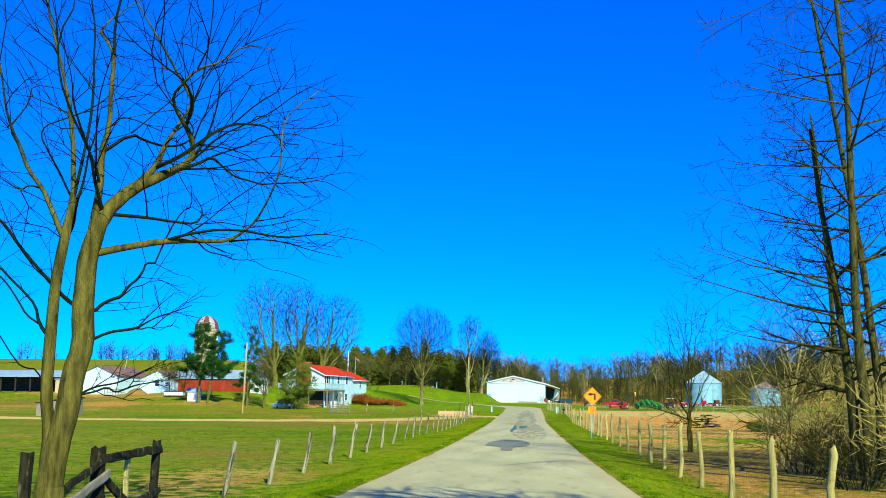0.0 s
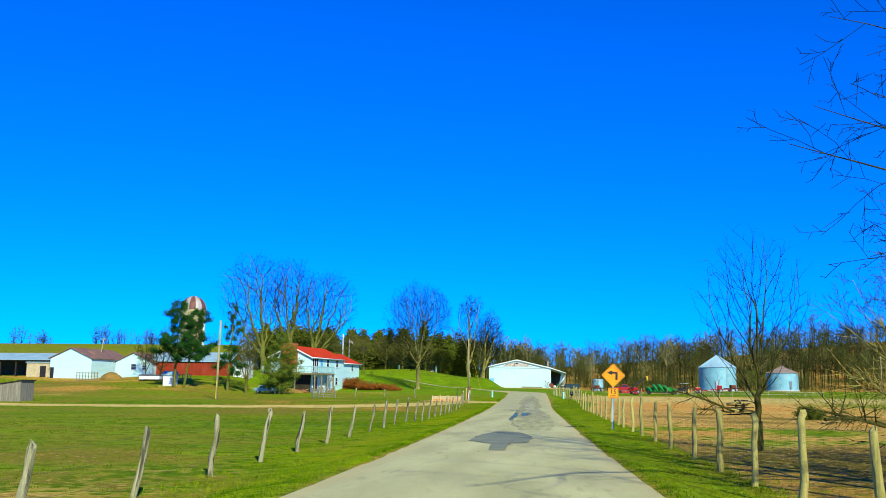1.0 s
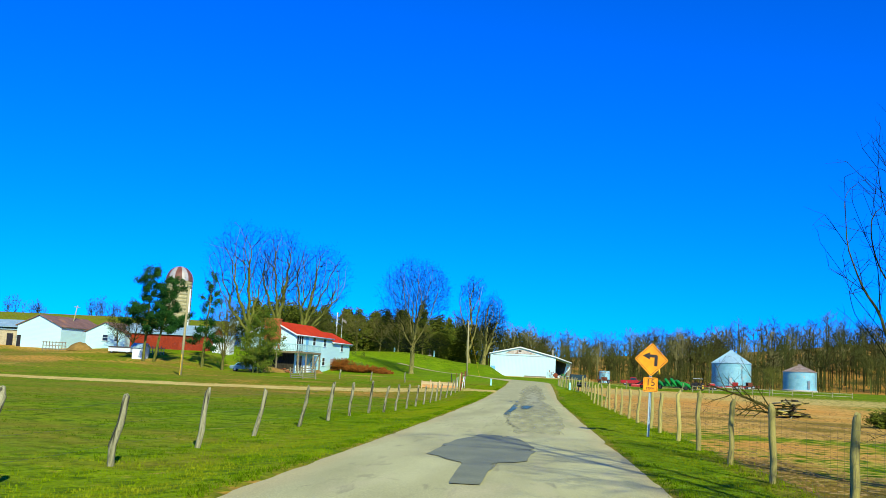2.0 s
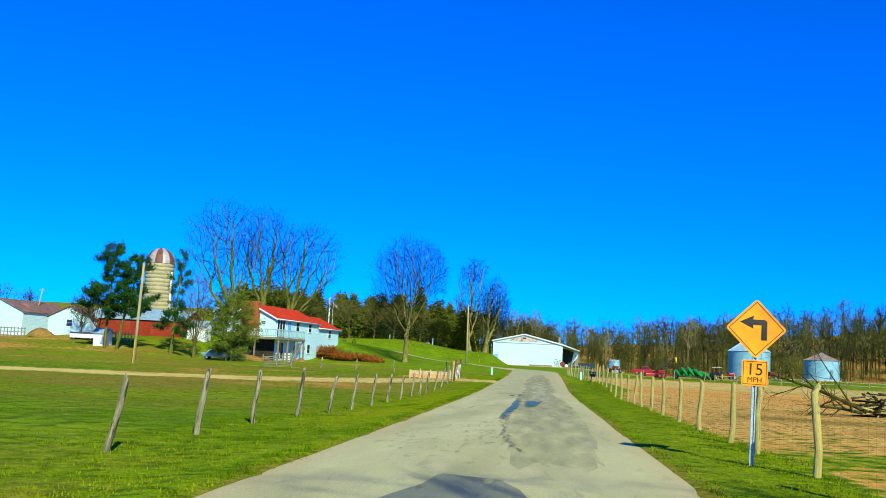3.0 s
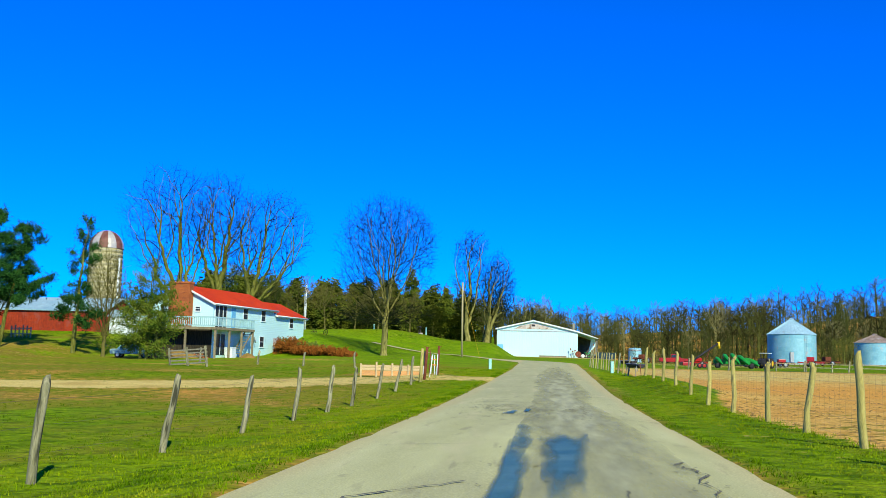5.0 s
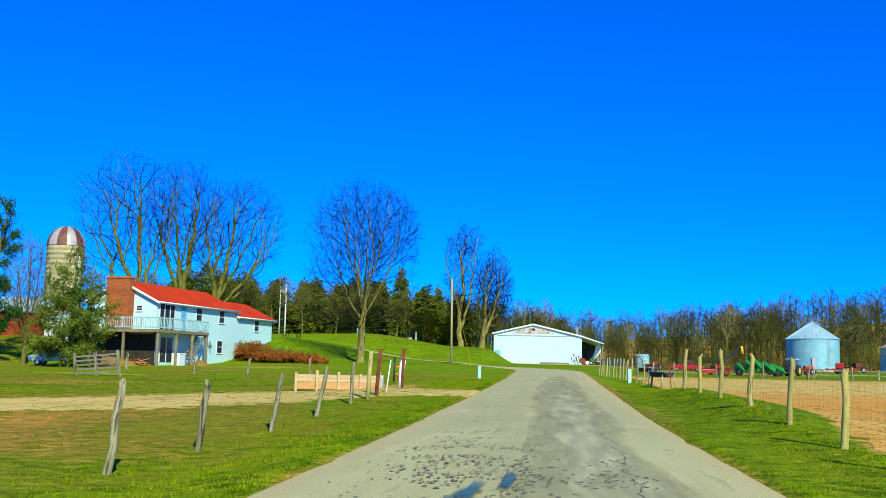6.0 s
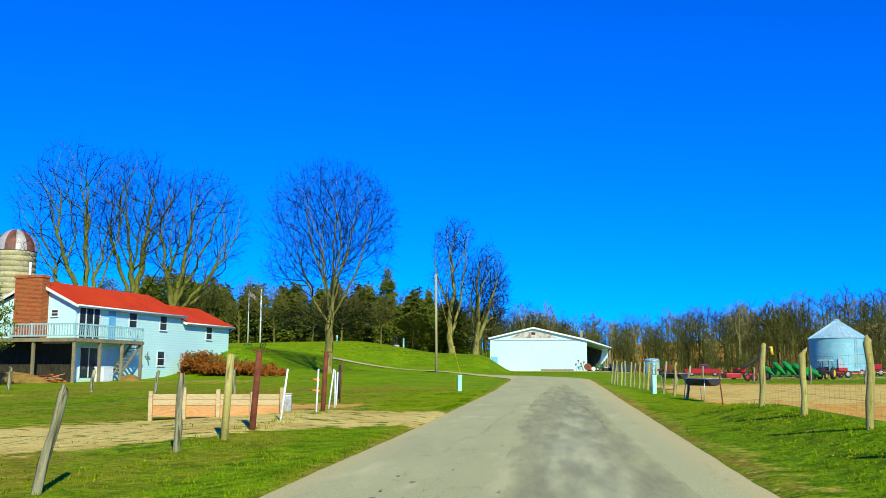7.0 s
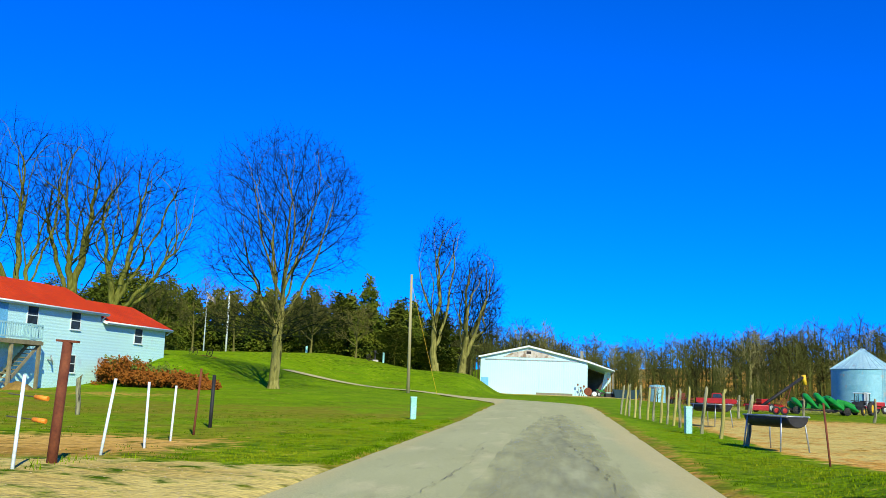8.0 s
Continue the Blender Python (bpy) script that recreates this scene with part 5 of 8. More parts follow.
def hand_pump(x, y):
    """An old black yard pump on its block."""
    t = thing("hand_pump", "old black cast-iron hand pump standing on the lawn", "pump", pose(x, y, ground_z(x, y), 0, 0, 30))
    b = B()
    box(b, -0.35, 0.35, -0.3, 0.3, -0.1, 0.18, 0.03)
    part("base", b, "concrete", t)
    b = B()
    lathe(b, [(0.2, 0.18), (0.12, 0.26), (0.11, 0.95), (0.17, 1.0), (0.17, 1.25), (0.06, 1.34), (0.0, 1.36)], 12)
    part("body", b, "black", t)
    b = B()
    rod(b, (0.1, 0, 1.05), (0.42, 0, 0.92), 0.06, 0.05, 8)
    part("spout", b, "black", t)
    b = B()
    rod(b, (0, 0, 1.3), (-0.5, 0.05, 1.2), 0.03, n=6)
    rod(b, (-0.5, 0.05, 1.2), (-0.62, 0.05, 0.6), 0.03, n=6)
    part("handle", b, "black", t)


def lawn_gate():
    g = thing("farm_gate", "weathered grey wooden gate panel standing on the grass", "gate", pose(-25.6, 131.6, ground_z(-25.6, 131.6), 6, -4, -20))
    for k in range(5):
        b = B()
        box(b, -1.7, 1.7, -0.02, 0.02, 0.14 + 0.24 * k, 0.23 + 0.24 * k)
        part("rail", b, "grey_board", g)
    for x in (-1.7, -0.1, 1.6):
        b = B()
        box(b, x - 0.05, x + 0.05, -0.1, 0.05, -0.2, 1.36)
        part("upright", b, "old_post", g)


lawn_gate()
yard_post(-20.9, 227.0, 1.3)
hand_pump(-21.7, 225.5)
yard_post(-27.5, 214.0, 0.8)


def raised_bed():
    """A low fence of new boards before a bed of soil, from the gate post to the drive."""
    g = thing("raised_bed", "low wall of new tan boards on short posts beside the drive", "raised bed", pose(-8.9, 118.3, ground_z(-8.9, 118.3), 0, 0, 10))
    for k in range(3):
        b = B()
        box(b, -1.75, 1.72, 0.0, 0.045, (0.0, 0.29, 0.44)[k], (0.28, 0.43, 0.58)[k], 0.006)
        part("board", b, "new_board" if k else "bed_board", g)
    for x in (-1.7, -0.85, 0.02, 0.9, 1.66):
        b = B()
        box(b, x - 0.05, x + 0.05, -0.1, -0.002, -0.15, 0.7 + 0.06 * math.sin(5 * x), 0.008)
        part("post", b, "new_board", g)


raised_bed()
t = thing("storage_tub", "small grey plastic tub standing by the board wall", "tub", pose(-7.35, 119.4, ground_z(-7.35, 119.4), 0, 0, 12))
b = B()
box(b, -0.11, 0.11, -0.11, 0.11, 0, 0.46, 0.025)
part("body", b, "grey_steel", t)
b = B()
box(b, -0.12, 0.12, -0.12, 0.12, 0.462, 0.49, 0.01)
part("lid", b, "grey_steel", t)


def feed_trough(m):
    g = thing("feed_trough", "long black feed trough on thin steel legs", "trough", m, "feed troughs")
    b = B()
    n, ln = 10, 2.1
    rows = []
    for x in (0, 0.06, ln - 0.06, ln):
        s = 0.9 if x in (0, ln) else 1.0
        rows.append([b.verts.new((x, 0.30 * s * math.cos(math.pi * k / n), 0.84 - 0.27 * s * math.sin(math.pi * k / n))) for k in range(n + 1)])
    for a, c in zip(rows, rows[1:]):
        for k in range(n):
            b.faces.new((a[k], a[k + 1], c[k + 1], c[k])).smooth = True
    b.faces.new(rows[0])
    b.faces.new(rows[-1][::-1])
    ob = part("trough", b, "black", g)
    sd = ob.modifiers.new("thickness", "SOLIDIFY")
    sd.thickness = 0.02
    for x in (0.25, ln - 0.25):
        for y in (-0.3, 0.3):
            b = B()
            rod(b, (x, y, 0.88), (x + (0.08 if x > 1 else -0.08), y * 1.3, 0.0), 0.02, n=8)
            part("leg", b, "grey_steel", g)
        b = B()
        rod(b, (x, -0.33, 0.85), (x, 0.33, 0.85), 0.018, n=8)
        part("brace", b, "grey_steel", g)
    for y in (-0.30, 0.30):
        b = B()
        rod(b, (0, y, 0.85), (ln, y, 0.85), 0.02, n=8)
        part("rim", b, "grey_steel", g)


feed_trough(pose(5.35, 134.2, ground_z(5.35, 134.2), 0, 0, -72))
feed_trough(pose(5.9, 147.6, ground_z(5.9, 147.6), 0, 0, -68))

# ---- farm buildings beyond the pasture ----
def gz(x, y):
    return ground_z(x, y) - 0.05


s = shed("barn", "white metal barn with a rusty brown roof", pose(-74.5, 170.0, gz(-77, 174) - 0.2, 0, 0, 84), 13.0, 7.8, 3.5, 1.7, "white_siding", "brown_roof")
b = B()
box(b, -0.03, -0.004, 7.05, 7.75, 0.0, 1.9)
part("door", b, "black", s, "dark doorway")
s = shed("cattle_shed", "long open-fronted cattle shed with a grey tin roof", pose(-106, 176.0, gz(-92, 176), 0, 0, -6), 22.0, 7.0, 3.0, 1.1, "dark_inside", "tin_roof", 0.5, True)
s = shed("lean_to_shed", "small tan shed leaning against the white barn", pose(-88.0, 173.6, gz(-86, 173), 0, 0, -4), 4.4, 4.0, 2.6, 0.6, "tan_board", "tin_roof", 0.2, False, True)
b = B()
box(b, 2.6, 3.7, -0.04, -0.004, 0, 2.0)
part("door", b, "black", s, "dark doorway")
s = shed("cottage", "small old white cottage with a grey roof", pose(-62.2, 166.0, gz(-65, 168), 0, 0, 90), 7.0, 6.2, 2.3, 1.5, "white_siding", "brown_roof")
window(s, 0.8, 0.9, pose(0.0, 3.1, 1.0, 0, 0, 90))
window(s, 0.6, 0.7, pose(0.0, 1.3, 1.0, 0, 0, 90))
s = shed("barn", "long low red barn with a pale tin roof", pose(-63.5, 168.0, gz(-57, 168) - 0.1, 0, 0, 0), 13.8, 8.0, 2.5, 1.5, "barn_red", "tin_roof")
for x in (2.5, 7.5):
    b = B()
    box(b, x, x + 1.6, -0.05, -0.004, 0.1, 1.9)
    part("door", b, "barn_red", s)
s = shed("garden_hut", "small white hut with a pale blue roof", pose(-54.0, 150.3, gz(-53, 150.5)), 1.6, 1.7, 1.65, 0.45, "white_paint", "tin_roof", 0.2)
s = shed("garden_hut", "small white shed beside the red barn", pose(-48.6, 167.0, gz(-48, 167)), 2.6, 2.4, 2.0, 0.6, "white_paint", "tin_roof", 0.2)
s = shed("field_shed", "small weathered grey plank shed by the drive", pose(-56.3, 109.6, gz(-54, 107), 0, 0, -90), 2.6, 4.3, 1.5, 0.65, "grey_board", "dark_wood", 0.15, False, True)
for k in range(17):
    b = B()
    box(b, 2.604, 2.63, 0.01 + k * 0.252, 0.24 + k * 0.252, 0.0, 1.48 + 0.65 * k / 17)
    part("plank", b, "grey_board", s)
t = thing("flat_wagon", "low white farm wagon with a dark cover", "wagon", pose(-59.0, 158.0, gz(-59, 158), 0, 0, 4))
b = B()
box(b, -1.6, 1.6, -0.8, 0.8, 0.25, 0.8, 0.03)
part("body", b, "white_paint", t)
b = B()
prism(b, [(-0.85, 0.802), (0.85, 0.802), (0.5, 1.0), (-0.5, 1.0)], "x", (-1.65, 1.65))
part("cover", b, "dark_inside", t, "dark tarpaulin cover")
s = shed("milk_house", "small white farm building beside the silo", pose(-65.6, 226.0, gz(-64, 226), 0, 0, 8), 4.2, 5.0, 4.6, 1.5, "white_steel", "tin_roof")


def mound(name, label, category, x, y, w, d, h, mat, seed):
    b = B()
    n, rings = 18, 6
    rows = []
    for j in range(rings + 1):
        t = j / rings
        rows.append([b.verts.new((w * (1 - t) * math.cos(6.283 * i / n) * (1 + 0.2 * noise.noise((i * 0.9, j * 0.7, seed))), d * (1 - t) * math.sin(6.283 * i / n), h * (1 - (1 - t) ** 2) * (1 + 0.25 * noise.noise((i * 0.6, j, seed + 5))) - 0.1)) for i in range(n)])
    for a, c in zip(rows, rows[1:]):
        for i in range(n):
            b.faces.new((a[i], a[(i + 1) % n], c[(i + 1) % n], c[i])).smooth = True
    return tagged(part(name, b, mat, None, at=pose(x, y, ground_z(x, y))), label, category)


mound("straw_heap", "loose heap of tan straw and soil by the barn", "heap", -67.4, 162.5, 2.1, 1.5, 1.2, "earth", 2.0)
mound("dirt_mound", "low reddish heap of soil under the deck", "heap", -36.5, 155.5, 3.0, 1.2, 0.8, "earth", 6.0)
mound("dirt_mound", "low reddish heap of soil beside the house", "heap", -30.6, 160.6, 0.9, 1.2, 0.55, "earth", 9.0)
for x, y, w in ((-31.9, 158.9, 0.75), (-32.15, 160.0, 0.6)):
    t = thing("storage_box", "white plastic storage chest under the deck", "storage box", pose(x, y, ground_z(x, y), 0, 0, -9))
    b = B()
    box(b, -w / 2, w / 2, -0.4, 0.4, 0, 0.95, 0.03)
    part("body", b, "white_paint", t)
    b = B()
    box(b, -w / 2 - 0.02, w / 2 + 0.02, -0.42, 0.42, 0.952, 1.05, 0.03)
    part("lid", b, "white_paint", t)
# tumbled bricks and a few boards at the foot of the deck
rng = random.Random(91)
t = thing("brick_heap", "tumbled heap of old red bricks and boards under the deck", "heap", pose(-34.5, 156.4, ground_z(-34.5, 156.4)))
for k in range(64):
    r, a = rng.random() ** 0.6, rng.uniform(0, 6.283)
    b = B()
    box(b, -0.11, 0.11, -0.055, 0.055, -0.035, 0.035, 0.006)
    part("brick", b, "brick", t, at=pose(1.25 * r * math.cos(a), 0.6 * r * math.sin(a), 0.04 + (1 - r) * 0.62 * rng.uniform(0.5, 1.0), rng.gauss(0, 18), rng.gauss(0, 18), rng.uniform(0, 180)))
for k in range(5):
    b = B()
    box(b, -0.9, 0.9, -0.07, 0.07, -0.015, 0.015)
    part("board", b, "new_board" if k % 2 else "rust", t, at=pose(rng.uniform(-0.5, 0.5), -0.5 + 0.1 * k, 0.12 + 0.09 * k, rng.gauss(0, 8), rng.gauss(0, 9), rng.gauss(0, 20)))
# pen of rails before the barns
t = thing("wooden_pen", "little pen of pale wooden pallets before the red barn", "fence", pose(-54.9, 158.2, gz(-54, 158)))
for k in range(6):
    b = B()
    box(b, k * 0.42, k * 0.42 + 0.11, 0, 0.08, -0.2, 1.25 + 0.12 * math.sin(2.3 * k))
    part("upright", b, "pole_wood", t)
for z in (0.4, 0.95):
    b = B()
    box(b, -0.05, 2.25, -0.04, -0.002, z, z + 0.1)
    part("rail", b, "pole_wood", t)
t = thing("wooden_pen", "grey wooden feed rack standing in the barnyard", "fence", pose(-73.6, 163.0, gz(-73, 163)))
for k in range(8):
    b = B()
    box(b, k * 0.5, k * 0.5 + 0.1, 0, 0.08, -0.2, 1.5)
    part("upright", b, "grey_board", t)
for z in (0.3, 0.8, 1.3):
    b = B()
    box(b, -0.05, 3.7, -0.04, -0.002, z, z + 0.12)
    part("rail", b, "grey_board", t)


# ---- vehicles and machinery ----
def wheel(parent, x, y, r, w, rim_mat="grey_steel", at=None):
    b = B()
    lathe(b, [(r * 0.6, -w / 2), (r * 0.93, -w / 2), (r, -w / 3), (r, w / 3), (r * 0.93, w / 2), (r * 0.6, w / 2)], 24)
    ty = part("wheel", b, "rubber", parent, at=pose(x, y, r, 90, 0, 0))
    b = B()
    lathe(b, [(0, -w * 0.3), (r * 0.3, -w * 0.32), (r * 0.6, -w * 0.42), (r * 0.6, w * 0.42), (r * 0.3, w * 0.32), (0, w * 0.3)], 20)
    part("rim", b, rim_mat, ty)
    return ty


def side_profile(parent, name, pts, half, mat, label="", tuck=0.0, taper=1.0):
    """A body pressed from a side outline of (x, z), rounded along its edges."""
    b = B()
    f0 = [b.verts.new((x, -half * (taper if z > 1.0 else 1), z)) for x, z in pts]
    f1 = [b.verts.new((x, half * (taper if z > 1.0 else 1), z)) for x, z in pts]
    k = len(pts)
    for i in range(k):
        b.faces.new((f0[i], f0[(i + 1) % k], f1[(i + 1) % k], f1[i]))
    b.faces.new(f0[::-1])
    b.faces.new(f1)
    bmesh.ops.bevel(b, geom=b.edges[:], offset=0.05, segments=2, affect="EDGES")
    return part(name, b, mat, parent, label)


def pickup(m):
    t = thing("pickup_truck", "red pickup truck parked in the farmyard", "truck", m)
    body = side_profile(t, "body", [(-2.6, 0.55), (-2.6, 1.12), (-0.6, 1.12), (-0.55, 1.1), (0.95, 1.1), (2.45, 1.02), (2.6, 0.9), (2.62, 0.5), (2.2, 0.42), (-2.3, 0.42)], 0.95, "paint_red")
    cab = side_profile(t, "cab", [(-0.62, 1.05), (-0.55, 1.75), (-0.3, 1.82), (0.55, 1.8), (1.1, 1.12), (1.1, 1.05)], 0.86, "paint_red", taper=0.92)
    for y in (-0.83, 0.81):
        b = B()
        prism(b, [(-0.48, 1.2), (-0.42, 1.68), (0.5, 1.68), (0.88, 1.2)], "y", (y - 0.02, y + 0.04))
        part("window", b, "glass", cab)
    b = B()
    beam(b, (0.62, 0, 1.74), (1.09, 0, 1.18), 1.45, 0.03)
    part("windscreen", b, "glass", cab)
    for x in (-1.65, 1.65):
        for y in (-0.82, 0.82):
            wheel(t, x, y, 0.39, 0.25)
    b = B()
    box(b, 2.55, 2.72, -0.95, 0.95, 0.45, 0.65, 0.03)
    part("bumper", b, "grey_steel", t)
    for y in (-0.7, 0.7):
        b = B()
        box(b, 2.58, 2.65, y - 0.14, y + 0.14, 0.74, 0.92, 0.02)
        part("headlight", b, "white_paint", t)
    b = B()
    box(b, -2.5, -0.7, -0.8, 0.8, 1.121, 1.135)
    part("bed_floor", b, "black", t)
    return t


M["tank_blue"] = material("tank_blue", (0.012, 0.035, 0.05), (0.02, 0.055, 0.07), 0.6, 0.5, fine=0.06)
M["old_teal"] = material("old_teal", (0.24, 0.44, 0.42), (0.36, 0.54, 0.50), 0.6, 0.5, fine=0.06, stain=(0.40, 0.42, 0.38), stain_size=0.5)


def old_car(m):
    t = thing("car", "old pale blue and white car parked under the evergreen", "car", m)
    side_profile(t, "body", [(-2.2, 0.4), (-2.25, 0.85), (-1.9, 0.95), (1.2, 0.95), (2.2, 0.85), (2.28, 0.4)], 0.85, "old_teal")
    cab = side_profile(t, "cab", [(-1.6, 0.9), (-1.1, 1.4), (0.4, 1.42), (1.1, 0.92)], 0.74, "aqua_box")
    for y in (-0.76, 0.72):
        b = B()
        prism(b, [(-1.3, 1.0), (-1.0, 1.34), (0.35, 1.35), (0.85, 1.0)], "y", (y, y + 0.04))
        part("window", b, "glass", cab)
    for x in (-1.4, 1.4):
        for y in (-0.74, 0.74):
            wheel(t, x, y, 0.32, 0.2)


for x in (-1.1, 1.1):
    for y in (-0.7, 0.7):
        wheel(bpy.data.objects["flat_wagon"], x, y, 0.28, 0.15)
old_car(pose(-38.3, 150.5, ground_z(-38.3, 150.5), 0, 0, 10) @ Matrix.Scale(0.85, 4))
pickup(pose(22.0, 239.0, ground_z(22, 239), 0, 0, -8))


def snout(parent, m, ln, r):
    """A long pointed divider, flat below and rounded above; its tip lies at the origin."""
    b = B()
    lathe(b, [(0, 0), (r * 0.35, ln * 0.12), (r * 0.72, ln * 0.38), (r, ln * 0.7), (r * 0.96, ln * 0.93), (r * 0.55, ln), (0, ln)], 16)
    for v in b.verts:
        v.co.x *= 0.8
        v.co.y *= 1.15 if v.co.y > 0 else 0.45
    return part("divider", b, "tractor_green", parent, at=m)


def header_unit(m):
    """A combine's corn head on its cart, seen from the front."""
    t = thing("combine_header", "green combine corn head with long rounded dividers on a cart", "farm machine", m)
    b = B()
    prism(b, [(-2.9, 0.55), (2.7, 0.5), (2.8, 0.95), (2.2, 1.2), (-2.5, 1.3), (-3.0, 1.1)], "y", (0.3, 1.0))
    bmesh.ops.bevel(b, geom=b.edges[:], offset=0.05, segments=2, affect="EDGES")
    part("body", b, "tractor_green", t)
    for k, (x, z, yaw, pitch, ln, r) in enumerate(((-2.5, 0.5, 20, 24, 2.4, 0.36), (-1.3, 0.6, 24, 30, 2.6, 0.38), (-0.2, 0.55, 26, 32, 2.7, 0.40), (1.0, 0.5, 28, 26, 2.8, 0.46), (2.3, 0.4, 30, 20, 2.6, 0.48))):
        snout(t, pose(x + 0.7, -1.7, z, 0, 0, yaw) @ pose(0, 0, 0, -90 + pitch, 0, 0), ln, r)
    b = B()
    prism(b, [(0.9, 0.55), (2.8, 0.5), (3.0, 0.95), (2.3, 1.3), (1.2, 1.55)], "y", (-0.5, 0.29))
    bmesh.ops.bevel(b, geom=b.edges[:], offset=0.12, segments=3, affect="EDGES")
    part("hood", b, "tractor_green", t)
    b = B()
    beam(b, (-0.4, -0.2, 1.2), (0.5, 0.6, 1.75), 0.5, 0.05, 0.01)
    part("shield", b, "tractor_green", t)
    for y in (-0.7, 0.8):
        b = B()
        beam(b, (-3.1, y, 0.42), (2.9, y, 0.42), 0.1, 0.14)
        part("cart_beam", b, "black", t)
    for x in (-2.4, 2.1):
        for y in (-0.9, 1.0):
            wheel(t, x, y, 0.36, 0.22, "black")
    for k, x in enumerate((-1.8, -0.6, 0.6)):
        b = B()
        rod(b, (x, -0.4, 0.6), (x + 0.1, -0.1, 1.7 + 0.15 * (k % 2)), 0.035)
        part("lever", b, "black", t)


header_unit(pose(25.6, 202.5, ground_z(25.6, 202.5), 0, 0, -6))


def auger(m):
    t = thing("grain_auger", "long dark grain auger with a yellow spout", "farm machine", m)
    b = B()
    rod(b, (0, 0, 0.5), (4.55, 0.9, 3.35), 0.13, n=12)
    part("tube", b, "black", t)
    b = B()
    rod(b, (4.45, 0.9, 3.45), (4.6, 0.9, 2.6), 0.19, 0.15, 12)
    part("spout", b, "paint_yellow", t, "yellow discharge spout")
    b = B()
    box(b, -0.9, 0.6, -0.7, 0.7, 0.3, 0.75, 0.05)
    part("hopper", b, "paint_red", t)
    for y in (-0.8, 0.8):
        wheel(t, 1.9, y, 0.35, 0.2, "paint_red")
        b = B()
        beam(b, (1.9, y, 0.35), (3.2, 0.6, 2.42), 0.05)
        part("strut", b, "rust", t)


auger(pose(17.6, 192.0, ground_z(17.6, 192), 0, 0, 12))


def implement(m, mat, seed, label):
    rng = random.Random(seed)
    t = thing("farm_implement", label, "farm machine", m)
    for y in (-0.7, 0.7):
        b = B()
        box(b, -1.9, 1.9, y - 0.06, y + 0.06, 0.55, 0.7)
        part("frame_bar", b, mat, t)
    for k in range(5):
        b = B()
        x = -1.7 + 0.85 * k
        box(b, x - 0.05, x + 0.05, -0.75, 0.75, 0.7, 0.8)
        part("cross_bar", b, mat, t)
        b = B()
        rod(b, (x, -0.5, 0.55), (x + 0.1, -0.75, 0.0), 0.04, 0.03)
        part("tine", b, "rust", t)
    b = B()
    box(b, -0.6, 0.5, -0.4, 0.4, 0.8, 1.0 + rng.uniform(0.2, 0.5), 0.06)
    part("hopper", b, mat, t)
    for y in (-1.0, 1.0):
        wheel(t, rng.uniform(-0.3, 0.3), y, 0.42, 0.2)


implement(pose(34.5, 214, ground_z(34.5, 214), 0, 0, 8), "paint_red", 1, "red tillage implement parked by the grain bin")
implement(pose(39.5, 217, ground_z(39.5, 217), 0, 0, -12), "paint_red", 2, "red tillage implement parked by the grain bin")
implement(pose(20.8, 205, ground_z(20.8, 205), 0, 0, 30), "paint_red", 3, "faded red hay implement in the yard")
implement(pose(29.5, 214, ground_z(29.5, 214), 0, 0, -30), "rust", 5, "rusty old implement in the yard")
implement(pose(43.0, 221, ground_z(43, 221), 0, 0, 25), "rust", 6, "rusty old implement in the yard")
implement(pose(14.0, 214, ground_z(14, 214), 0, 0, 60), "rust", 4, "rusty old implement in the yard")


def tractor(m, mat, label):
    t = thing("tractor", label, "tractor", m)
    side_profile(t, "hood", [(0.2, 0.8), (0.2, 1.5), (2.0, 1.4), (2.1, 0.8)], 0.35, mat)
    side_profile(t, "chassis", [(-1.0, 0.55), (-1.0, 0.95), (2.0, 0.85), (2.0, 0.55)], 0.25, "black")
    for y in (-0.85, 0.85):
        wheel(t, -0.6, y, 0.75, 0.4, "paint_yellow")
        wheel(t, 1.6, y * 0.85, 0.42, 0.24, "paint_yellow")
        b = B()
        box(b, -1.2, 0.0, y - 0.25, y + 0.2, 1.53, 1.6, 0.03)
        part("fender", b, mat, t)
    b = B()
    box(b, -0.85, -0.35, -0.25, 0.25, 1.1, 1.6, 0.05)
    part("seat", b, "black", t)
    for x in (-1.0, 0.15):
        for y in (-0.6, 0.6):
            b = B()
            box(b, x - 0.03, x + 0.03, y - 0.03, y + 0.03, 1.0, 2.35)
            part("roof_post", b, "black", t)
    b = B()
    box(b, -1.15, 0.3, -0.75, 0.75, 2.351, 2.45, 0.04)
    part("canopy", b, "white_paint", t, "white canopy")
    b = B()
    rod(b, (1.3, 0, 1.4), (1.3, 0, 2.1), 0.035)
    part("exhaust", b, "black", t)


tractor(pose(30.4, 206.5, ground_z(30.4, 206.5), 0, 0, 235) @ Matrix.Scale(0.9, 4), "black", "old dark tractor with a white canopy in the yard")


def round_tank(m, r, h, label):
    t = thing("water_tank", label, "tank", m)
    b = B()
    lathe(b, [(r, 0), (r, h * 0.86), (r * 0.9, h), (0, h * 1.04)], 28)
    part("shell", b, "galvanised", t)
    b = B()
    lathe(b, [(r + 0.03, h * 0.82), (r + 0.05, h * 0.86), (r + 0.03, h * 0.9)], 28)
    part("band", b, "grey_steel", t)


round_tank(pose(18.9, 281.0, ground_z(18.9, 281)), 1.45, 3.1, "short round galvanised tank beyond the yard")
# clutter at the garage's lean-to
def ground_pose(x, y, rx=0, ry=0, rz=0, up=0.0):
    return pose(x, y, ground_z(x, y) + up, rx, ry, rz)


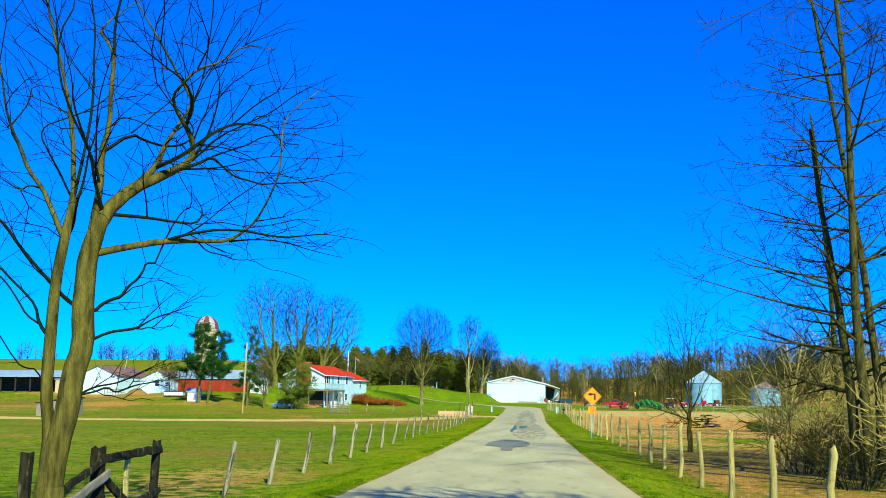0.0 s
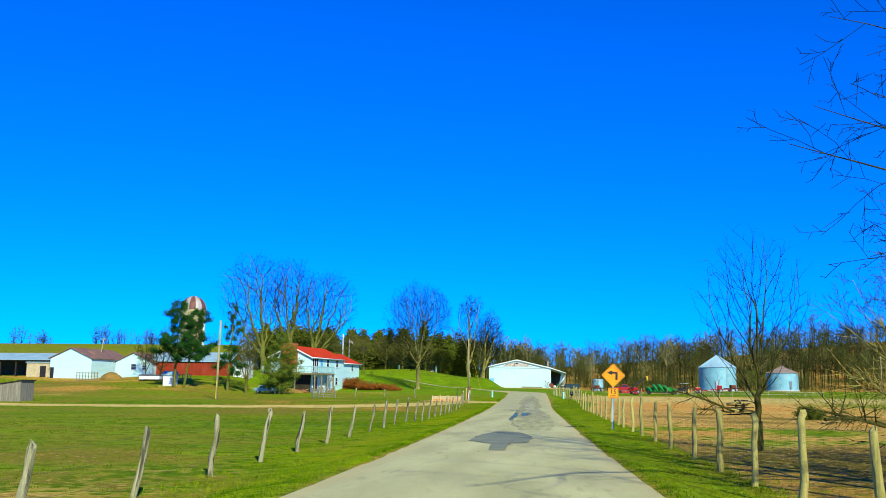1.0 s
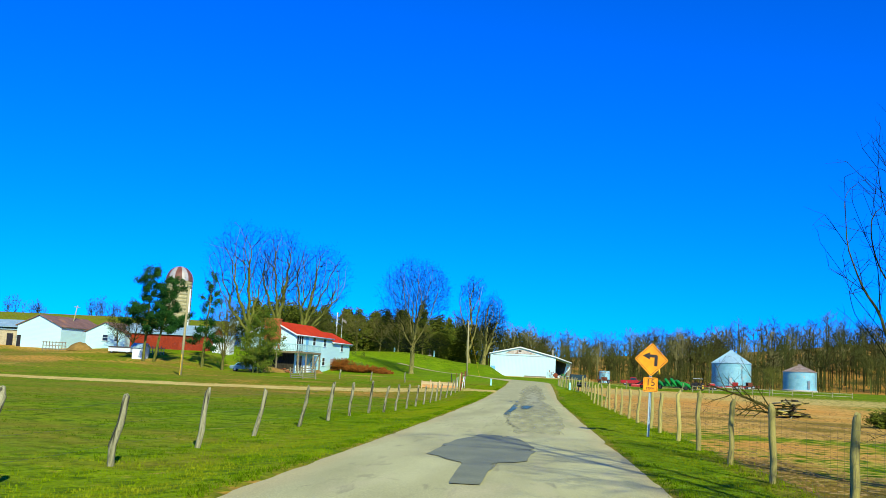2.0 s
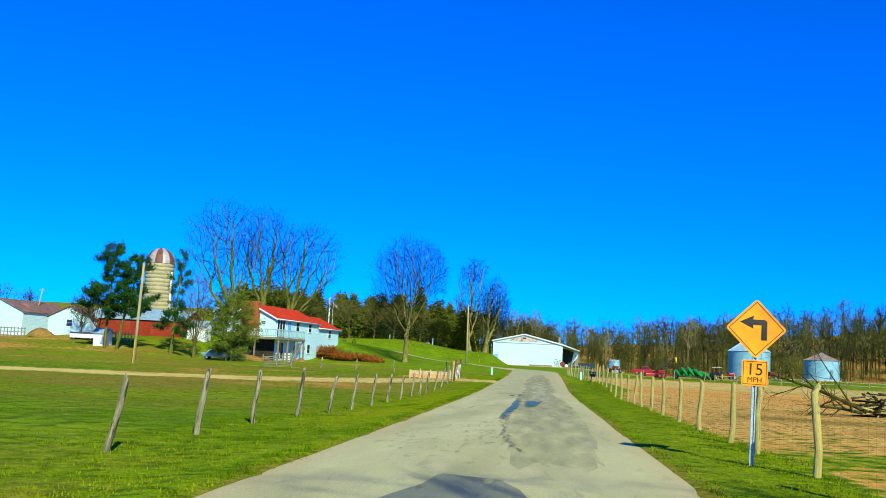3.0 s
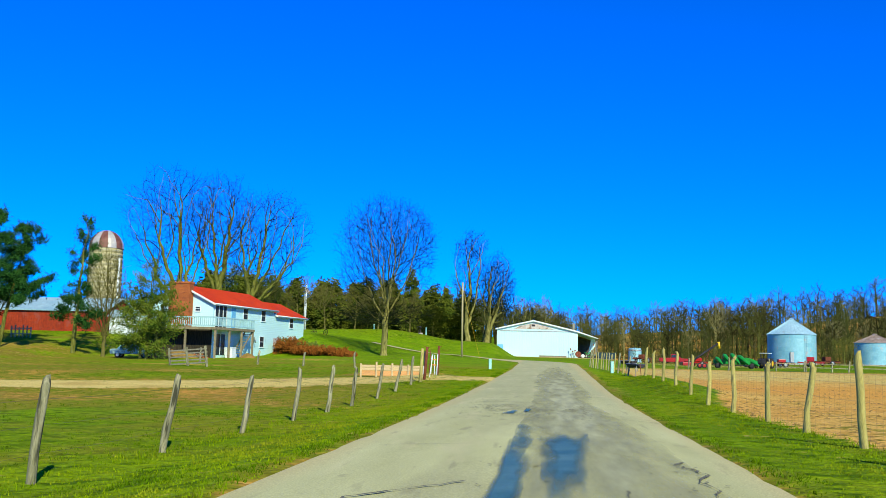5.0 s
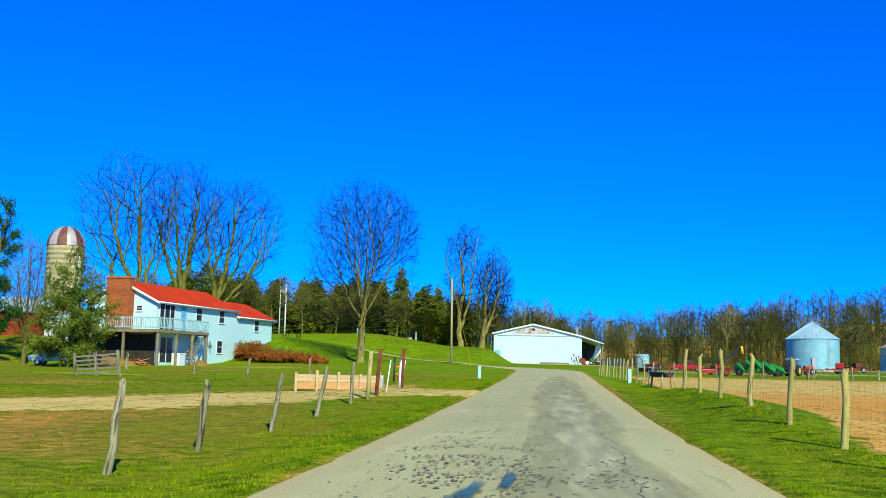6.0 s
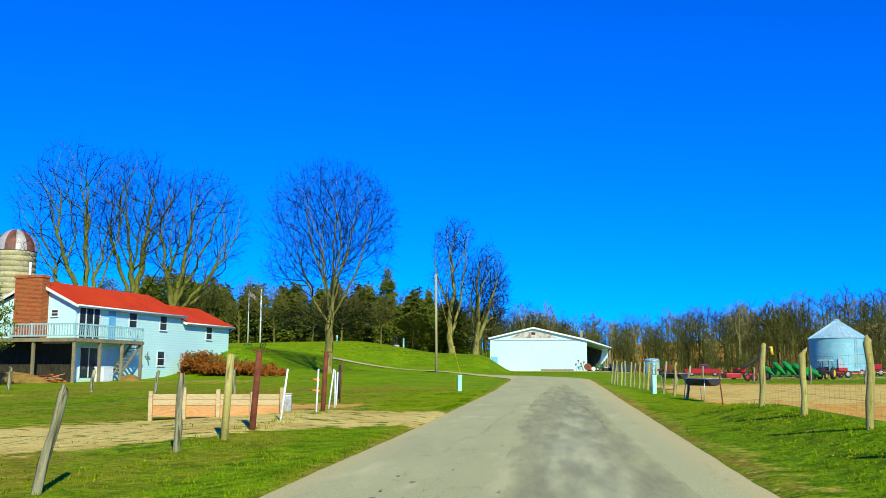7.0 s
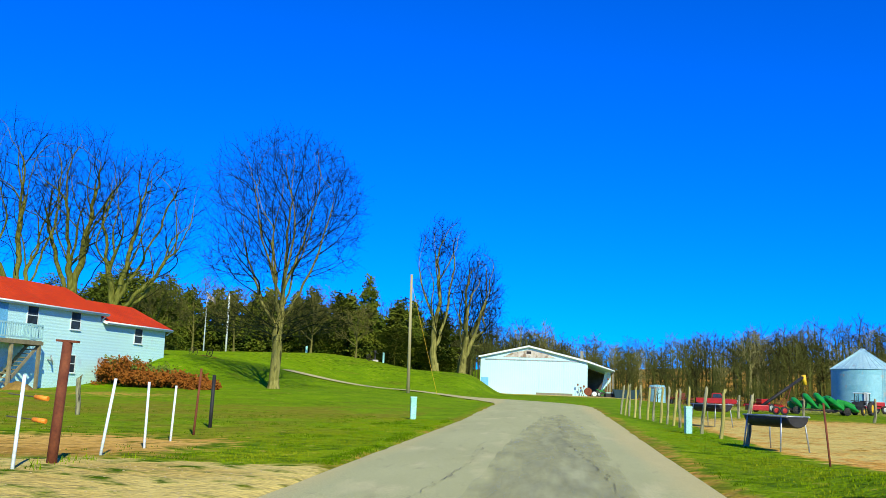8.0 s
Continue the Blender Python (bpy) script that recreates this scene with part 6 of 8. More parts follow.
t = thing("stock_tank", "long dark blue plastic stock tank beside the lean-to", "tank", ground_pose(9.9, 235.6, 0, 0, 6))
b = B()
rows = [[b.verts.new((sx * w, sy * d, z)) for sx, sy in ((-1, -1), (1, -1), (1, 1), (-1, 1))] for z, w, d in ((0.0, 1.45, 0.5), (1.15, 1.7, 0.62), (1.15, 1.62, 0.55), (0.12, 1.38, 0.44))]
for a, c in zip(rows, rows[1:]):
    for i in range(4):
        b.faces.new((a[i], a[(i + 1) % 4], c[(i + 1) % 4], c[i]))
b.faces.new(rows[0][::-1])
b.faces.new(rows[-1])
part("shell", b, "tank_blue", t)
for sx in (-1, 1):
    b = B()
    box(b, sx * 1.62 - 0.06, sx * 1.62 + 0.06, -0.66, 0.66, 1.152, 1.2, 0.015)
    part("rim", b, "tank_blue", t)
t = thing("disc_blade", "rusty round disc blade leaning at the lean-to", "scrap", ground_pose(5.0, 236.2, 0, 0, 0))
b = B()
lathe(b, [(0.06, 0.05), (0.3, 0.10), (0.55, 0.22), (0.55, 0.25), (0.3, 0.14), (0.06, 0.09)], 24)
part("blade", b, "rust", t, at=pose(0, 0, 0.53, 70, 0, 10))
t = thing("bucket", "white plastic bucket lying by the lean-to", "bucket", ground_pose(5.75, 235.8, 0, 0, 0, 0.3))
b = B()
lathe(b, [(0, -0.3), (0.24, -0.3), (0.3, 0.3), (0.27, 0.3), (0.21, -0.25), (0, -0.25)], 20)
part("shell", b, "white_paint", t, at=pose(0, 0, 0, 80, 0, 25))
t = thing("hay_rake", "green tubular rake frame heaped at the lean-to", "farm machine", ground_pose(6.7, 236.3, 0, 0, 20))
for k, (p, q) in enumerate((((-0.9, 0, 0.2), (0.7, 0.1, 1.15)), ((-0.5, 0.2, 0.95), (0.9, 0, 0.5)), ((0.6, 0, 0.1), (0.8, 0.2, 1.4)), ((-0.8, -0.2, 0.15), (0.9, -0.2, 0.3)))):
    b = B()
    rod(b, p, q, 0.06)
    part("frame_bar", b, "tractor_green" if k != 2 else "rust", t)
wheel(t, -0.4, -0.35, 0.3, 0.12)
wheel(t, 0.6, -0.35, 0.26, 0.12, "paint_red")
for k, (x, tilt, ln) in enumerate(((3.95, -9, 1.7), (4.2, 14, 1.5), (4.5, -20, 1.35), (7.4, 8, 2.6))):
    t = thing("tool_handle", "long weathered wooden handle leaning at the garage wall", "tool", ground_pose(x, 236.9, -12, tilt, 0), "leaning tools")
    b = B()
    rod(b, (0, 0, -0.05), (0, 0, ln), 0.035, 0.03)
    part("shaft", b, "deck_wood", t)
    b = B()
    box(b, -0.12, 0.12, -0.02, 0.02, ln - 0.28, ln, 0.01)
    part("head", b, "rust", t)
t = thing("storage_box", "low black crate on the ground by the lean-to", "crate", ground_pose(7.8, 235.9, 0, 0, 12))
b = B()
box(b, -0.55, 0.55, -0.35, 0.35, 0, 0.5, 0.04)
part("body", b, "black", t)
b = B()
box(b, -0.5, 0.5, -0.3, 0.3, 0.502, 0.66, 0.05)
part("lid", b, "old_teal", t)
b = B()
box(b, -1.2, 3.6, -0.35, 0.35, -0.1, 0.28, 0.06)
tagged(part("timber_stack", b, "grey_board", None, at=pose(-0.6, 236.4, ground_z(-0.6, 236.4))), "low stack of grey timber before the garage", "timber")
# wagon wheel garden ornaments
for x, y, tn in ((-30.6, 187.5, 20), (-20.2, 213.5, 60), (-28.8, 186.6, -30)):
    t = thing("wagon_wheel", "old wooden wagon wheel ornament on the lawn", "wagon wheel", pose(x, y, ground_z(x, y) + 0.03, 0, 0, tn) @ Matrix.Scale(0.62, 4))
    b = B()
    lathe(b, [(0.55, -0.04), (0.62, -0.04), (0.62, 0.04), (0.55, 0.04), (0.55, -0.04)], 20)
    rim = part("rim", b, "dark_wood", t, at=pose(0, 0, 0.6, 78, 0, 0))
    for k in range(8):
        b = B()
        a = 2 * math.pi * k / 8
        rod(b, (0, 0, 0), (0.57 * math.cos(a), 0.57 * math.sin(a), 0), 0.025, n=6)
        part("spoke", b, "dark_wood", rim)
mound("flower_bed", "low brown flower bed on the lawn", "flower bed", -29.6, 186.8, 1.6, 0.9, 0.25, "leaf_red", 12.0)
# board fence rails by the bins
t = thing("rail_fence", "low grey rail fence across the far lot", "fence", pose(24.0, 172.0, gz(24, 172), 0, 0, 6))
for k in range(9):
    b = B()
    box(b, k * 3.0 - 0.06, k * 3.0 + 0.06, -0.06, 0.06, -0.3, 1.05)
    part("post", b, "old_post", t)
for z in (0.45, 0.85):
    for k in range(8):
        b = B()
        box(b, k * 3.0, k * 3.0 + 2.98, -0.1, -0.062, z + 0.03 * math.sin(2.7 * k), z + 0.08 + 0.03 * math.sin(2.7 * k))
        part("rail", b, "old_post", t)
# heap of old timber at the paddock's edge
rng = random.Random(61)
t = thing("timber_heap", "tumbled heap of weathered grey logs and boards", "timber", pose(15.6, 84.8, ground_z(15.6, 84.8), 0, 0, 15) @ Matrix.Scale(0.85, 4))
for k in range(26):
    b = B()
    z = 0.08 + 1.25 * (k / 26) ** 1.2
    w = 1.7 - 0.9 * k / 26
    c, a = Vector((rng.uniform(-0.5, 0.5), rng.uniform(-0.5, 0.5), z)), rng.gauss(0.2, 1.0)
    d = Vector((math.cos(a), math.sin(a), rng.gauss(0, 0.16))) * w * rng.uniform(0.7, 1.1)
    if k % 3:
        rod(b, c - d, c + d, rng.uniform(0.04, 0.09), 0.04, 7)
    else:
        beam(b, c - d, c + d, 0.16, 0.05)
    part("log" if k % 3 else "plank", b, rng.choice(("bark_pale", "old_post", "bark_dark", "bark_dark", "dark_wood")), t)

# ---- trees ----
class Twigs:
    """Gathers tapering tubes and thin blades for one mesh."""
    def __init__(self):
        self.v, self.f = [], []

    def tube(self, pts, radii, n):
        base = len(self.v)
        prev = None
        for k, (p, r) in enumerate(zip(pts, radii)):
            d = (pts[min(k + 1, len(pts) - 1)] - pts[max(k - 1, 0)]).normalized()
            a = d.orthogonal().normalized() if prev is None else (prev - d * prev.dot(d)).normalized()
            prev = a
            c = d.cross(a)
            for i in range(n):
                t = 2 * math.pi * i / n
                self.v.append(tuple(p + (a * math.cos(t) + c * math.sin(t)) * r))
        for k in range(len(pts) - 1):
            for i in range(n):
                j = (i + 1) % n
                self.f.append((base + k * n + i, base + k * n + j, base + (k + 1) * n + j, base + (k + 1) * n + i))
        self.v.append(tuple(pts[-1]))
        e = len(self.v) - 1
        for i in range(n):
            self.f.append((base + (len(pts) - 1) * n + i, base + (len(pts) - 1) * n + (i + 1) % n, e))

    def blade(self, p, q, w, side):
        b = len(self.v)
        s = side * w
        self.v += [tuple(p - s), tuple(p + s), tuple(q)]
        self.f.append((b, b + 1, b + 2))

    def leaf(self, p, d, side, ln, w):
        b = len(self.v)
        m = p + d * (ln * 0.45)
        self.v += [tuple(p), tuple(m + side * w), tuple(p + d * ln), tuple(m - side * w)]
        self.f.append((b, b + 1, b + 2, b + 3))


def wander(rng):
    return Vector((rng.gauss(0, 1), rng.gauss(0, 1), rng.gauss(0, 1)))


def limb(store, rng, p, d, length, r, level, cfg, sides=(10, 7, 5, 4, 3, 3)):
    """One branch and, from it, its smaller ones. store: a Twigs for each level."""
    n = max(3, min(20 if level == 0 else 14, int(length / cfg["seg"][level])))
    pts, rad = [p.copy()], [r]
    tip = cfg["tip"][level]
    rim = rng.uniform(0.72, 1.12)
    for k in range(n):
        d = (d + wander(rng) * cfg["wig"][level] + Vector((0, 0, cfg["up"][level]))).normalized()
        p = p + d * (length / n)
        if cfg["env"] and k > 0 and level > 0:
            cz, rz, rx = cfg["env"]
            if (p.x * p.x + p.y * p.y) / rx ** 2 + ((p.z - cz) / rz) ** 2 > rim:
                break
        pts.append(p.copy())
        rad.append(max(cfg["least"], r * (1 - (1 - tip) * ((k + 1) / n) ** 0.9)))
    n = len(pts) - 1
    store[level].tube(pts, rad, sides[level])
    if level >= cfg["levels"]:
        return pts
    kids = cfg["kids"][level]
    kids = max(1, int(kids * rng.uniform(0.8, 1.2)))
    first = cfg["first"][level]
    spin = rng.uniform(0, 6.28)
    for k in range(kids):
        t = first + (1 - first) * (k + rng.uniform(0.1, 0.9)) / kids
        i = min(n - 1, int(t * n))
        fr = t * n - i
        q = pts[i].lerp(pts[i + 1], min(1, fr))
        ax = (pts[i + 1] - pts[i]).normalized()
        spin += 2.4 + rng.uniform(-0.5, 0.5)
        o = ax.orthogonal().normalized()
        side = (o * math.cos(spin) + ax.cross(o) * math.sin(spin)).normalized()
        ang = radians(rng.gauss(cfg["ang"][level], 7))
        nd = (ax * math.cos(ang) + side * math.sin(ang)).normalized()
        ln = length * cfg["ratio"][level] * (1.15 - cfg["short"][level] * t) * rng.uniform(0.75, 1.2)
        rr = max(cfg["least"], rad[i] * rng.uniform(0.45, 0.68) * cfg["thin"])
        limb(store, rng, q, nd, ln, rr, level + 1, cfg, sides)
    return pts


TREE = dict(levels=4, seg=(0.55, 0.6, 0.45, 0.4, 0.3), wig=(0.03, 0.07, 0.10, 0.12, 0.14), up=(0.02, 0.05, 0.03, 0.02, 0.02), tip=(0.35, 0.2, 0.2, 0.3, 0.4),
            kids=(9, 7, 6, 5), first=(0.28, 0.2, 0.15, 0.12), ang=(42, 40, 42, 45), ratio=(0.62, 0.52, 0.5, 0.5), short=(0.55, 0.5, 0.5, 0.4), least=0.006, thin=1.0, env=None)


def bare_tree(label, x, y, h, r, seed, cfg=None, mat="bark", stems=((0, 0, 1.0),), twig_mat=None, group="", sink=0.15, extra=()):
    """A leafless tree: a trunk (or several stems), limbs and twigs."""
    c = dict(TREE, **(cfg or {}))
    rng = random.Random(seed)
    store = [Twigs() for _ in range(6)]
    spine = []
    for k, (lx, ly, s) in enumerate(stems):
        d = Vector((lx, ly, 1)).normalized()
        spine += limb(store, random.Random(seed + 13 * k), Vector((0.12 * k * (1 if lx >= 0 else -1), 0.1 * k, -sink)), d, h * s, r * (0.75 + 0.25 * s), 0, c)
    for z, d, ln, er in extra:
        at = Vector(z) if isinstance(z, tuple) else Vector((0, 0, z))
        i = min(range(len(spine)), key=lambda n: (spine[n] - at).length + (abs(spine[n].z - at.z) > 1.2))
        limb(store, rng, spine[i], Vector(d).normalized(), ln, er, 1, c)
    # root flare
    store[0].tube([Vector((0, 0, -sink)), Vector((0, 0, 0.12)), Vector((0, 0, 0.5))], [r * 1.6, r * 1.25, r * 0.98], 10)
    t = thing("tree", label, "tree", pose(x, y, ground_z(x, y)), group)
    raw_mesh("trunk", store[0].v, store[0].f, mat, t, True)
    raw_mesh("limb", store[1].v, store[1].f, mat, t, True)
    v, f = [], []
    for s in store[2:]:
        o = len(v)
        v += s.v
        f += [tuple(i + o for i in q) for q in s.f]
    raw_mesh("crown", v, f, twig_mat or mat, t)
    return t


# ---- trees grown into the shape of their crown ----
def arc(p, q, lift=0.0, out=0.0):
    """A bowed limb from p to q; lift raises its middle, out carries it away from the trunk."""
    p, q = Vector(p), Vector(q)
    m = p.lerp(q, 0.5) + Vector(((q.x - p.x) * out, (q.y - p.y) * out, lift))
    return [p * (1 - t) ** 2 + m * (2 * t * (1 - t)) + q * t * t for t in [i / 8 for i in range(9)]]


def skeleton(rs, stems, lobes, n, gap, bend=0.35, turn=0.6, clear=2.0, step=0.45, crook=0.06):
    """Joins stems and points scattered through the crown's lobes into one branching path, each point by the shortest way back to the root.
    lobes: centre and radii of an ellipsoid, and its share of the points."""
    pos, par = [], []
    for pts in stems:
        line = resample([Vector(p) for p in pts], step)
        prev = -1
        if pos:
            prev = min(range(len(pos)), key=lambda i: (Vector(pos[i]) - line[0]).length)
            line = line[1:]
        sway = rs.uniform(0, 6.28, 4)
        for k, p in enumerate(line):
            w = crook * min(1.0, max(0.0, p.z) / 2) * min(1.0, k * 0.3)
            pos.append(np.array(p) + rs.normal(0, 0.03, 3) * min(1.0, max(0.0, p.z)) + w * np.array((math.sin(0.85 * k + sway[0]) + 0.5 * math.sin(1.9 * k + sway[1]), math.sin(0.8 * k + sway[2]), 0.4 * math.sin(1.1 * k + sway[3]))))
            par.append(prev)
            prev = len(pos) - 1
    first = len(pos)
    share = sum(l[6] for l in lobes)
    pts = []
    for cx, cy, cz, rx, ry, rz, w in lobes:
        d = rs.normal(size=(int(n * w / share), 3))
        d /= np.linalg.norm(d, axis=1)[:, None]
        r = rs.random_sample(len(d))[:, None] ** 0.36
        r *= 1 + 0.10 * np.sin(5 * d[:, :1] + 3 * d[:, 2:] + cx) * np.cos(4 * d[:, 1:2] + cz)
        pts.append(d * r * (rx, ry, rz) + (cx, cy, cz))
    pts = np.concatenate(pts)
    keep = np.ones(len(pts), bool)
    for i in range(len(pts)):
        if keep[i]:
            near = np.abs(pts[i + 1:] - pts[i]).max(axis=1) < gap
            keep[i + 1:][near] = False
    pts = pts[keep]
    m = len(pts)
    cost, near, free = np.full(m, 1e9), np.zeros(m, int), np.ones(m, bool)
    way, run = [], []

    def offer(j):
        v = pts - pos[j]
        d = np.sqrt((v * v).sum(axis=1)) + 1e-6
        c = d * (1 + turn * (1 - v @ way[j] / d)) + bend * run[j]
        ok = c < cost
        cost[ok], near[ok] = c[ok], j

    for j in range(first):
        v = pos[j] - pos[par[j]] if par[j] >= 0 else np.array((0, 0, 1.0))
        ln = np.linalg.norm(v) + 1e-6
        way.append(v / ln)
        run.append(run[par[j]] + ln if par[j] >= 0 else 0.0)
        if pos[j][2] > clear:
            offer(j)
    for _ in range(m):
        i = int(np.where(free, cost, 1e9).argmin())
        free[i] = False
        p, q = near[i], pts[i]
        v = q - pos[p]
        ln = np.linalg.norm(v) + 1e-6
        cuts = max(1, int(ln / 0.9))
        for c in range(cuts):
            pos.append(pos[p] + v / cuts + (rs.normal(0, 0.05 * ln / cuts, 3) if c < cuts - 1 else 0) if c == 0 else pos[-1] + v / cuts)
            par.append(p if c == 0 else len(pos) - 2)
            way.append(v / ln)
            run.append(run[par[-1]] + ln / cuts)
        offer(len(pos) - 1)
    kids = [[] for _ in pos]
    for j, p in enumerate(par):
        if p >= 0:
            kids[p].append(j)
    size = np.ones(len(pos))
    for j in range(len(pos) - 1, 0, -1):
        size[par[j]] += size[j]
    for _ in range(2):
        for j in range(first, len(pos)):
            if kids[j]:
                h = max(kids[j], key=lambda i: size[i])
                pos[j] = 0.5 * pos[j] + 0.25 * (pos[par[j]] + pos[h])
    return pos, par, kids, way, first


def girths(par, count, r0, tip):
    """Radii by which each branch carries the girth of those that leave it."""
    lo, hi = 1.5, 4.5
    for _ in range(22):
        e = (lo + hi) / 2
        a = np.zeros(count)
        for j in range(count - 1, -1, -1):
            a[j] = max(a[j], tip ** e)
            if par[j] >= 0:
                a[par[j]] += a[j]
        lo, hi = (e, hi) if a[0] ** (1 / e) > r0 else (lo, e)
    return a ** (1 / e)


def grown_tree(label, x, y, stems, lobes, n, seed, r0, tip=0.012, gap=0.4, bend=0.35, turn=0.6, clear=2.0, twigs=2, twig_len=0.7, twig_r=0.006, mat="bark", twig_mat="twig_dark", group="", limb_r=0.045, crook=0.06):
    rs = np.random.RandomState(seed)
    rng = random.Random(seed)
    pos, par, kids, way, first = skeleton(rs, stems, lobes, n, gap, bend, turn, clear, crook=crook)
    rad = girths(par, len(pos), r0, tip)
    pos = [Vector(p) for p in pos]
    trunk, limbs, crown = Twigs(), Twigs(), Twigs()
    stack = [(-1, 0)]
    while stack:
        p, j = stack.pop()
        pts, rr = ([], []) if p < 0 else ([pos[p]], [min(rad[p] * 0.95, rad[j] * 1.2)])
        root = p < 0
        while True:
            pts.append(pos[j])
            rr.append(rad[j])
            if not kids[j]:
                break
            h = max(kids[j], key=lambda i: rad[i])
            stack += [(j, i) for i in kids[j] if i != h]
            j = h
        if len(pts) < 2:
            continue
        if rr[0] > 2.5 * tip:
            cut, cr = [pts[0]], [rr[0]]
            for a, b, u, w in zip(pts, pts[1:], rr, rr[1:]):
                cut += [a.lerp(b, 0.25), a.lerp(b, 0.75)]
                cr += [u * 0.75 + w * 0.25, u * 0.25 + w * 0.75]
            pts, rr = cut + [pts[-1]], cr + [rr[-1]]
        sides = 12 if rr[0] > 0.15 else 7 if rr[0] > 0.05 else 5 if rr[0] > 0.025 else 3
        (trunk if root else limbs if rr[0] > limb_r else crown).tube(pts, rr, sides)
    for j in range(first, len(pos)):
        if rad[j] < tip * 2.4:
            for _ in range(twigs):
                d = (Vector(way[j]) * 0.8 + wander(rng) * 0.55 + Vector((0, 0, 0.12))).normalized()
                ln = twig_len * rng.uniform(0.4, 1.25)
                m = pos[j] + d * ln * 0.5
                crown.tube([pos[j], m, m + (d + wander(rng) * 0.25) * ln * 0.5], [twig_r * 1.2, twig_r, twig_r * 0.5], 3)
    trunk.tube([Vector((0, 0, -0.3)), Vector((0, 0, 0.05)), Vector((0.01, 0, 0.3)), Vector((0.02, 0, 0.9))], [r0 * 1.5, r0 * 1.3, r0 * 1.1, r0 * 0.9], 12)
    t = thing("tree", label, "tree", pose(x, y, ground_z(x, y)), group)
    raw_mesh("trunk", trunk.v, trunk.f, mat, t, True)
    if limbs.v:
        raw_mesh("limb", limbs.v, limbs.f, mat, t, True)
    raw_mesh("crown", crown.v, crown.f, twig_mat, t)
    return t


# the roadside maple: two stems from one root, limbs that sweep out over the road
MAPLE = [[(0, 0, -0.3), (-0.03, -0, 0.7), (-0.16, 0, 2.23), (-0.19, 0, 3.06), (-0.11, 0, 3.88), (0.05, 0.03, 5.2), (0.14, 0.09, 5.9), (0.16, 0.11, 7.02), (0.08, 0.05, 9.05)],
         [(-0.03, -0, 0.7), (0.09, 0.06, 1.46), (0.15, 0.09, 2.01), (0.22, 0.14, 3.02), (0.29, 0.19, 4.39), (0.32, 0.2, 5.41), (0.38, 0.25, 6.46), (0.45, 0.29, 8.22), (0.52, 0.34, 10.12)],
         [(0.29, 0.19, 4.39), (0.46, 0.3, 5), (0.79, 0.52, 5.5), (1.51, 0.98, 6.08), (2.32, 1.51, 6.87), (3.63, 2.36, 8.03)]]
MAPLE += [arc(p, q, l, o) for p, q, l, o in (
    ((0.84, 0.55, 5.54), (2.15, 1.4, 8.73), -0.17, 0), ((1.18, 0.77, 5.81), (2.94, 1.91, 6.84), 0, 0), ((0.4, 0.26, 6.01), (2.73, 1.77, 9.11), -0.17, 0), ((1.77, 1.15, 6.11), (3.28, 2.13, 5.7), -0.28, 0),
    ((1.42, 0.93, 6.05), (2.19, 1.42, 8.59), 0, 0), ((0.38, 0.25, 4.46), (3.77, 2.45, 4.66), 0.5, 0), ((1.59, 1.04, 4.7), (3.28, 2.13, 4.2), 0.06, 0), ((0.61, 0.4, 5.05), (3.39, 2.21, 5.28), -0.22, 0),
    ((0.32, 0.2, 4.39), (0.89, 0.58, 6.64), -0.11, 0), ((0.23, 0.15, 3.16), (1.59, 1.04, 3.74), -0.34, 0), ((0.88, 0.57, 3.25), (1.48, 0.96, 3.34), 0, 0), ((0.26, 0.17, 3.36), (1.2, 0.78, 4.03), 0.22, 0),
    ((0.73, 0.47, 3.84), (1.12, 0.73, 4.4), 0, 0), ((0.17, 0.11, 2.24), (1.51, 0.98, 2.95), -0.13, 0), ((0.17, 0.11, 2.24), (1.18, 0.77, 2.18), 0.09, 0), ((0.17, 0.11, 2.29), (1.3, 0.85, 2.52), -0.11, 0),
    ((-0.2, 0, 3.11), (-1.58, 0, 4.62), -0.06, 0), ((-0.17, 0, 3.33), (-1.86, 0, 4.59), 0.39, 0), ((-0.07, 0, 4.75), (-1.73, 0, 7.3), 0, 0), ((0.25, 0.16, 3.36), (-1.89, 0, 5.66), 0, 0),
    ((-0.2, 0, 2.56), (-1.55, 0, 2.77), 0.11, 0), ((-0, 0, 4.53), (-0.66, 2.2, 7.48), 0, 0.1), ((0.34, 0.22, 5.18), (0.66, -2.2, 7.59), 0, 0.1))]
grown_tree("large bare maple with two forking stems beside the road", -6.97, 13.8, MAPLE, ((0.7, 0.2, 7.6, 2.7, 2.4, 2.6, 0.5), (2.4, 1.5, 6.3, 1.8, 1.4, 1.6, 0.34), (2.6, 1.6, 4.9, 1.7, 1.0, 0.45, 0.12), (1.2, 0.75, 3.75, 0.8, 0.6, 0.5, 0.08), (1.1, 0.7, 2.6, 0.9, 0.6, 0.35, 0.07), (-1.2, 0, 5.2, 1.6, 1.5, 1.8, 0.16)),
           1300, 23, 0.21, 0.0058, 0.2, 0.08, 1.7, 1.4, 2, 0.4, 0.0035, "bark_olive", limb_r=0.044, crook=0.022)
TALL = dict(kids=(20, 6, 4, 3), first=(0.18, 0.12, 0.1, 0.1), ang=(72, 45, 45, 45), ratio=(0.25, 0.45, 0.45, 0.45), short=(0.6, 0.5, 0.5, 0.4), up=(0.01, 0.02, 0.0, 0.0, 0.0), wig=(0.022, 0.05, 0.1, 0.12, 0.14), tip=(0.3, 0.15, 0.2, 0.3, 0.4), thin=0.8, least=0.005)
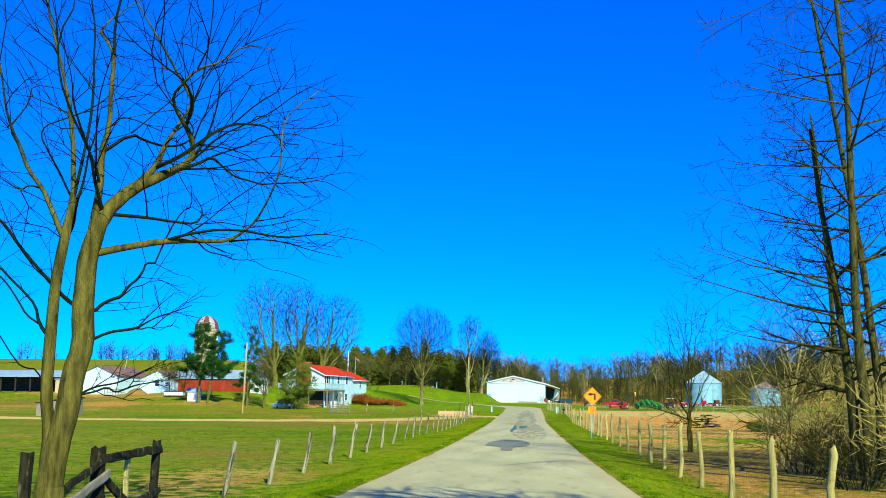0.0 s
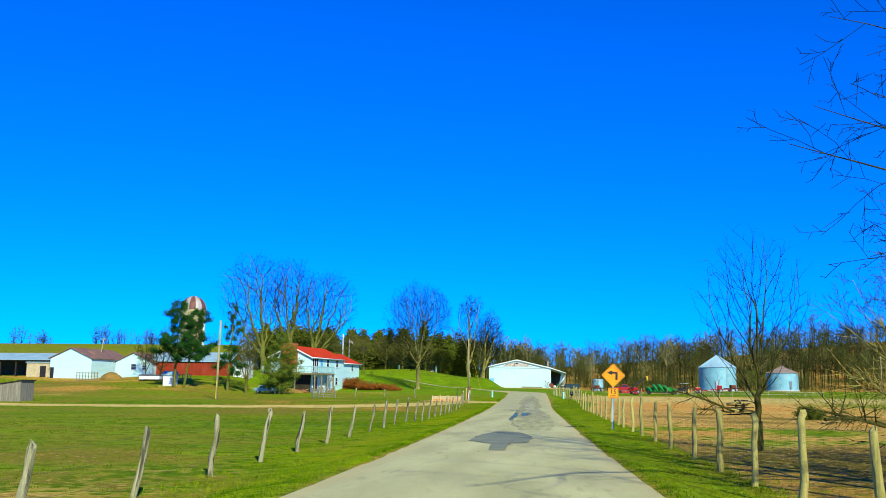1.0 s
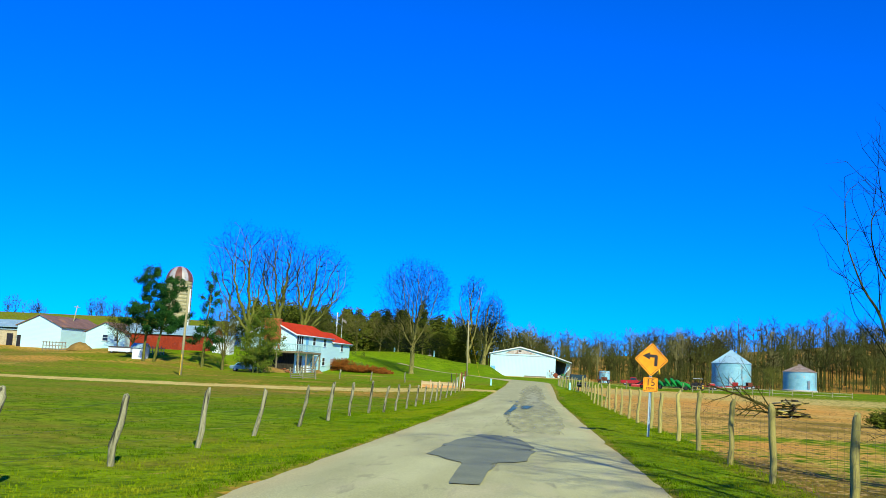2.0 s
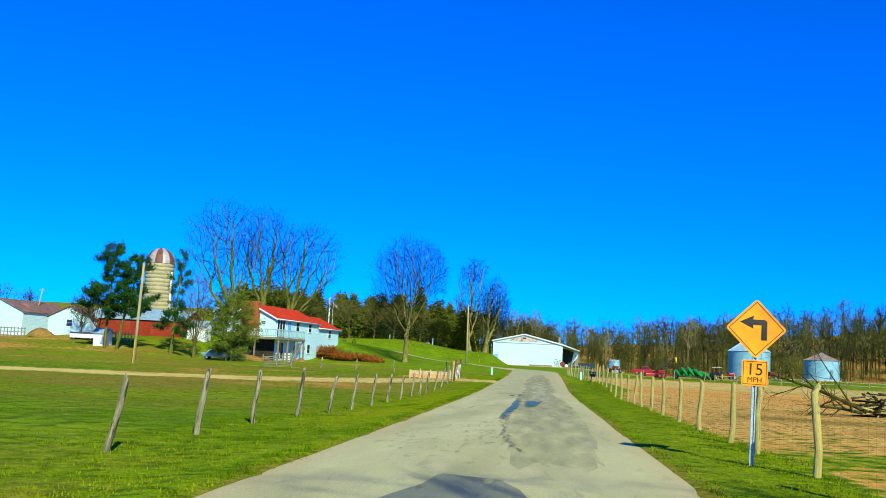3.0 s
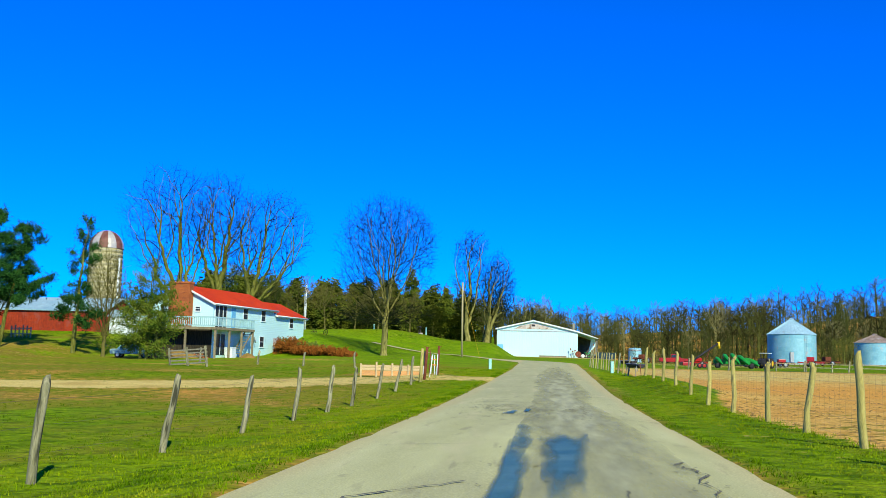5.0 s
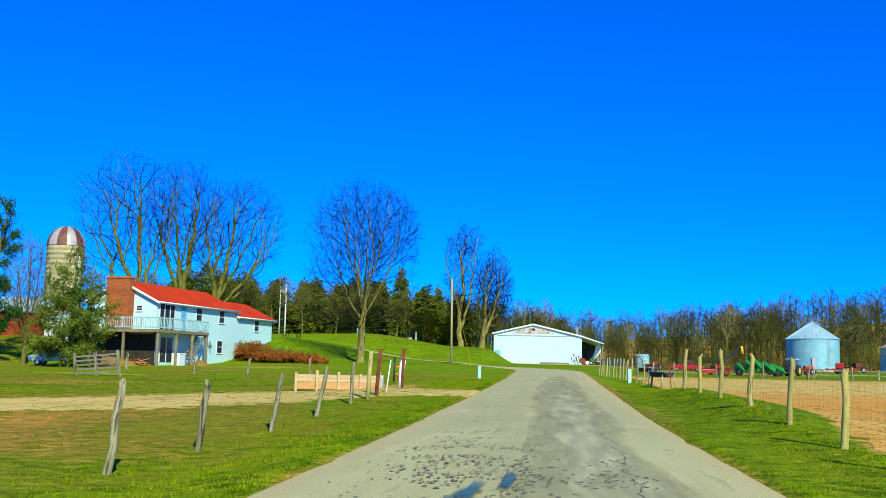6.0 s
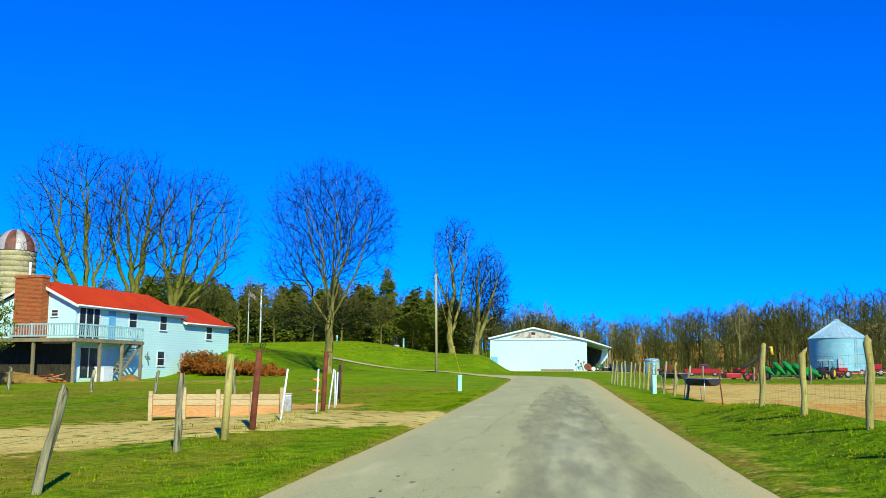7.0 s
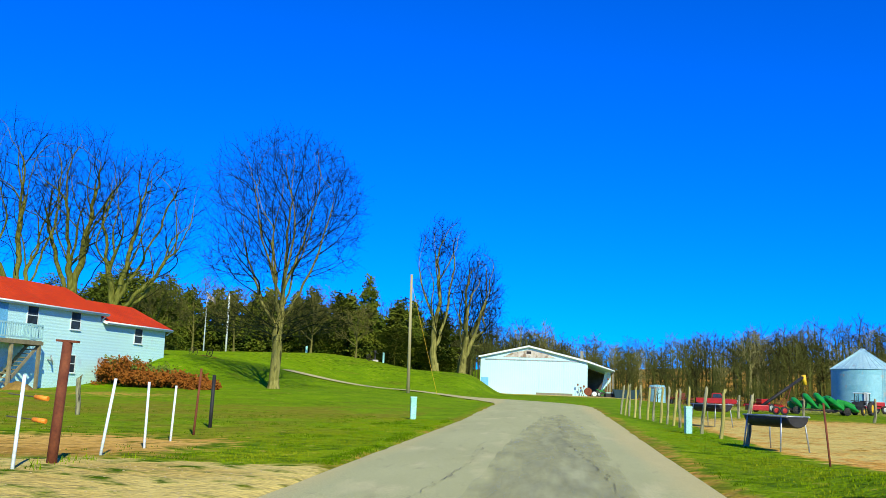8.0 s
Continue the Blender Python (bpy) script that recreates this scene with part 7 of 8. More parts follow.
bare_tree("tall straight bare tree with a broken top among roadside brush", 9.4, 28.6, 11.0, 0.17, 31, TALL, "bark_dark", ((0.005, 0.02, 1.0),), "twig_dark", extra=(((-0.6, 0, 4.6), (-0.95, -0.2, 0.12), 5.0, 0.04), ((-0.7, 0, 5.8), (-0.95, 0.2, 0.2), 4.2, 0.035), ((-0.9, 0, 7.6), (-0.92, -0.1, 0.3), 3.8, 0.03), ((-0.4, 0, 3.6), (-0.9, -0.4, 0.05), 4.0, 0.04)))
bare_tree("tall straight bare tree among roadside brush", 9.15, 26.8, 17.0, 0.15, 32, TALL, "bark_dark", ((0.02, 0.02, 1.0),), "twig_dark")
bare_tree("tall straight bare tree among roadside brush", 9.85, 27.8, 16.0, 0.135, 33, TALL, "bark_dark", ((0.015, 0.02, 1.0),), "twig_dark")
OVER = dict(kids=(9, 6, 5, 4), ang=(48, 42, 42, 45), ratio=(0.42, 0.5, 0.48, 0.45), up=(0.01, 0.0, 0.0, 0.0, 0.0), wig=(0.03, 0.13, 0.16, 0.16, 0.15), thin=0.8)
grown_tree("bare roadside tree with limbs hanging over the lane", 7.0, 2.6, [arc((0, 0, -0.3), (-0.3, 0.2, 5.0))] + [arc((-0.2, 0.1, 4.2), q, 0.4, 0.0) for q in ((-5.2, 2.4, 8.2), (-3.6, 3.6, 9.2), (-1.6, 2.2, 10.4), (1.2, 0.8, 9.6), (-4.8, -1.4, 8.8))],
           ((-2.4, 1.4, 8.2, 3.9, 3.4, 2.4, 1.0),), 700, 34, 0.34, 0.030, 0.34, 0.3, 0.6, 3.0, 3, 0.8, 0.02, "bark_dark", "bark_dark")
bare_tree("bare roadside tree with long overhanging limbs", 12.0, 18.6, 12.6, 0.2, 36, OVER, "bark_dark", extra=(((-0.2, 0, 11.9), (-0.93, 0.02, -0.4), 7.2, 0.085), ((-0.1, 0, 10.6), (-0.9, 0.1, -0.35), 4.4, 0.06)))
bare_tree("tall straight bare tree among roadside brush", 10.9, 34.5, 13.0, 0.12, 37, TALL, "bark_dark", twig_mat="twig_dark")
grown_tree("young bare tree standing behind the wire fence", 7.2, 43.2, [arc((0, 0, -0.3), (0.02, 0, 2.2))] + [arc((0.0, 0, z), q, -0.1, 0.25) for z, q in ((1.5, (-1.35, 0.2, 4.9)), (1.7, (1.3, -0.3, 5.2)), (1.9, (-0.5, -0.9, 6.0)), (2.1, (0.55, 0.6, 6.6)), (2.1, (0.05, 0.1, 6.9)), (1.3, (-1.5, -0.4, 3.6)), (1.6, (1.5, 0.5, 3.9)))],
           ((0, 0, 4.5, 1.75, 1.6, 2.5, 1.0),), 420, 41, 0.10, 0.005, 0.16, 0.5, 0.7, 1.2, 2, 0.34, 0.003, "bark_dark", "twig_dark", limb_r=0.016)
bare_tree("thin bare saplings at the edge of the brush", 8.6, 33.5, 4.6, 0.05, 42, dict(kids=(12, 5, 4, 3), first=(0.25, 0.15, 0.1, 0.1), ang=(50, 42, 42, 45), least=0.004), "bark_pale", ((0.1, 0, 1.0), (-0.15, 0.1, 0.8), (0.02, -0.2, 0.7)), "twig_brown")
bare_tree("thin bare saplings at the edge of the brush", 10.6, 36.5, 5.5, 0.06, 43, dict(kids=(12, 5, 4, 3), first=(0.25, 0.15, 0.1, 0.1), ang=(50, 42, 42, 45), least=0.004), "bark_pale", ((0.1, 0, 1.0), (-0.12, 0.1, 0.85)), "twig_brown")

# the shade tree on the lawn: an egg-shaped crown above a skirt of low boughs
grown_tree("big bare shade tree with an oval crown on the lawn", -18.45, 170.9,
           [[(0, 0, -0.3), (0.05, 0, 3), (0.25, 0, 6), (0.3, 0.1, 10), (0.5, 0.1, 15)]] + [arc((0.1, 0, z), q, l, 0.25) for z, q, l in ((3.9, (-3.4, 0.6, 12.6), -0.9), (4.4, (3.5, -0.5, 12.6), -0.9), (4.9, (-1.6, 2.6, 14.4), -0.6), (5.2, (1.7, -2.3, 14.6), -0.6), (4.6, (0.2, -3.4, 12.0), -0.8), (5.0, (0.6, 3.2, 12.2), -0.8), (6.2, (-2.0, -1.4, 15.0), -0.4), (6.5, (2.2, 1.2, 15.2), -0.4))]
           + [arc((0.1, 0, z), q, l) for z, q, l in ((3.4, (-4.6, -0.6, 4.6), 0.7), (3.2, (4.6, -0.8, 4.4), 0.9), (3.0, (-3.4, 1.6, 3.4), 1.0), (3.3, (3.8, 1.8, 3.2), 1.2), (3.6, (1.2, -4.0, 4.2), 0.8), (4.0, (-5.2, 0.6, 6.2), 0.3), (4.2, (5.0, 0.4, 5.8), 0.4))],
           ((0.2, 0, 12.2, 5.7, 5.5, 5.4, 0.84), (-3.4, 0, 8.4, 2.6, 3.0, 1.6, 0.06), (0, 0, 4.6, 5.8, 4.8, 1.5, 0.20)), 3700, 51, 0.34, 0.0075, 0.25, 0.2, 1.7, 2.8, 3, 0.85, 0.0072, "bark_tan", "twig_dark", limb_r=0.075, crook=0.06)
# three old trees behind the farmhouse, their crowns run together
for x, y, seed, stems, lobes in (
        (-51.5, 195.0, 61, [arc((0, 0, -0.3), (-0.3, 0, 4.0))] + [arc((-0.2, 0, z), q, -0.6, 0.15) for z, q in ((2.6, (-8.0, 0.4, 14.0)), (3.6, (-1.6, 1.0, 20.0)), (3.2, (4.2, -0.8, 15.5)), (3.6, (-3.6, -3.4, 16.0)), (4.5, (1.4, 2.4, 17.0)))], ((-2.2, 0, 15.0, 7.2, 6.0, 8.0, 1.0),)),
        (-46.2, 196.0, 62, [arc((0, 0, -0.3), (-0.7, 0, 5.0))] + [arc((-0.5, 0, z), q, -0.5, 0.1) for z, q in ((4.0, (-4.6, 0.4, 15.0)), (4.6, (1.0, 1.0, 19.0)), (3.8, (4.4, -0.8, 12.0)), (5.0, (-1.6, -1.0, 17.0)))], ((-0.6, 0, 14.8, 5.2, 5.0, 7.2, 1.0),)),
        (-42.0, 194.5, 63, [arc((0, 0, -0.3), (0.7, 0, 4.0))] + [arc((0.5, 0, z), q, l, 0.1) for z, q, l in ((3.6, (2.6, 0.6, 17.0), -0.4), (3.0, (8.0, -0.5, 12.0), -0.6), (3.4, (-1.2, -0.6, 14.0), -0.4), (3.2, (8.6, 1.0, 8.0), 0.6), (4.0, (5.4, 1.0, 15.5), -0.5))], ((2.6, 0, 12.6, 6.0, 5.4, 7.0, 1.0),))):
    grown_tree("large spreading bare tree behind the farmhouse", x, y, stems, lobes, 1500, seed, 0.60, 0.015, 0.46, 0.12, 1.6, 4.0, 3, 1.1, 0.008, mat="bark", group="trees behind the house", limb_r=0.07, crook=0.12)
# tall crooked trees beside the garage
for x, y, seed, stems, lobes, n in (
        (-12.5, 212, 71, [[(0, 0, -0.3), (-0.35, 0, 4), (0.25, 0.2, 8), (-0.15, 0, 12), (0.4, 0, 16)], arc((0.1, 0, 2.5), (1.7, 0.4, 12.5), 0.0, 0.3), arc((-0.2, 0, 5.5), (-2.2, 0.3, 11.5), -0.3, 0.2), arc((0.1, 0, 10), (2.2, -0.4, 15.0), -0.3, 0.2)], ((0.2, 0, 9.6, 2.9, 2.6, 6.6, 0.8), (0.4, 0, 14.6, 2.6, 2.4, 2.4, 0.3)), 1000),
        (-9.7, 214, 72, [[(0, 0, -0.3), (0.3, 0, 4), (0.1, 0.2, 8), (0.6, 0, 13)], arc((0.2, 0, 1.6), (3.0, 0.2, 11.0), 0.2, 0.2), arc((0.1, 0, 5.0), (-1.8, 0, 10.0), -0.2, 0.2)], ((1.5, 0, 8.6, 2.9, 2.4, 5.4, 1.0),), 850),
        (-10.4, 219, 74, [[(0, 0, -0.3), (0.1, 0, 4), (-0.3, 0.2, 8), (0.2, 0, 13.6)], arc((0, 0, 3.0), (3.6, 0.2, 12.5), -0.2, 0.2)], ((2.2, 0, 9.4, 2.6, 2.4, 5.4, 1.0),), 700),
        (-5.4, 262, 73, [[(0, 0, -0.3), (0.3, 0, 4), (0.6, 0, 10)]], ((0.4, 0, 7.6, 3.4, 3.0, 4.6, 1.0),), 420)):
    grown_tree("tall twisted bare tree beside the garage", x, y, stems, lobes, n, seed, 0.38, 0.013, 0.27, 0.15, 1.3, 3.0, 3, 0.9, 0.011, mat="bark_tan", group="trees by the garage", limb_r=0.09, crook=0.09)
grown_tree("slender brown tree with a tall narrow crown of fine twigs", -41.9, 152.0, [[(0, 0, -0.3), (0.1, 0, 4), (0, 0, 9.8)]] + [arc((0.05, 0, z), q, -0.2, 0.2) for z, q in ((1.4, (-1.2, 0.2, 6.6)), (1.7, (1.2, -0.3, 6.4)), (2.2, (0.4, 1.0, 8.0)), (2.0, (-0.4, -1.0, 8.0)))],
           ((0, 0, 6.0, 1.9, 1.8, 4.4, 1.0),), 900, 81, 0.17, 0.012, 0.22, 0.5, 0.7, 1.2, 3, 0.5, 0.013, "twig_olive", "twig_olive")
grown_tree("small dark bare tree in front of the cottage", -58.6, 160.5, [arc((0, 0, -0.3), (0.2, 0, 1.8))] + [arc((0.1, 0, 1.3), q, -0.2, 0.2) for q in ((-2.0, 0.2, 4.6), (2.0, -0.2, 4.8), (0.2, 1.4, 5.6), (-0.4, -1.4, 5.4))],
           ((0.1, 0, 4.0, 2.9, 2.6, 2.2, 1.0),), 420, 82, 0.17, 0.011, 0.3, 0.4, 0.7, 1.2, 2, 0.6, 0.008, "bark_dark", "twig_dark")
WIDE = dict(levels=4, kids=(10, 8, 7, 4), first=(0.28, 0.22, 0.2, 0.1), ang=(46, 36, 40, 42), ratio=(1.15, 0.46, 0.45, 0.45), short=(0.3, 0.5, 0.5, 0.4), up=(0.01, 0.05, 0.03, 0.02, 0.0), wig=(0.045, 0.075, 0.11, 0.13, 0.15), least=0.0105, thin=1.08)
for x, y, h, s, m in ((-37.5, 205, 9, 83, "twig_olive"), (-41, 203, 8, 84, "twig_olive"), (-34, 208, 8, 85, "twig_olive"), (-30, 211, 7.5, 86, "twig_olive"), (-26.5, 212, 8, 87, "twig_olive"), (-22, 215, 7, 88, "twig_olive"), (-61.6, 162.5, 6.0, 89, "twig_brown"), (2.5, 262, 8, 90, "twig_brown"), (13, 275, 8, 91, "twig_brown"), (-1.0, 268, 8, 92, "twig_brown"), (55.5, 254, 6.0, 93, "bark"), (36, 272, 8.5, 94, "twig_brown")):
    bare_tree("small bare tree with a dense crown of thin twigs", x, y, h * 0.62, 0.12, s, dict(WIDE, env=(h * 0.55, h * 0.5, h * 0.42), kids=(12, 8, 5, 3), least=0.014, ratio=(0.75, 0.5, 0.48, 0.45)), m)


# ---- evergreens ----
def needle_tree(label, x, y, h, spread, seed, mat, tufts, leaf, shape="cone", bare=0.12, gaps=0.2, group="", stems=((0, 0, 1.0, 0),), name="evergreen_tree"):
    """An evergreen: trunk, whorls of boughs, and needle tufts along each bough."""
    rng = random.Random(seed)
    wood, green = Twigs(), Twigs()
    for sx, sy, share, tilt in stems:
        lean = Vector((tilt + rng.uniform(-0.02, 0.02), rng.uniform(-0.02, 0.02), 1))
        hh = h * share
        off = Vector((sx, sy, 0))
        pts = [off + lean * (hh * k / 8) + Vector((rng.gauss(0, 0.05), rng.gauss(0, 0.05), 0)) * k * 0.4 for k in range(9)]
        pts[0].z = -0.2
        wood.tube(pts, [max(0.03, 0.018 * hh * (1 - k / 8.6)) for k in range(9)], 8)
        z = bare * hh
        while z < hh * 0.985:
            t = (z - bare * hh) / (hh * (1 - bare))
            if shape == "cone":
                reach = spread * (1 - t) ** 0.8 * (0.55 + 0.45 * min(1, t * 6))
            elif shape == "pine":
                reach = spread * (1 - 0.75 * t ** 1.6) * (0.7 + 0.3 * math.sin(t * 9 + seed))
            else:
                reach = spread * (1 - abs(2 * t - 0.8) ** 2.2 * 0.62) * (1 - 0.35 * t)
            for b in range(rng.randint(3, 5) if shape == "pine" else rng.randint(4, 6)):
                if rng.random() < gaps:
                    continue
                a = rng.uniform(0, 6.283)
                ln = max(0.25, reach * rng.uniform(0.65, 1.15))
                d = Vector((math.cos(a), math.sin(a), rng.uniform(-0.25, 0.2) if shape == "cone" else rng.uniform(-0.05, 0.45)))
                p0 = off + lean * z
                p1, p2 = p0 + d * ln * 0.55, p0 + d * ln + Vector((0, 0, -0.12 * ln if shape == "cone" else 0.05 * ln))
                wood.tube([p0, p1, p2], [0.012 * ln + 0.008, 0.008 * ln + 0.006, 0.004], 3)
                n = max(3, int(tufts * ln))
                for i in range(n):
                    u = rng.random() ** 0.7 if shape == "cone" else 0.3 + 0.7 * rng.random() if shape == "round" else 0.5 + 0.5 * rng.random()
                    c = p0.lerp(p1, u * 2) if u < 0.5 else p1.lerp(p2, u * 2 - 1)
                    c = c + wander(rng) * leaf * (0.55 if shape == "cone" else 0.75)
                    for q in range(2):
                        dd = (d.normalized() * 0.5 + wander(rng) * 0.75).normalized()
                        green.leaf(c, dd, dd.orthogonal().normalized(), leaf * rng.uniform(0.7, 1.3), leaf * (0.28 if shape == "cone" else 0.16))
            z += (0.32 if shape == "cone" else 0.4) * (0.6 + 0.05 * h)
    t = thing(name, label, "tree", pose(x, y, ground_z(x, y)), group)
    raw_mesh("trunk", wood.v, wood.f, "bark", t)
    raw_mesh("crown", green.v, green.f, mat, t)
    return t


needle_tree("tall irregular pine with two tops beside the barn", -51.2, 147.5, 12.3, 3.7, 101, "needles", 75.0, 0.27, "pine", 0.35, 0.05, stems=((0, 0, 1.0, 0.02), (1.2, 0.5, 0.93, 0.2)))
needle_tree("tall thin leaning pine with clumped boughs", -44.4, 151.0, 12.9, 2.5, 102, "needles", 62.0, 0.25, "pine", 0.2, 0.25, stems=((0, 0, 1.0, 0.06),))
needle_tree("dense rounded dark green evergreen by the house", -35.5, 147.0, 8.9, 2.7, 103, "yew", 30.0, 0.23, "round", 0.06, 0.34, stems=((0, 0, 1.0, 0.0), (0.5, 0.3, 0.8, 0.12), (-0.6, 0.1, 0.72, -0.1)))
CONES = [needle_tree("dark green conifer in the grove behind the lawn", -25.0, 236, 11.6, 3.2, 111, "needles_dark", 15.0, 0.42, "cone", 0.04, 0.1, "conifers"),
         needle_tree("dark green conifer in the grove behind the lawn", -19.0, 240, 9.6, 2.8, 112, "needles_dark", 15.0, 0.42, "cone", 0.04, 0.1, "conifers"),
         needle_tree("dark green conifer in the grove behind the lawn", -45.0, 216, 9.5, 3.6, 113, "needles_dark", 14.0, 0.42, "round", 0.04, 0.1, "conifers")]
rng = random.Random(5)
for x, y, k, s in ((-15, 237, 1, 0.95), (-29, 240, 1, 0.9), (-33, 238, 0, 0.8), (-36.5, 242, 1, 1.0), (-40, 240, 0, 0.85), (-43.5, 243, 1, 0.9), (-47.5, 240, 0, 0.9), (-51, 238, 1, 1.0), (-55, 236, 0, 0.9),
                   (-22, 246, 0, 0.9), (-27, 248, 1, 1.0), (-31.5, 247, 0, 0.95), (-38, 249, 0, 0.9), (-45, 250, 1, 1.05), (-17.5, 250, 0, 0.9), (-49, 217, 2, 0.95), (-52.5, 221, 2, 1.05), (-57, 224, 2, 1.0), (-60, 218, 2, 0.9),
                   (-20.5, 233, 2, 0.6), (-63, 236, 0, 1.0), (-59, 242, 1, 1.0), (-18, 258, 1, 1.1), (-25, 260, 0, 1.0), (-32, 258, 1, 1.15), (-39, 261, 0, 1.0), (-46, 259, 1, 1.15), (-53, 262, 0, 1.05), (-60, 258, 1, 1.1), (-21, 242, 2, 0.8), (-27, 243, 2, 0.85), (-34, 244, 2, 0.85)):
    copy_thing(CONES[k], pose(x, y, ground_z(x, y) - 0.1, 0, 0, rng.uniform(0, 360)) @ Matrix.Diagonal((s * 1.6, s * 1.6, s * (0.88 if x > -31 else 1.02) * rng.uniform(0.92, 1.1), 1)))


# ---- shrubs ----
def shrub(label, x, y, h, w, seed, stems, mat, leaf_mat=None, leaves=0, size=0.1, name="shrub", girth=1.0):
    rng = random.Random(seed)
    tw, lf = Twigs(), Twigs()
    for k in range(stems):
        a, o = rng.uniform(0, 6.28), rng.random() ** 0.6
        p = Vector((math.cos(a) * o * w * 0.35, math.sin(a) * o * w * 0.35, -0.05))
        d = Vector((math.cos(a) * o * 0.9, math.sin(a) * o * 0.9, 1)).normalized()
        ln = h * rng.uniform(0.6, 1.15)
        pts = [p]
        for i in range(5):
            d = (d + wander(rng) * 0.16 + Vector((0, 0, -0.04))).normalized()
            pts.append(pts[-1] + d * ln / 5)
        tw.tube(pts, [girth * r for r in (0.014, 0.012, 0.010, 0.008, 0.006, 0.004)], 3)
        for i in range(2, 6):
            for q in range(3):
                dd = (d + wander(rng) * 0.6).normalized()
                tw.tube([pts[i], pts[i] + dd * ln * 0.16, pts[i] + (dd + wander(rng) * 0.2) * ln * 0.3], [0.006 * girth, 0.005 * girth, 0.003 * girth], 3)
                for e in range(leaves):
                    c = pts[i] + dd * ln * 0.3 * rng.random() + wander(rng) * 0.06
                    g = wander(rng).normalized()
                    lf.leaf(c, g, g.orthogonal().normalized(), size * rng.uniform(0.7, 1.3), size * 0.4)
    t = thing(name, label, "shrub", pose(x, y, ground_z(x, y)))
    raw_mesh("stem", tw.v, tw.f, mat, t)
    if leaves:
        raw_mesh("foliage", lf.v, lf.f, leaf_mat, t)
    return t


for k, (x, y, h, w, n, m) in enumerate(((8.6, 31.0, 1.5, 2.0, 26, "bark_dark"), (10.8, 31.5, 2.8, 3.2, 70, "bark_pale"), (8.4, 25.6, 1.5, 2.0, 30, "bark_dark"), (12.4, 34.5, 3.6, 3.8, 85, "bark_pale"), (10.2, 35.0, 1.8, 2.4, 30, "bark_dark"), (13.5, 30.0, 3.8, 4.0, 85, "bark_pale"),
                                                (13.2, 39.0, 3.6, 3.8, 75, "bark_pale"), (15.5, 36.0, 4.0, 4.4, 80, "bark_pale"), (16.6, 43.0, 3.4, 3.8, 60, "bark_pale"), (18.5, 39.0, 3.8, 4.4, 70, "bark_pale"), (11.6, 28.4, 2.4, 2.8, 50, "bark_pale"), (11.2, 25.2, 2.6, 3.0, 55, "bark_pale"), (9.6, 29.8, 1.6, 2.4, 40, "bark_dark"))):
    shrub("tangled bare brush of thin pale stems", x, y, h, w, 200 + k, n, m, girth=1.5)
for k in range(12):
    t = k / 11
    x, y = -30.2 + 8.6 * t, 171.2 - 5.6 * t
    shrub("reddish-brown leafy hedge along the bank by the house", x + 0.4 + 0.4 * math.sin(5 * k), y + 0.3, (1.45 - 1.0 * t) * (1 + 0.18 * math.sin(7.3 * k)), 2.6, 230 + k, 30, "twig_brown", "leaf_red", 6, 0.16)
for k in range(5):
    t = k / 4
    shrub("green and red leafy shrub on the bank", -29.2 + 5 * t, 172.6 - 3.4 * t, 1.5 - 0.7 * t, 2.2, 250 + k, 20, "twig_brown", "leaf_yellow", 6, 0.15)
shrub("small rounded green cedar bush in the field", 17.7, 75.0, 0.75, 0.6, 260, 80, "needles_dark", "needles_dark", 8, 0.09)


def fallen_branches(x, y, seed, ln, turn, rise=0.12):
    rng = random.Random(seed)
    store = [Twigs() for _ in range(6)]
    c = dict(TREE, levels=3, kids=(7, 5, 4), up=(-0.02, 0.0, 0.0, 0.0, 0.0), first=(0.15, 0.1, 0.1))
    limb(store, rng, Vector((0, 0, 0.25)), Vector((1, 0.1, rise)), ln, 0.1, 0, c)
    limb(store, rng, Vector((0.3, 0.3, 0.2)), Vector((0.9, 0.5, 0.2)), ln * 0.7, 0.08, 0, c)
    t = thing("fallen_branch", "heap of grey fallen branches lying in the paddock", "branch", pose(x, y, ground_z(x, y), 0, 0, turn))
    v, f = [], []
    for s in store:
        o = len(v)
        v += s.v
        f += [tuple(i + o for i in q) for q in s.f]
    raw_mesh("wood", v, f, "bark_dark", t)


fallen_branches(14.9, 84.0, 301, 4.6, 178, 0.5)
fallen_branches(16.5, 68.0, 302, 4.0, 20)
fallen_branches(17.0, 60.0, 303, 4.5, 190)


# ---- the woods behind the farm: one mass of far bare trees ----
def far_template(seed, h, low=0.3):
    """A bare tree for the far woods: trunk, limbs and a round haze of twigs."""
    rs, rng = np.random.RandomState(seed), random.Random(seed)
    mid = 0.5 * (1 + low)
    lobes = ((0, 0, h * mid, h * 0.25, h * 0.25, h * (1 - low) * 0.5, 1.0),)
    pos, par, kids, way, first = skeleton(rs, [[(0, 0, -0.4), (rs.normal(0, 0.02) * h, 0, h * 0.4), (rs.normal(0, 0.03) * h, rs.normal(0, 0.03) * h, h * 0.8)]], lobes, 52, 0.5, 0.4, 0.8, h * low * 0.8, 1.6)
    rad = girths(par, len(pos), 0.24, 0.022)
    t = Twigs()
    for j, p in enumerate(par):
        if p >= 0:
            a, b = Vector(pos[p]), Vector(pos[j])
            t.tube([a, b], [rad[p] if rad[p] < 2 * rad[j] else rad[j] * 1.2, rad[j]], 3)
    tips = [j for j in range(first, len(pos))]
    for _ in range(460):
        j = rng.choice(tips)
        c = Vector(pos[j]).lerp(Vector(pos[par[j]]), rng.random())
        g = (Vector(way[j]) * 0.5 + wander(rng) * 0.6).normalized()
        t.blade(c, c + g * rng.uniform(0.4, 1.15), 0.023, g.orthogonal().normalized())
    return np.array(t.v), t.f


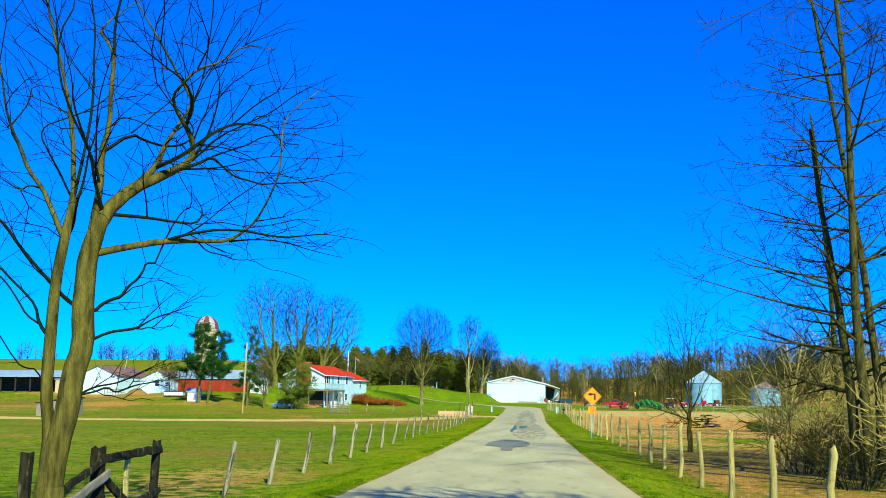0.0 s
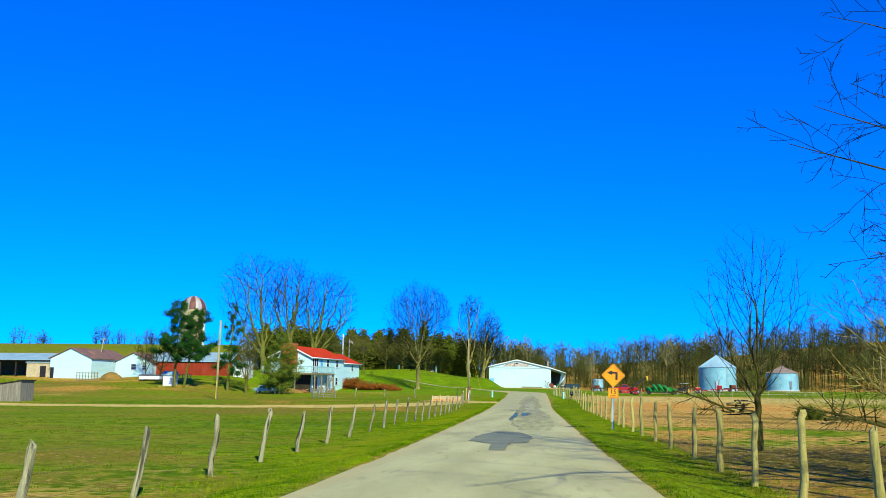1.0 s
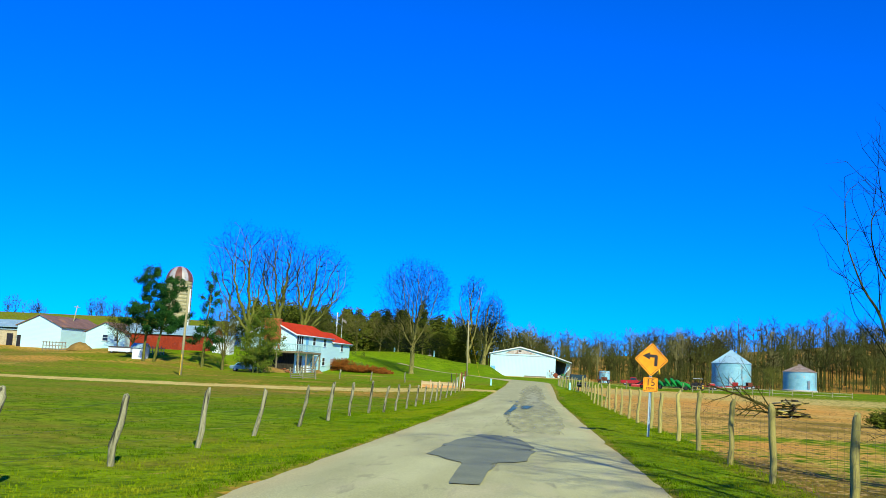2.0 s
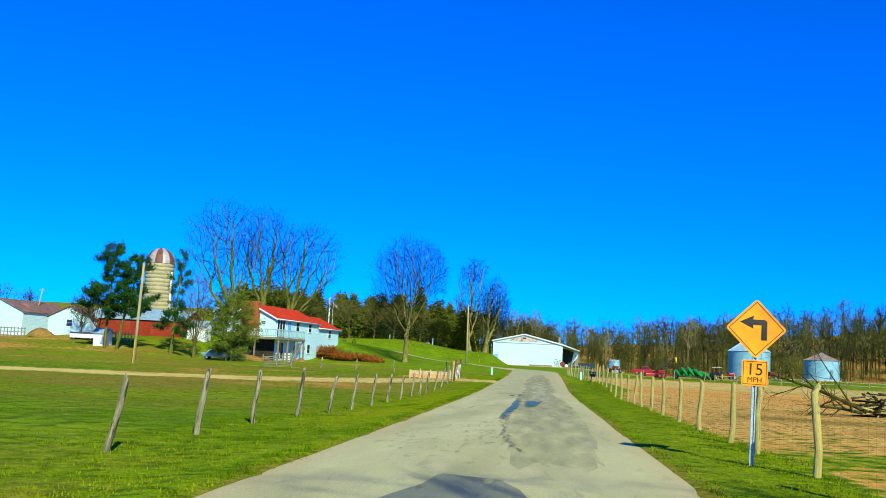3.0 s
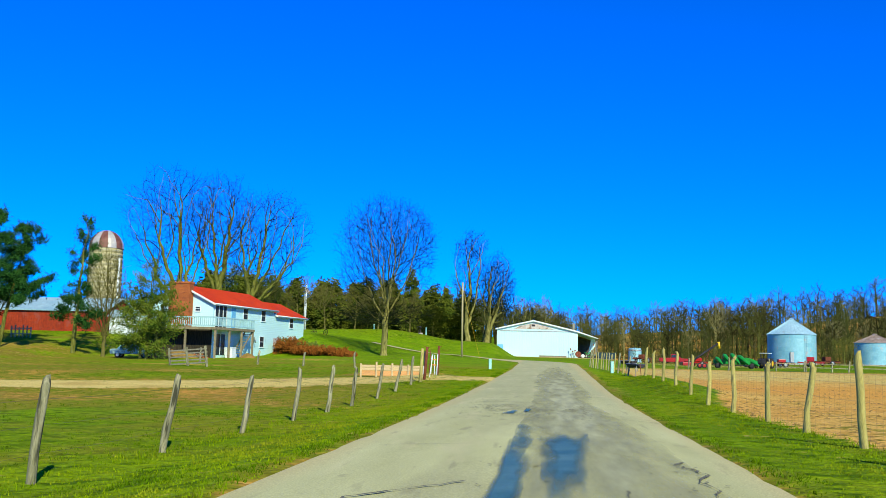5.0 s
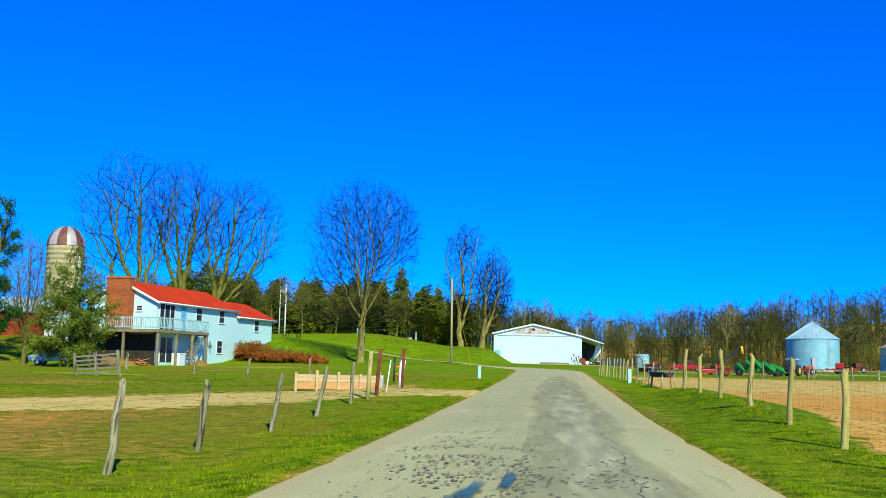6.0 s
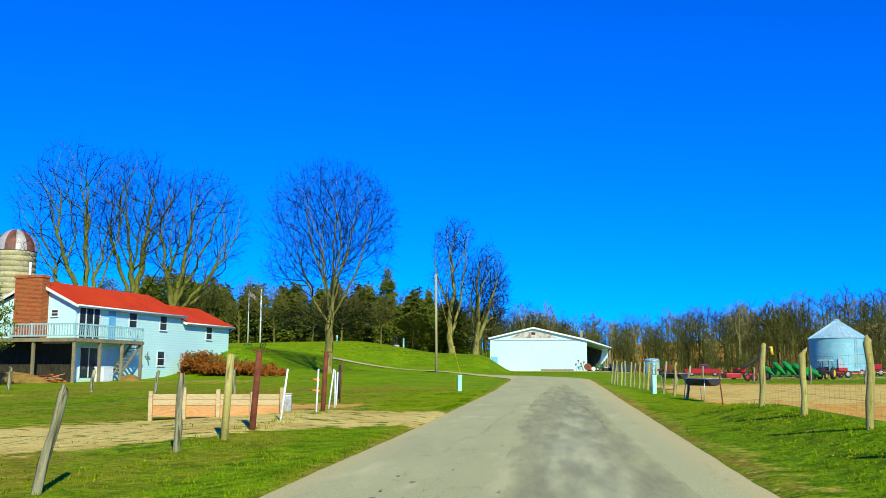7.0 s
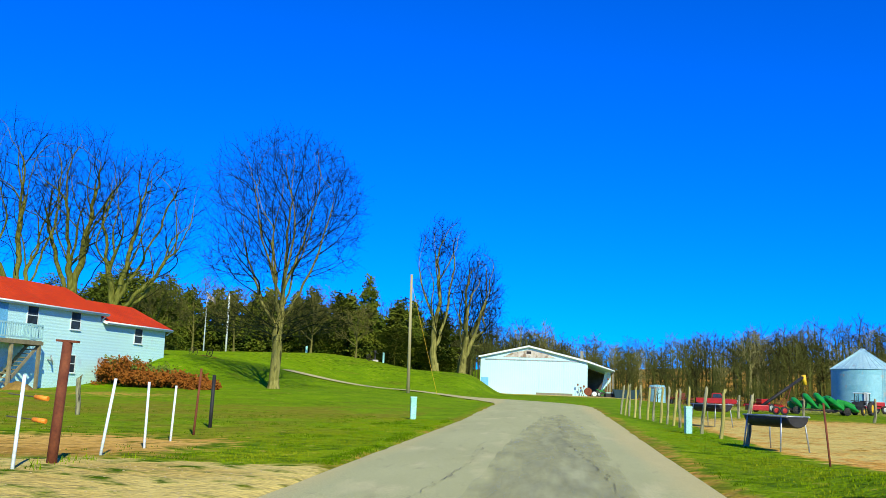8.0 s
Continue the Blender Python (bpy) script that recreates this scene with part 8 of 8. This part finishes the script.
def woods(name, label, spots, mats, seed, hmin, hmax, low=0.3):
    rng = random.Random(seed)
    tmpl = [far_template(seed * 10 + k, 10.0, low) for k in range(7)]
    groups = [[] for _ in mats]
    for x, y in spots:
        groups[rng.randrange(len(mats))].append((x, y))
    root = thing(name, label, "woods", pose(0, 0, 0), kind="stuff")
    for g, mat in zip(groups, mats):
        vs, fs, o = [], [], 0
        for x, y in g:
            tv, tf = rng.choice(tmpl)
            s = rng.uniform(hmin, hmax) / 10.0 * (0.78 + 0.22 * sm(0, 90, x) if x > 0 else 1.0) * (1 + 0.4 * noise.noise((x * 0.035, y * 0.035, 6.0)))
            a = rng.uniform(0, 6.28)
            c, sn = math.cos(a), math.sin(a)
            w = s * rng.uniform(0.8, 1.15)
            m = np.array([[c * w, -sn * w, 0], [sn * w, c * w, 0], [0, 0, s]])
            q = tv @ m.T + (x, y, land(x, y))
            vs.append(q)
            fs += [tuple(i + o for i in f) for f in tf]
            o += len(tv)
        ob = raw_mesh("trees", np.concatenate(vs).tolist(), fs, mat, root)
        ob["kind"] = "stuff"
    return root


M["wood_a"] = material("wood_a", (0.046, 0.059, 0.014), (0.080, 0.092, 0.023), 9.0, 0.95, fine=2.0, spec=0.01)
M["wood_b"] = material("wood_b", (0.072, 0.083, 0.018), (0.116, 0.126, 0.029), 9.0, 0.95, fine=2.0, spec=0.01)
M["wood_c"] = material("wood_c", (0.026, 0.028, 0.009), (0.055, 0.053, 0.016), 9.0, 0.95, fine=2.0, spec=0.01)
M["wood_d"] = material("wood_d", (0.18, 0.17, 0.06), (0.26, 0.245, 0.10), 9.0, 0.95, fine=2.0, spec=0.01)
rng = random.Random(77)
spots = []
while len(spots) < 1350:
    x = rng.uniform(-30, 260)
    y = 292 + 0.02 * x + abs(rng.gauss(0, 1)) * 75 - 0.10 * max(0, x - 60)
    if x < 5 and y < 285:
        continue
    spots.append((x, y))
woods("far_woods", "brown leafless woods on the hillside behind the farm", spots, ("wood_a", "wood_b", "wood_c", "wood_a", "wood_c", "wood_b", "wood_a", "wood_d"), 78, 9.0, 15.5)
spots = [(rng.uniform(-5, 200), rng.uniform(280, 300) - 0.1 * rng.uniform(0, 60)) for _ in range(240)] + [(rng.uniform(-2, 75), rng.uniform(288, 335)) for _ in range(200)]
woods("woodland_edge", "low bare brush and saplings along the edge of the woods", spots, ("wood_b", "wood_a", "wood_b"), 79, 3.5, 7.5, 0.08)
spots = [(rng.uniform(-75, -10), rng.uniform(255, 300)) for _ in range(70)]
woods("grove_trees", "bare trees standing behind the conifer grove", spots, ("wood_c", "wood_a"), 80, 8, 13)
spots = [(cx + rng.gauss(0, w), 476 + rng.gauss(0, 5)) for cx, w, n in ((-246, 3.4, 12), (-215, 2.6, 8), (-204, 2.5, 6), (-193, 4.5, 14), (-180, 4.0, 8), (-262, 4.0, 3), (-160, 5.0, 4)) for _ in range(n)]
woods("hilltop_trees", "scattered bare trees along the top of the pasture hill", spots, ("wood_c", "wood_a"), 81, 7.5, 11.5, 0.1)

# ---- grass and litter along the road ----
def grass(name, label, spots, mat, hmin, hmax, seed, width=0.0075):
    """Loose blades in tufts, one object."""
    rng = random.Random(seed)
    v, f = [], []
    for x, y, s in spots:
        z = ground_z(x, y) - 0.01
        for k in range(5):
            a = rng.uniform(0, 6.283)
            h = rng.uniform(hmin, hmax) * s
            lean = rng.uniform(0.2, 0.9) * h
            bx, by = x + rng.gauss(0, 0.05), y + rng.gauss(0, 0.05)
            ca, sa = math.cos(a), math.sin(a)
            w = width * rng.uniform(0.8, 1.6)
            n = len(v)
            v += [(bx - sa * w, by + ca * w, z), (bx + sa * w, by - ca * w, z), (bx + ca * lean, by + sa * lean, z + h)]
            f.append((n, n + 1, n + 2))
    ob = raw_mesh(name, v, f, mat)
    return tagged(ob, label, "grass", kind="stuff")


M["grass_a"] = material("grass_a", (0.125, 0.215, 0.002), (0.20, 0.29, 0.003), 1.2, 0.95, fine=0.2, spec=0.02)
M["grass_b"] = material("grass_b", (0.16, 0.225, 0.004), (0.235, 0.275, 0.010), 1.2, 0.95, fine=0.2, spec=0.02)
M["grass_c"] = material("grass_c", (0.06, 0.135, 0.0015), (0.105, 0.185, 0.002), 1.2, 0.95, fine=0.2, spec=0.02)
rng = random.Random(404)
near, dryer, dark = [], [], []
while len(near) < 30000:
    y = 8 + 135 * rng.random() ** 1.15
    if rng.random() < 0.62:
        x = -3.45 - abs(rng.gauss(0, 1)) * 2.2
    else:
        x = 2.2 + rng.random() * 3.0
    g = road_gap(x, y)
    if g < 0.02:
        continue
    di, gr, dr = cover(x, y)
    if max(di, gr) > 0.3 or rng.random() < max(di, gr) * 1.1:
        continue
    n = noise.noise((x * 0.5, y * 0.5, 2.0)) + 0.5 * noise.noise((x * 1.9, y * 1.9, 5.0))
    s = 0.7 + 0.4 * sm(0.6, 1.4, g) + (0.45 if g < 0.4 else 0.0)
    n += 0.42 * (1 - sm(0.25, 0.6, g)) - 0.2 * sm(0.5, 0.8, g) * (1 - sm(1.4, 2.2, g))
    (dark if n > 0.36 else dryer if n < -0.14 else near).append((x, y, s))
grass("verge_grass", "short yellow-green grass along the road", near, "grass_a", 0.012, 0.042, 1)
grass("dry_grass", "short dry grass along the road", dryer, "grass_b", 0.015, 0.05, 2)
grass("dark_grass", "tufts of darker green grass along the road", dark, "grass_c", 0.02, 0.06, 3)
field = []
while len(field) < 13000:
    y = 14 + 130 * rng.random()
    x = -6.5 - 22 * rng.random() ** 1.3
    n = noise.noise((x * 0.35, y * 0.35, 9.0)) + 0.5 * noise.noise((x * 1.4, y * 1.4, 4.0))
    di, gr, dr = cover(x, y)
    if rng.random() < 0.25 + 0.5 * n and rng.random() > max(di, gr):
        field.append((x, y, 0.8 + 0.5 * n))
grass("pasture_grass", "tufts of dark green grass in the pasture", field, "grass_c", 0.03, 0.07, 4, 0.009)
weeds = []
while len(weeds) < 1500:
    y = 18 + 105 * rng.random()
    x = rng.choice((4.5 + 0.0045 * (y - 30), -6.6)) + rng.gauss(0, 0.22)
    weeds.append((x, y, rng.uniform(0.6, 1.6)))
grass("fence_weeds", "dry weeds round the foot of the fence posts", weeds, "grass_a", 0.03, 0.10, 5)


def pebbles(name, label, spots, mat, smin, smax, seed):
    rng = random.Random(seed)
    v, f = [], []
    for x, y in spots:
        s = rng.uniform(smin, smax)
        z = ground_z(x, y)
        n = len(v)
        for dx, dy, dz in ((1, 0, 0.1), (0, 1, 0.1), (-1, 0, 0.1), (0, -1, 0.1), (0.1, 0.1, 0.5)):
            v.append((x + dx * s * rng.uniform(0.7, 1.2), y + dy * s * rng.uniform(0.7, 1.2), z + dz * s - 0.1 * s))
        f += [(n, n + 1, n + 4), (n + 1, n + 2, n + 4), (n + 2, n + 3, n + 4), (n + 3, n, n + 4)]
    return tagged(raw_mesh(name, v, f, mat), label, "stones", kind="stuff")


clods = []
while len(clods) < 4200:
    y = 22 + 96 * rng.random()
    x = 4.9 + 30 * rng.random() ** 1.4
    if cover(x, y)[0] > 0.45 and noise.noise((x * 0.25, y * 0.25, 1.0)) > -0.1:
        clods.append((x, y))
pebbles("dirt_clods", "dark clods of trampled soil in the paddock", clods, "earth", 0.02, 0.09, 6)
stones = []
while len(stones) < 1400:
    x = -4 - 45 * rng.random() ** 1.5
    y = 98 + 28 * rng.random()
    if cover(x, y)[1] > 0.4:
        stones.append((x, y))
pebbles("drive_gravel", "pale gravel on the farm drive", stones, "stone", 0.008, 0.026, 7)
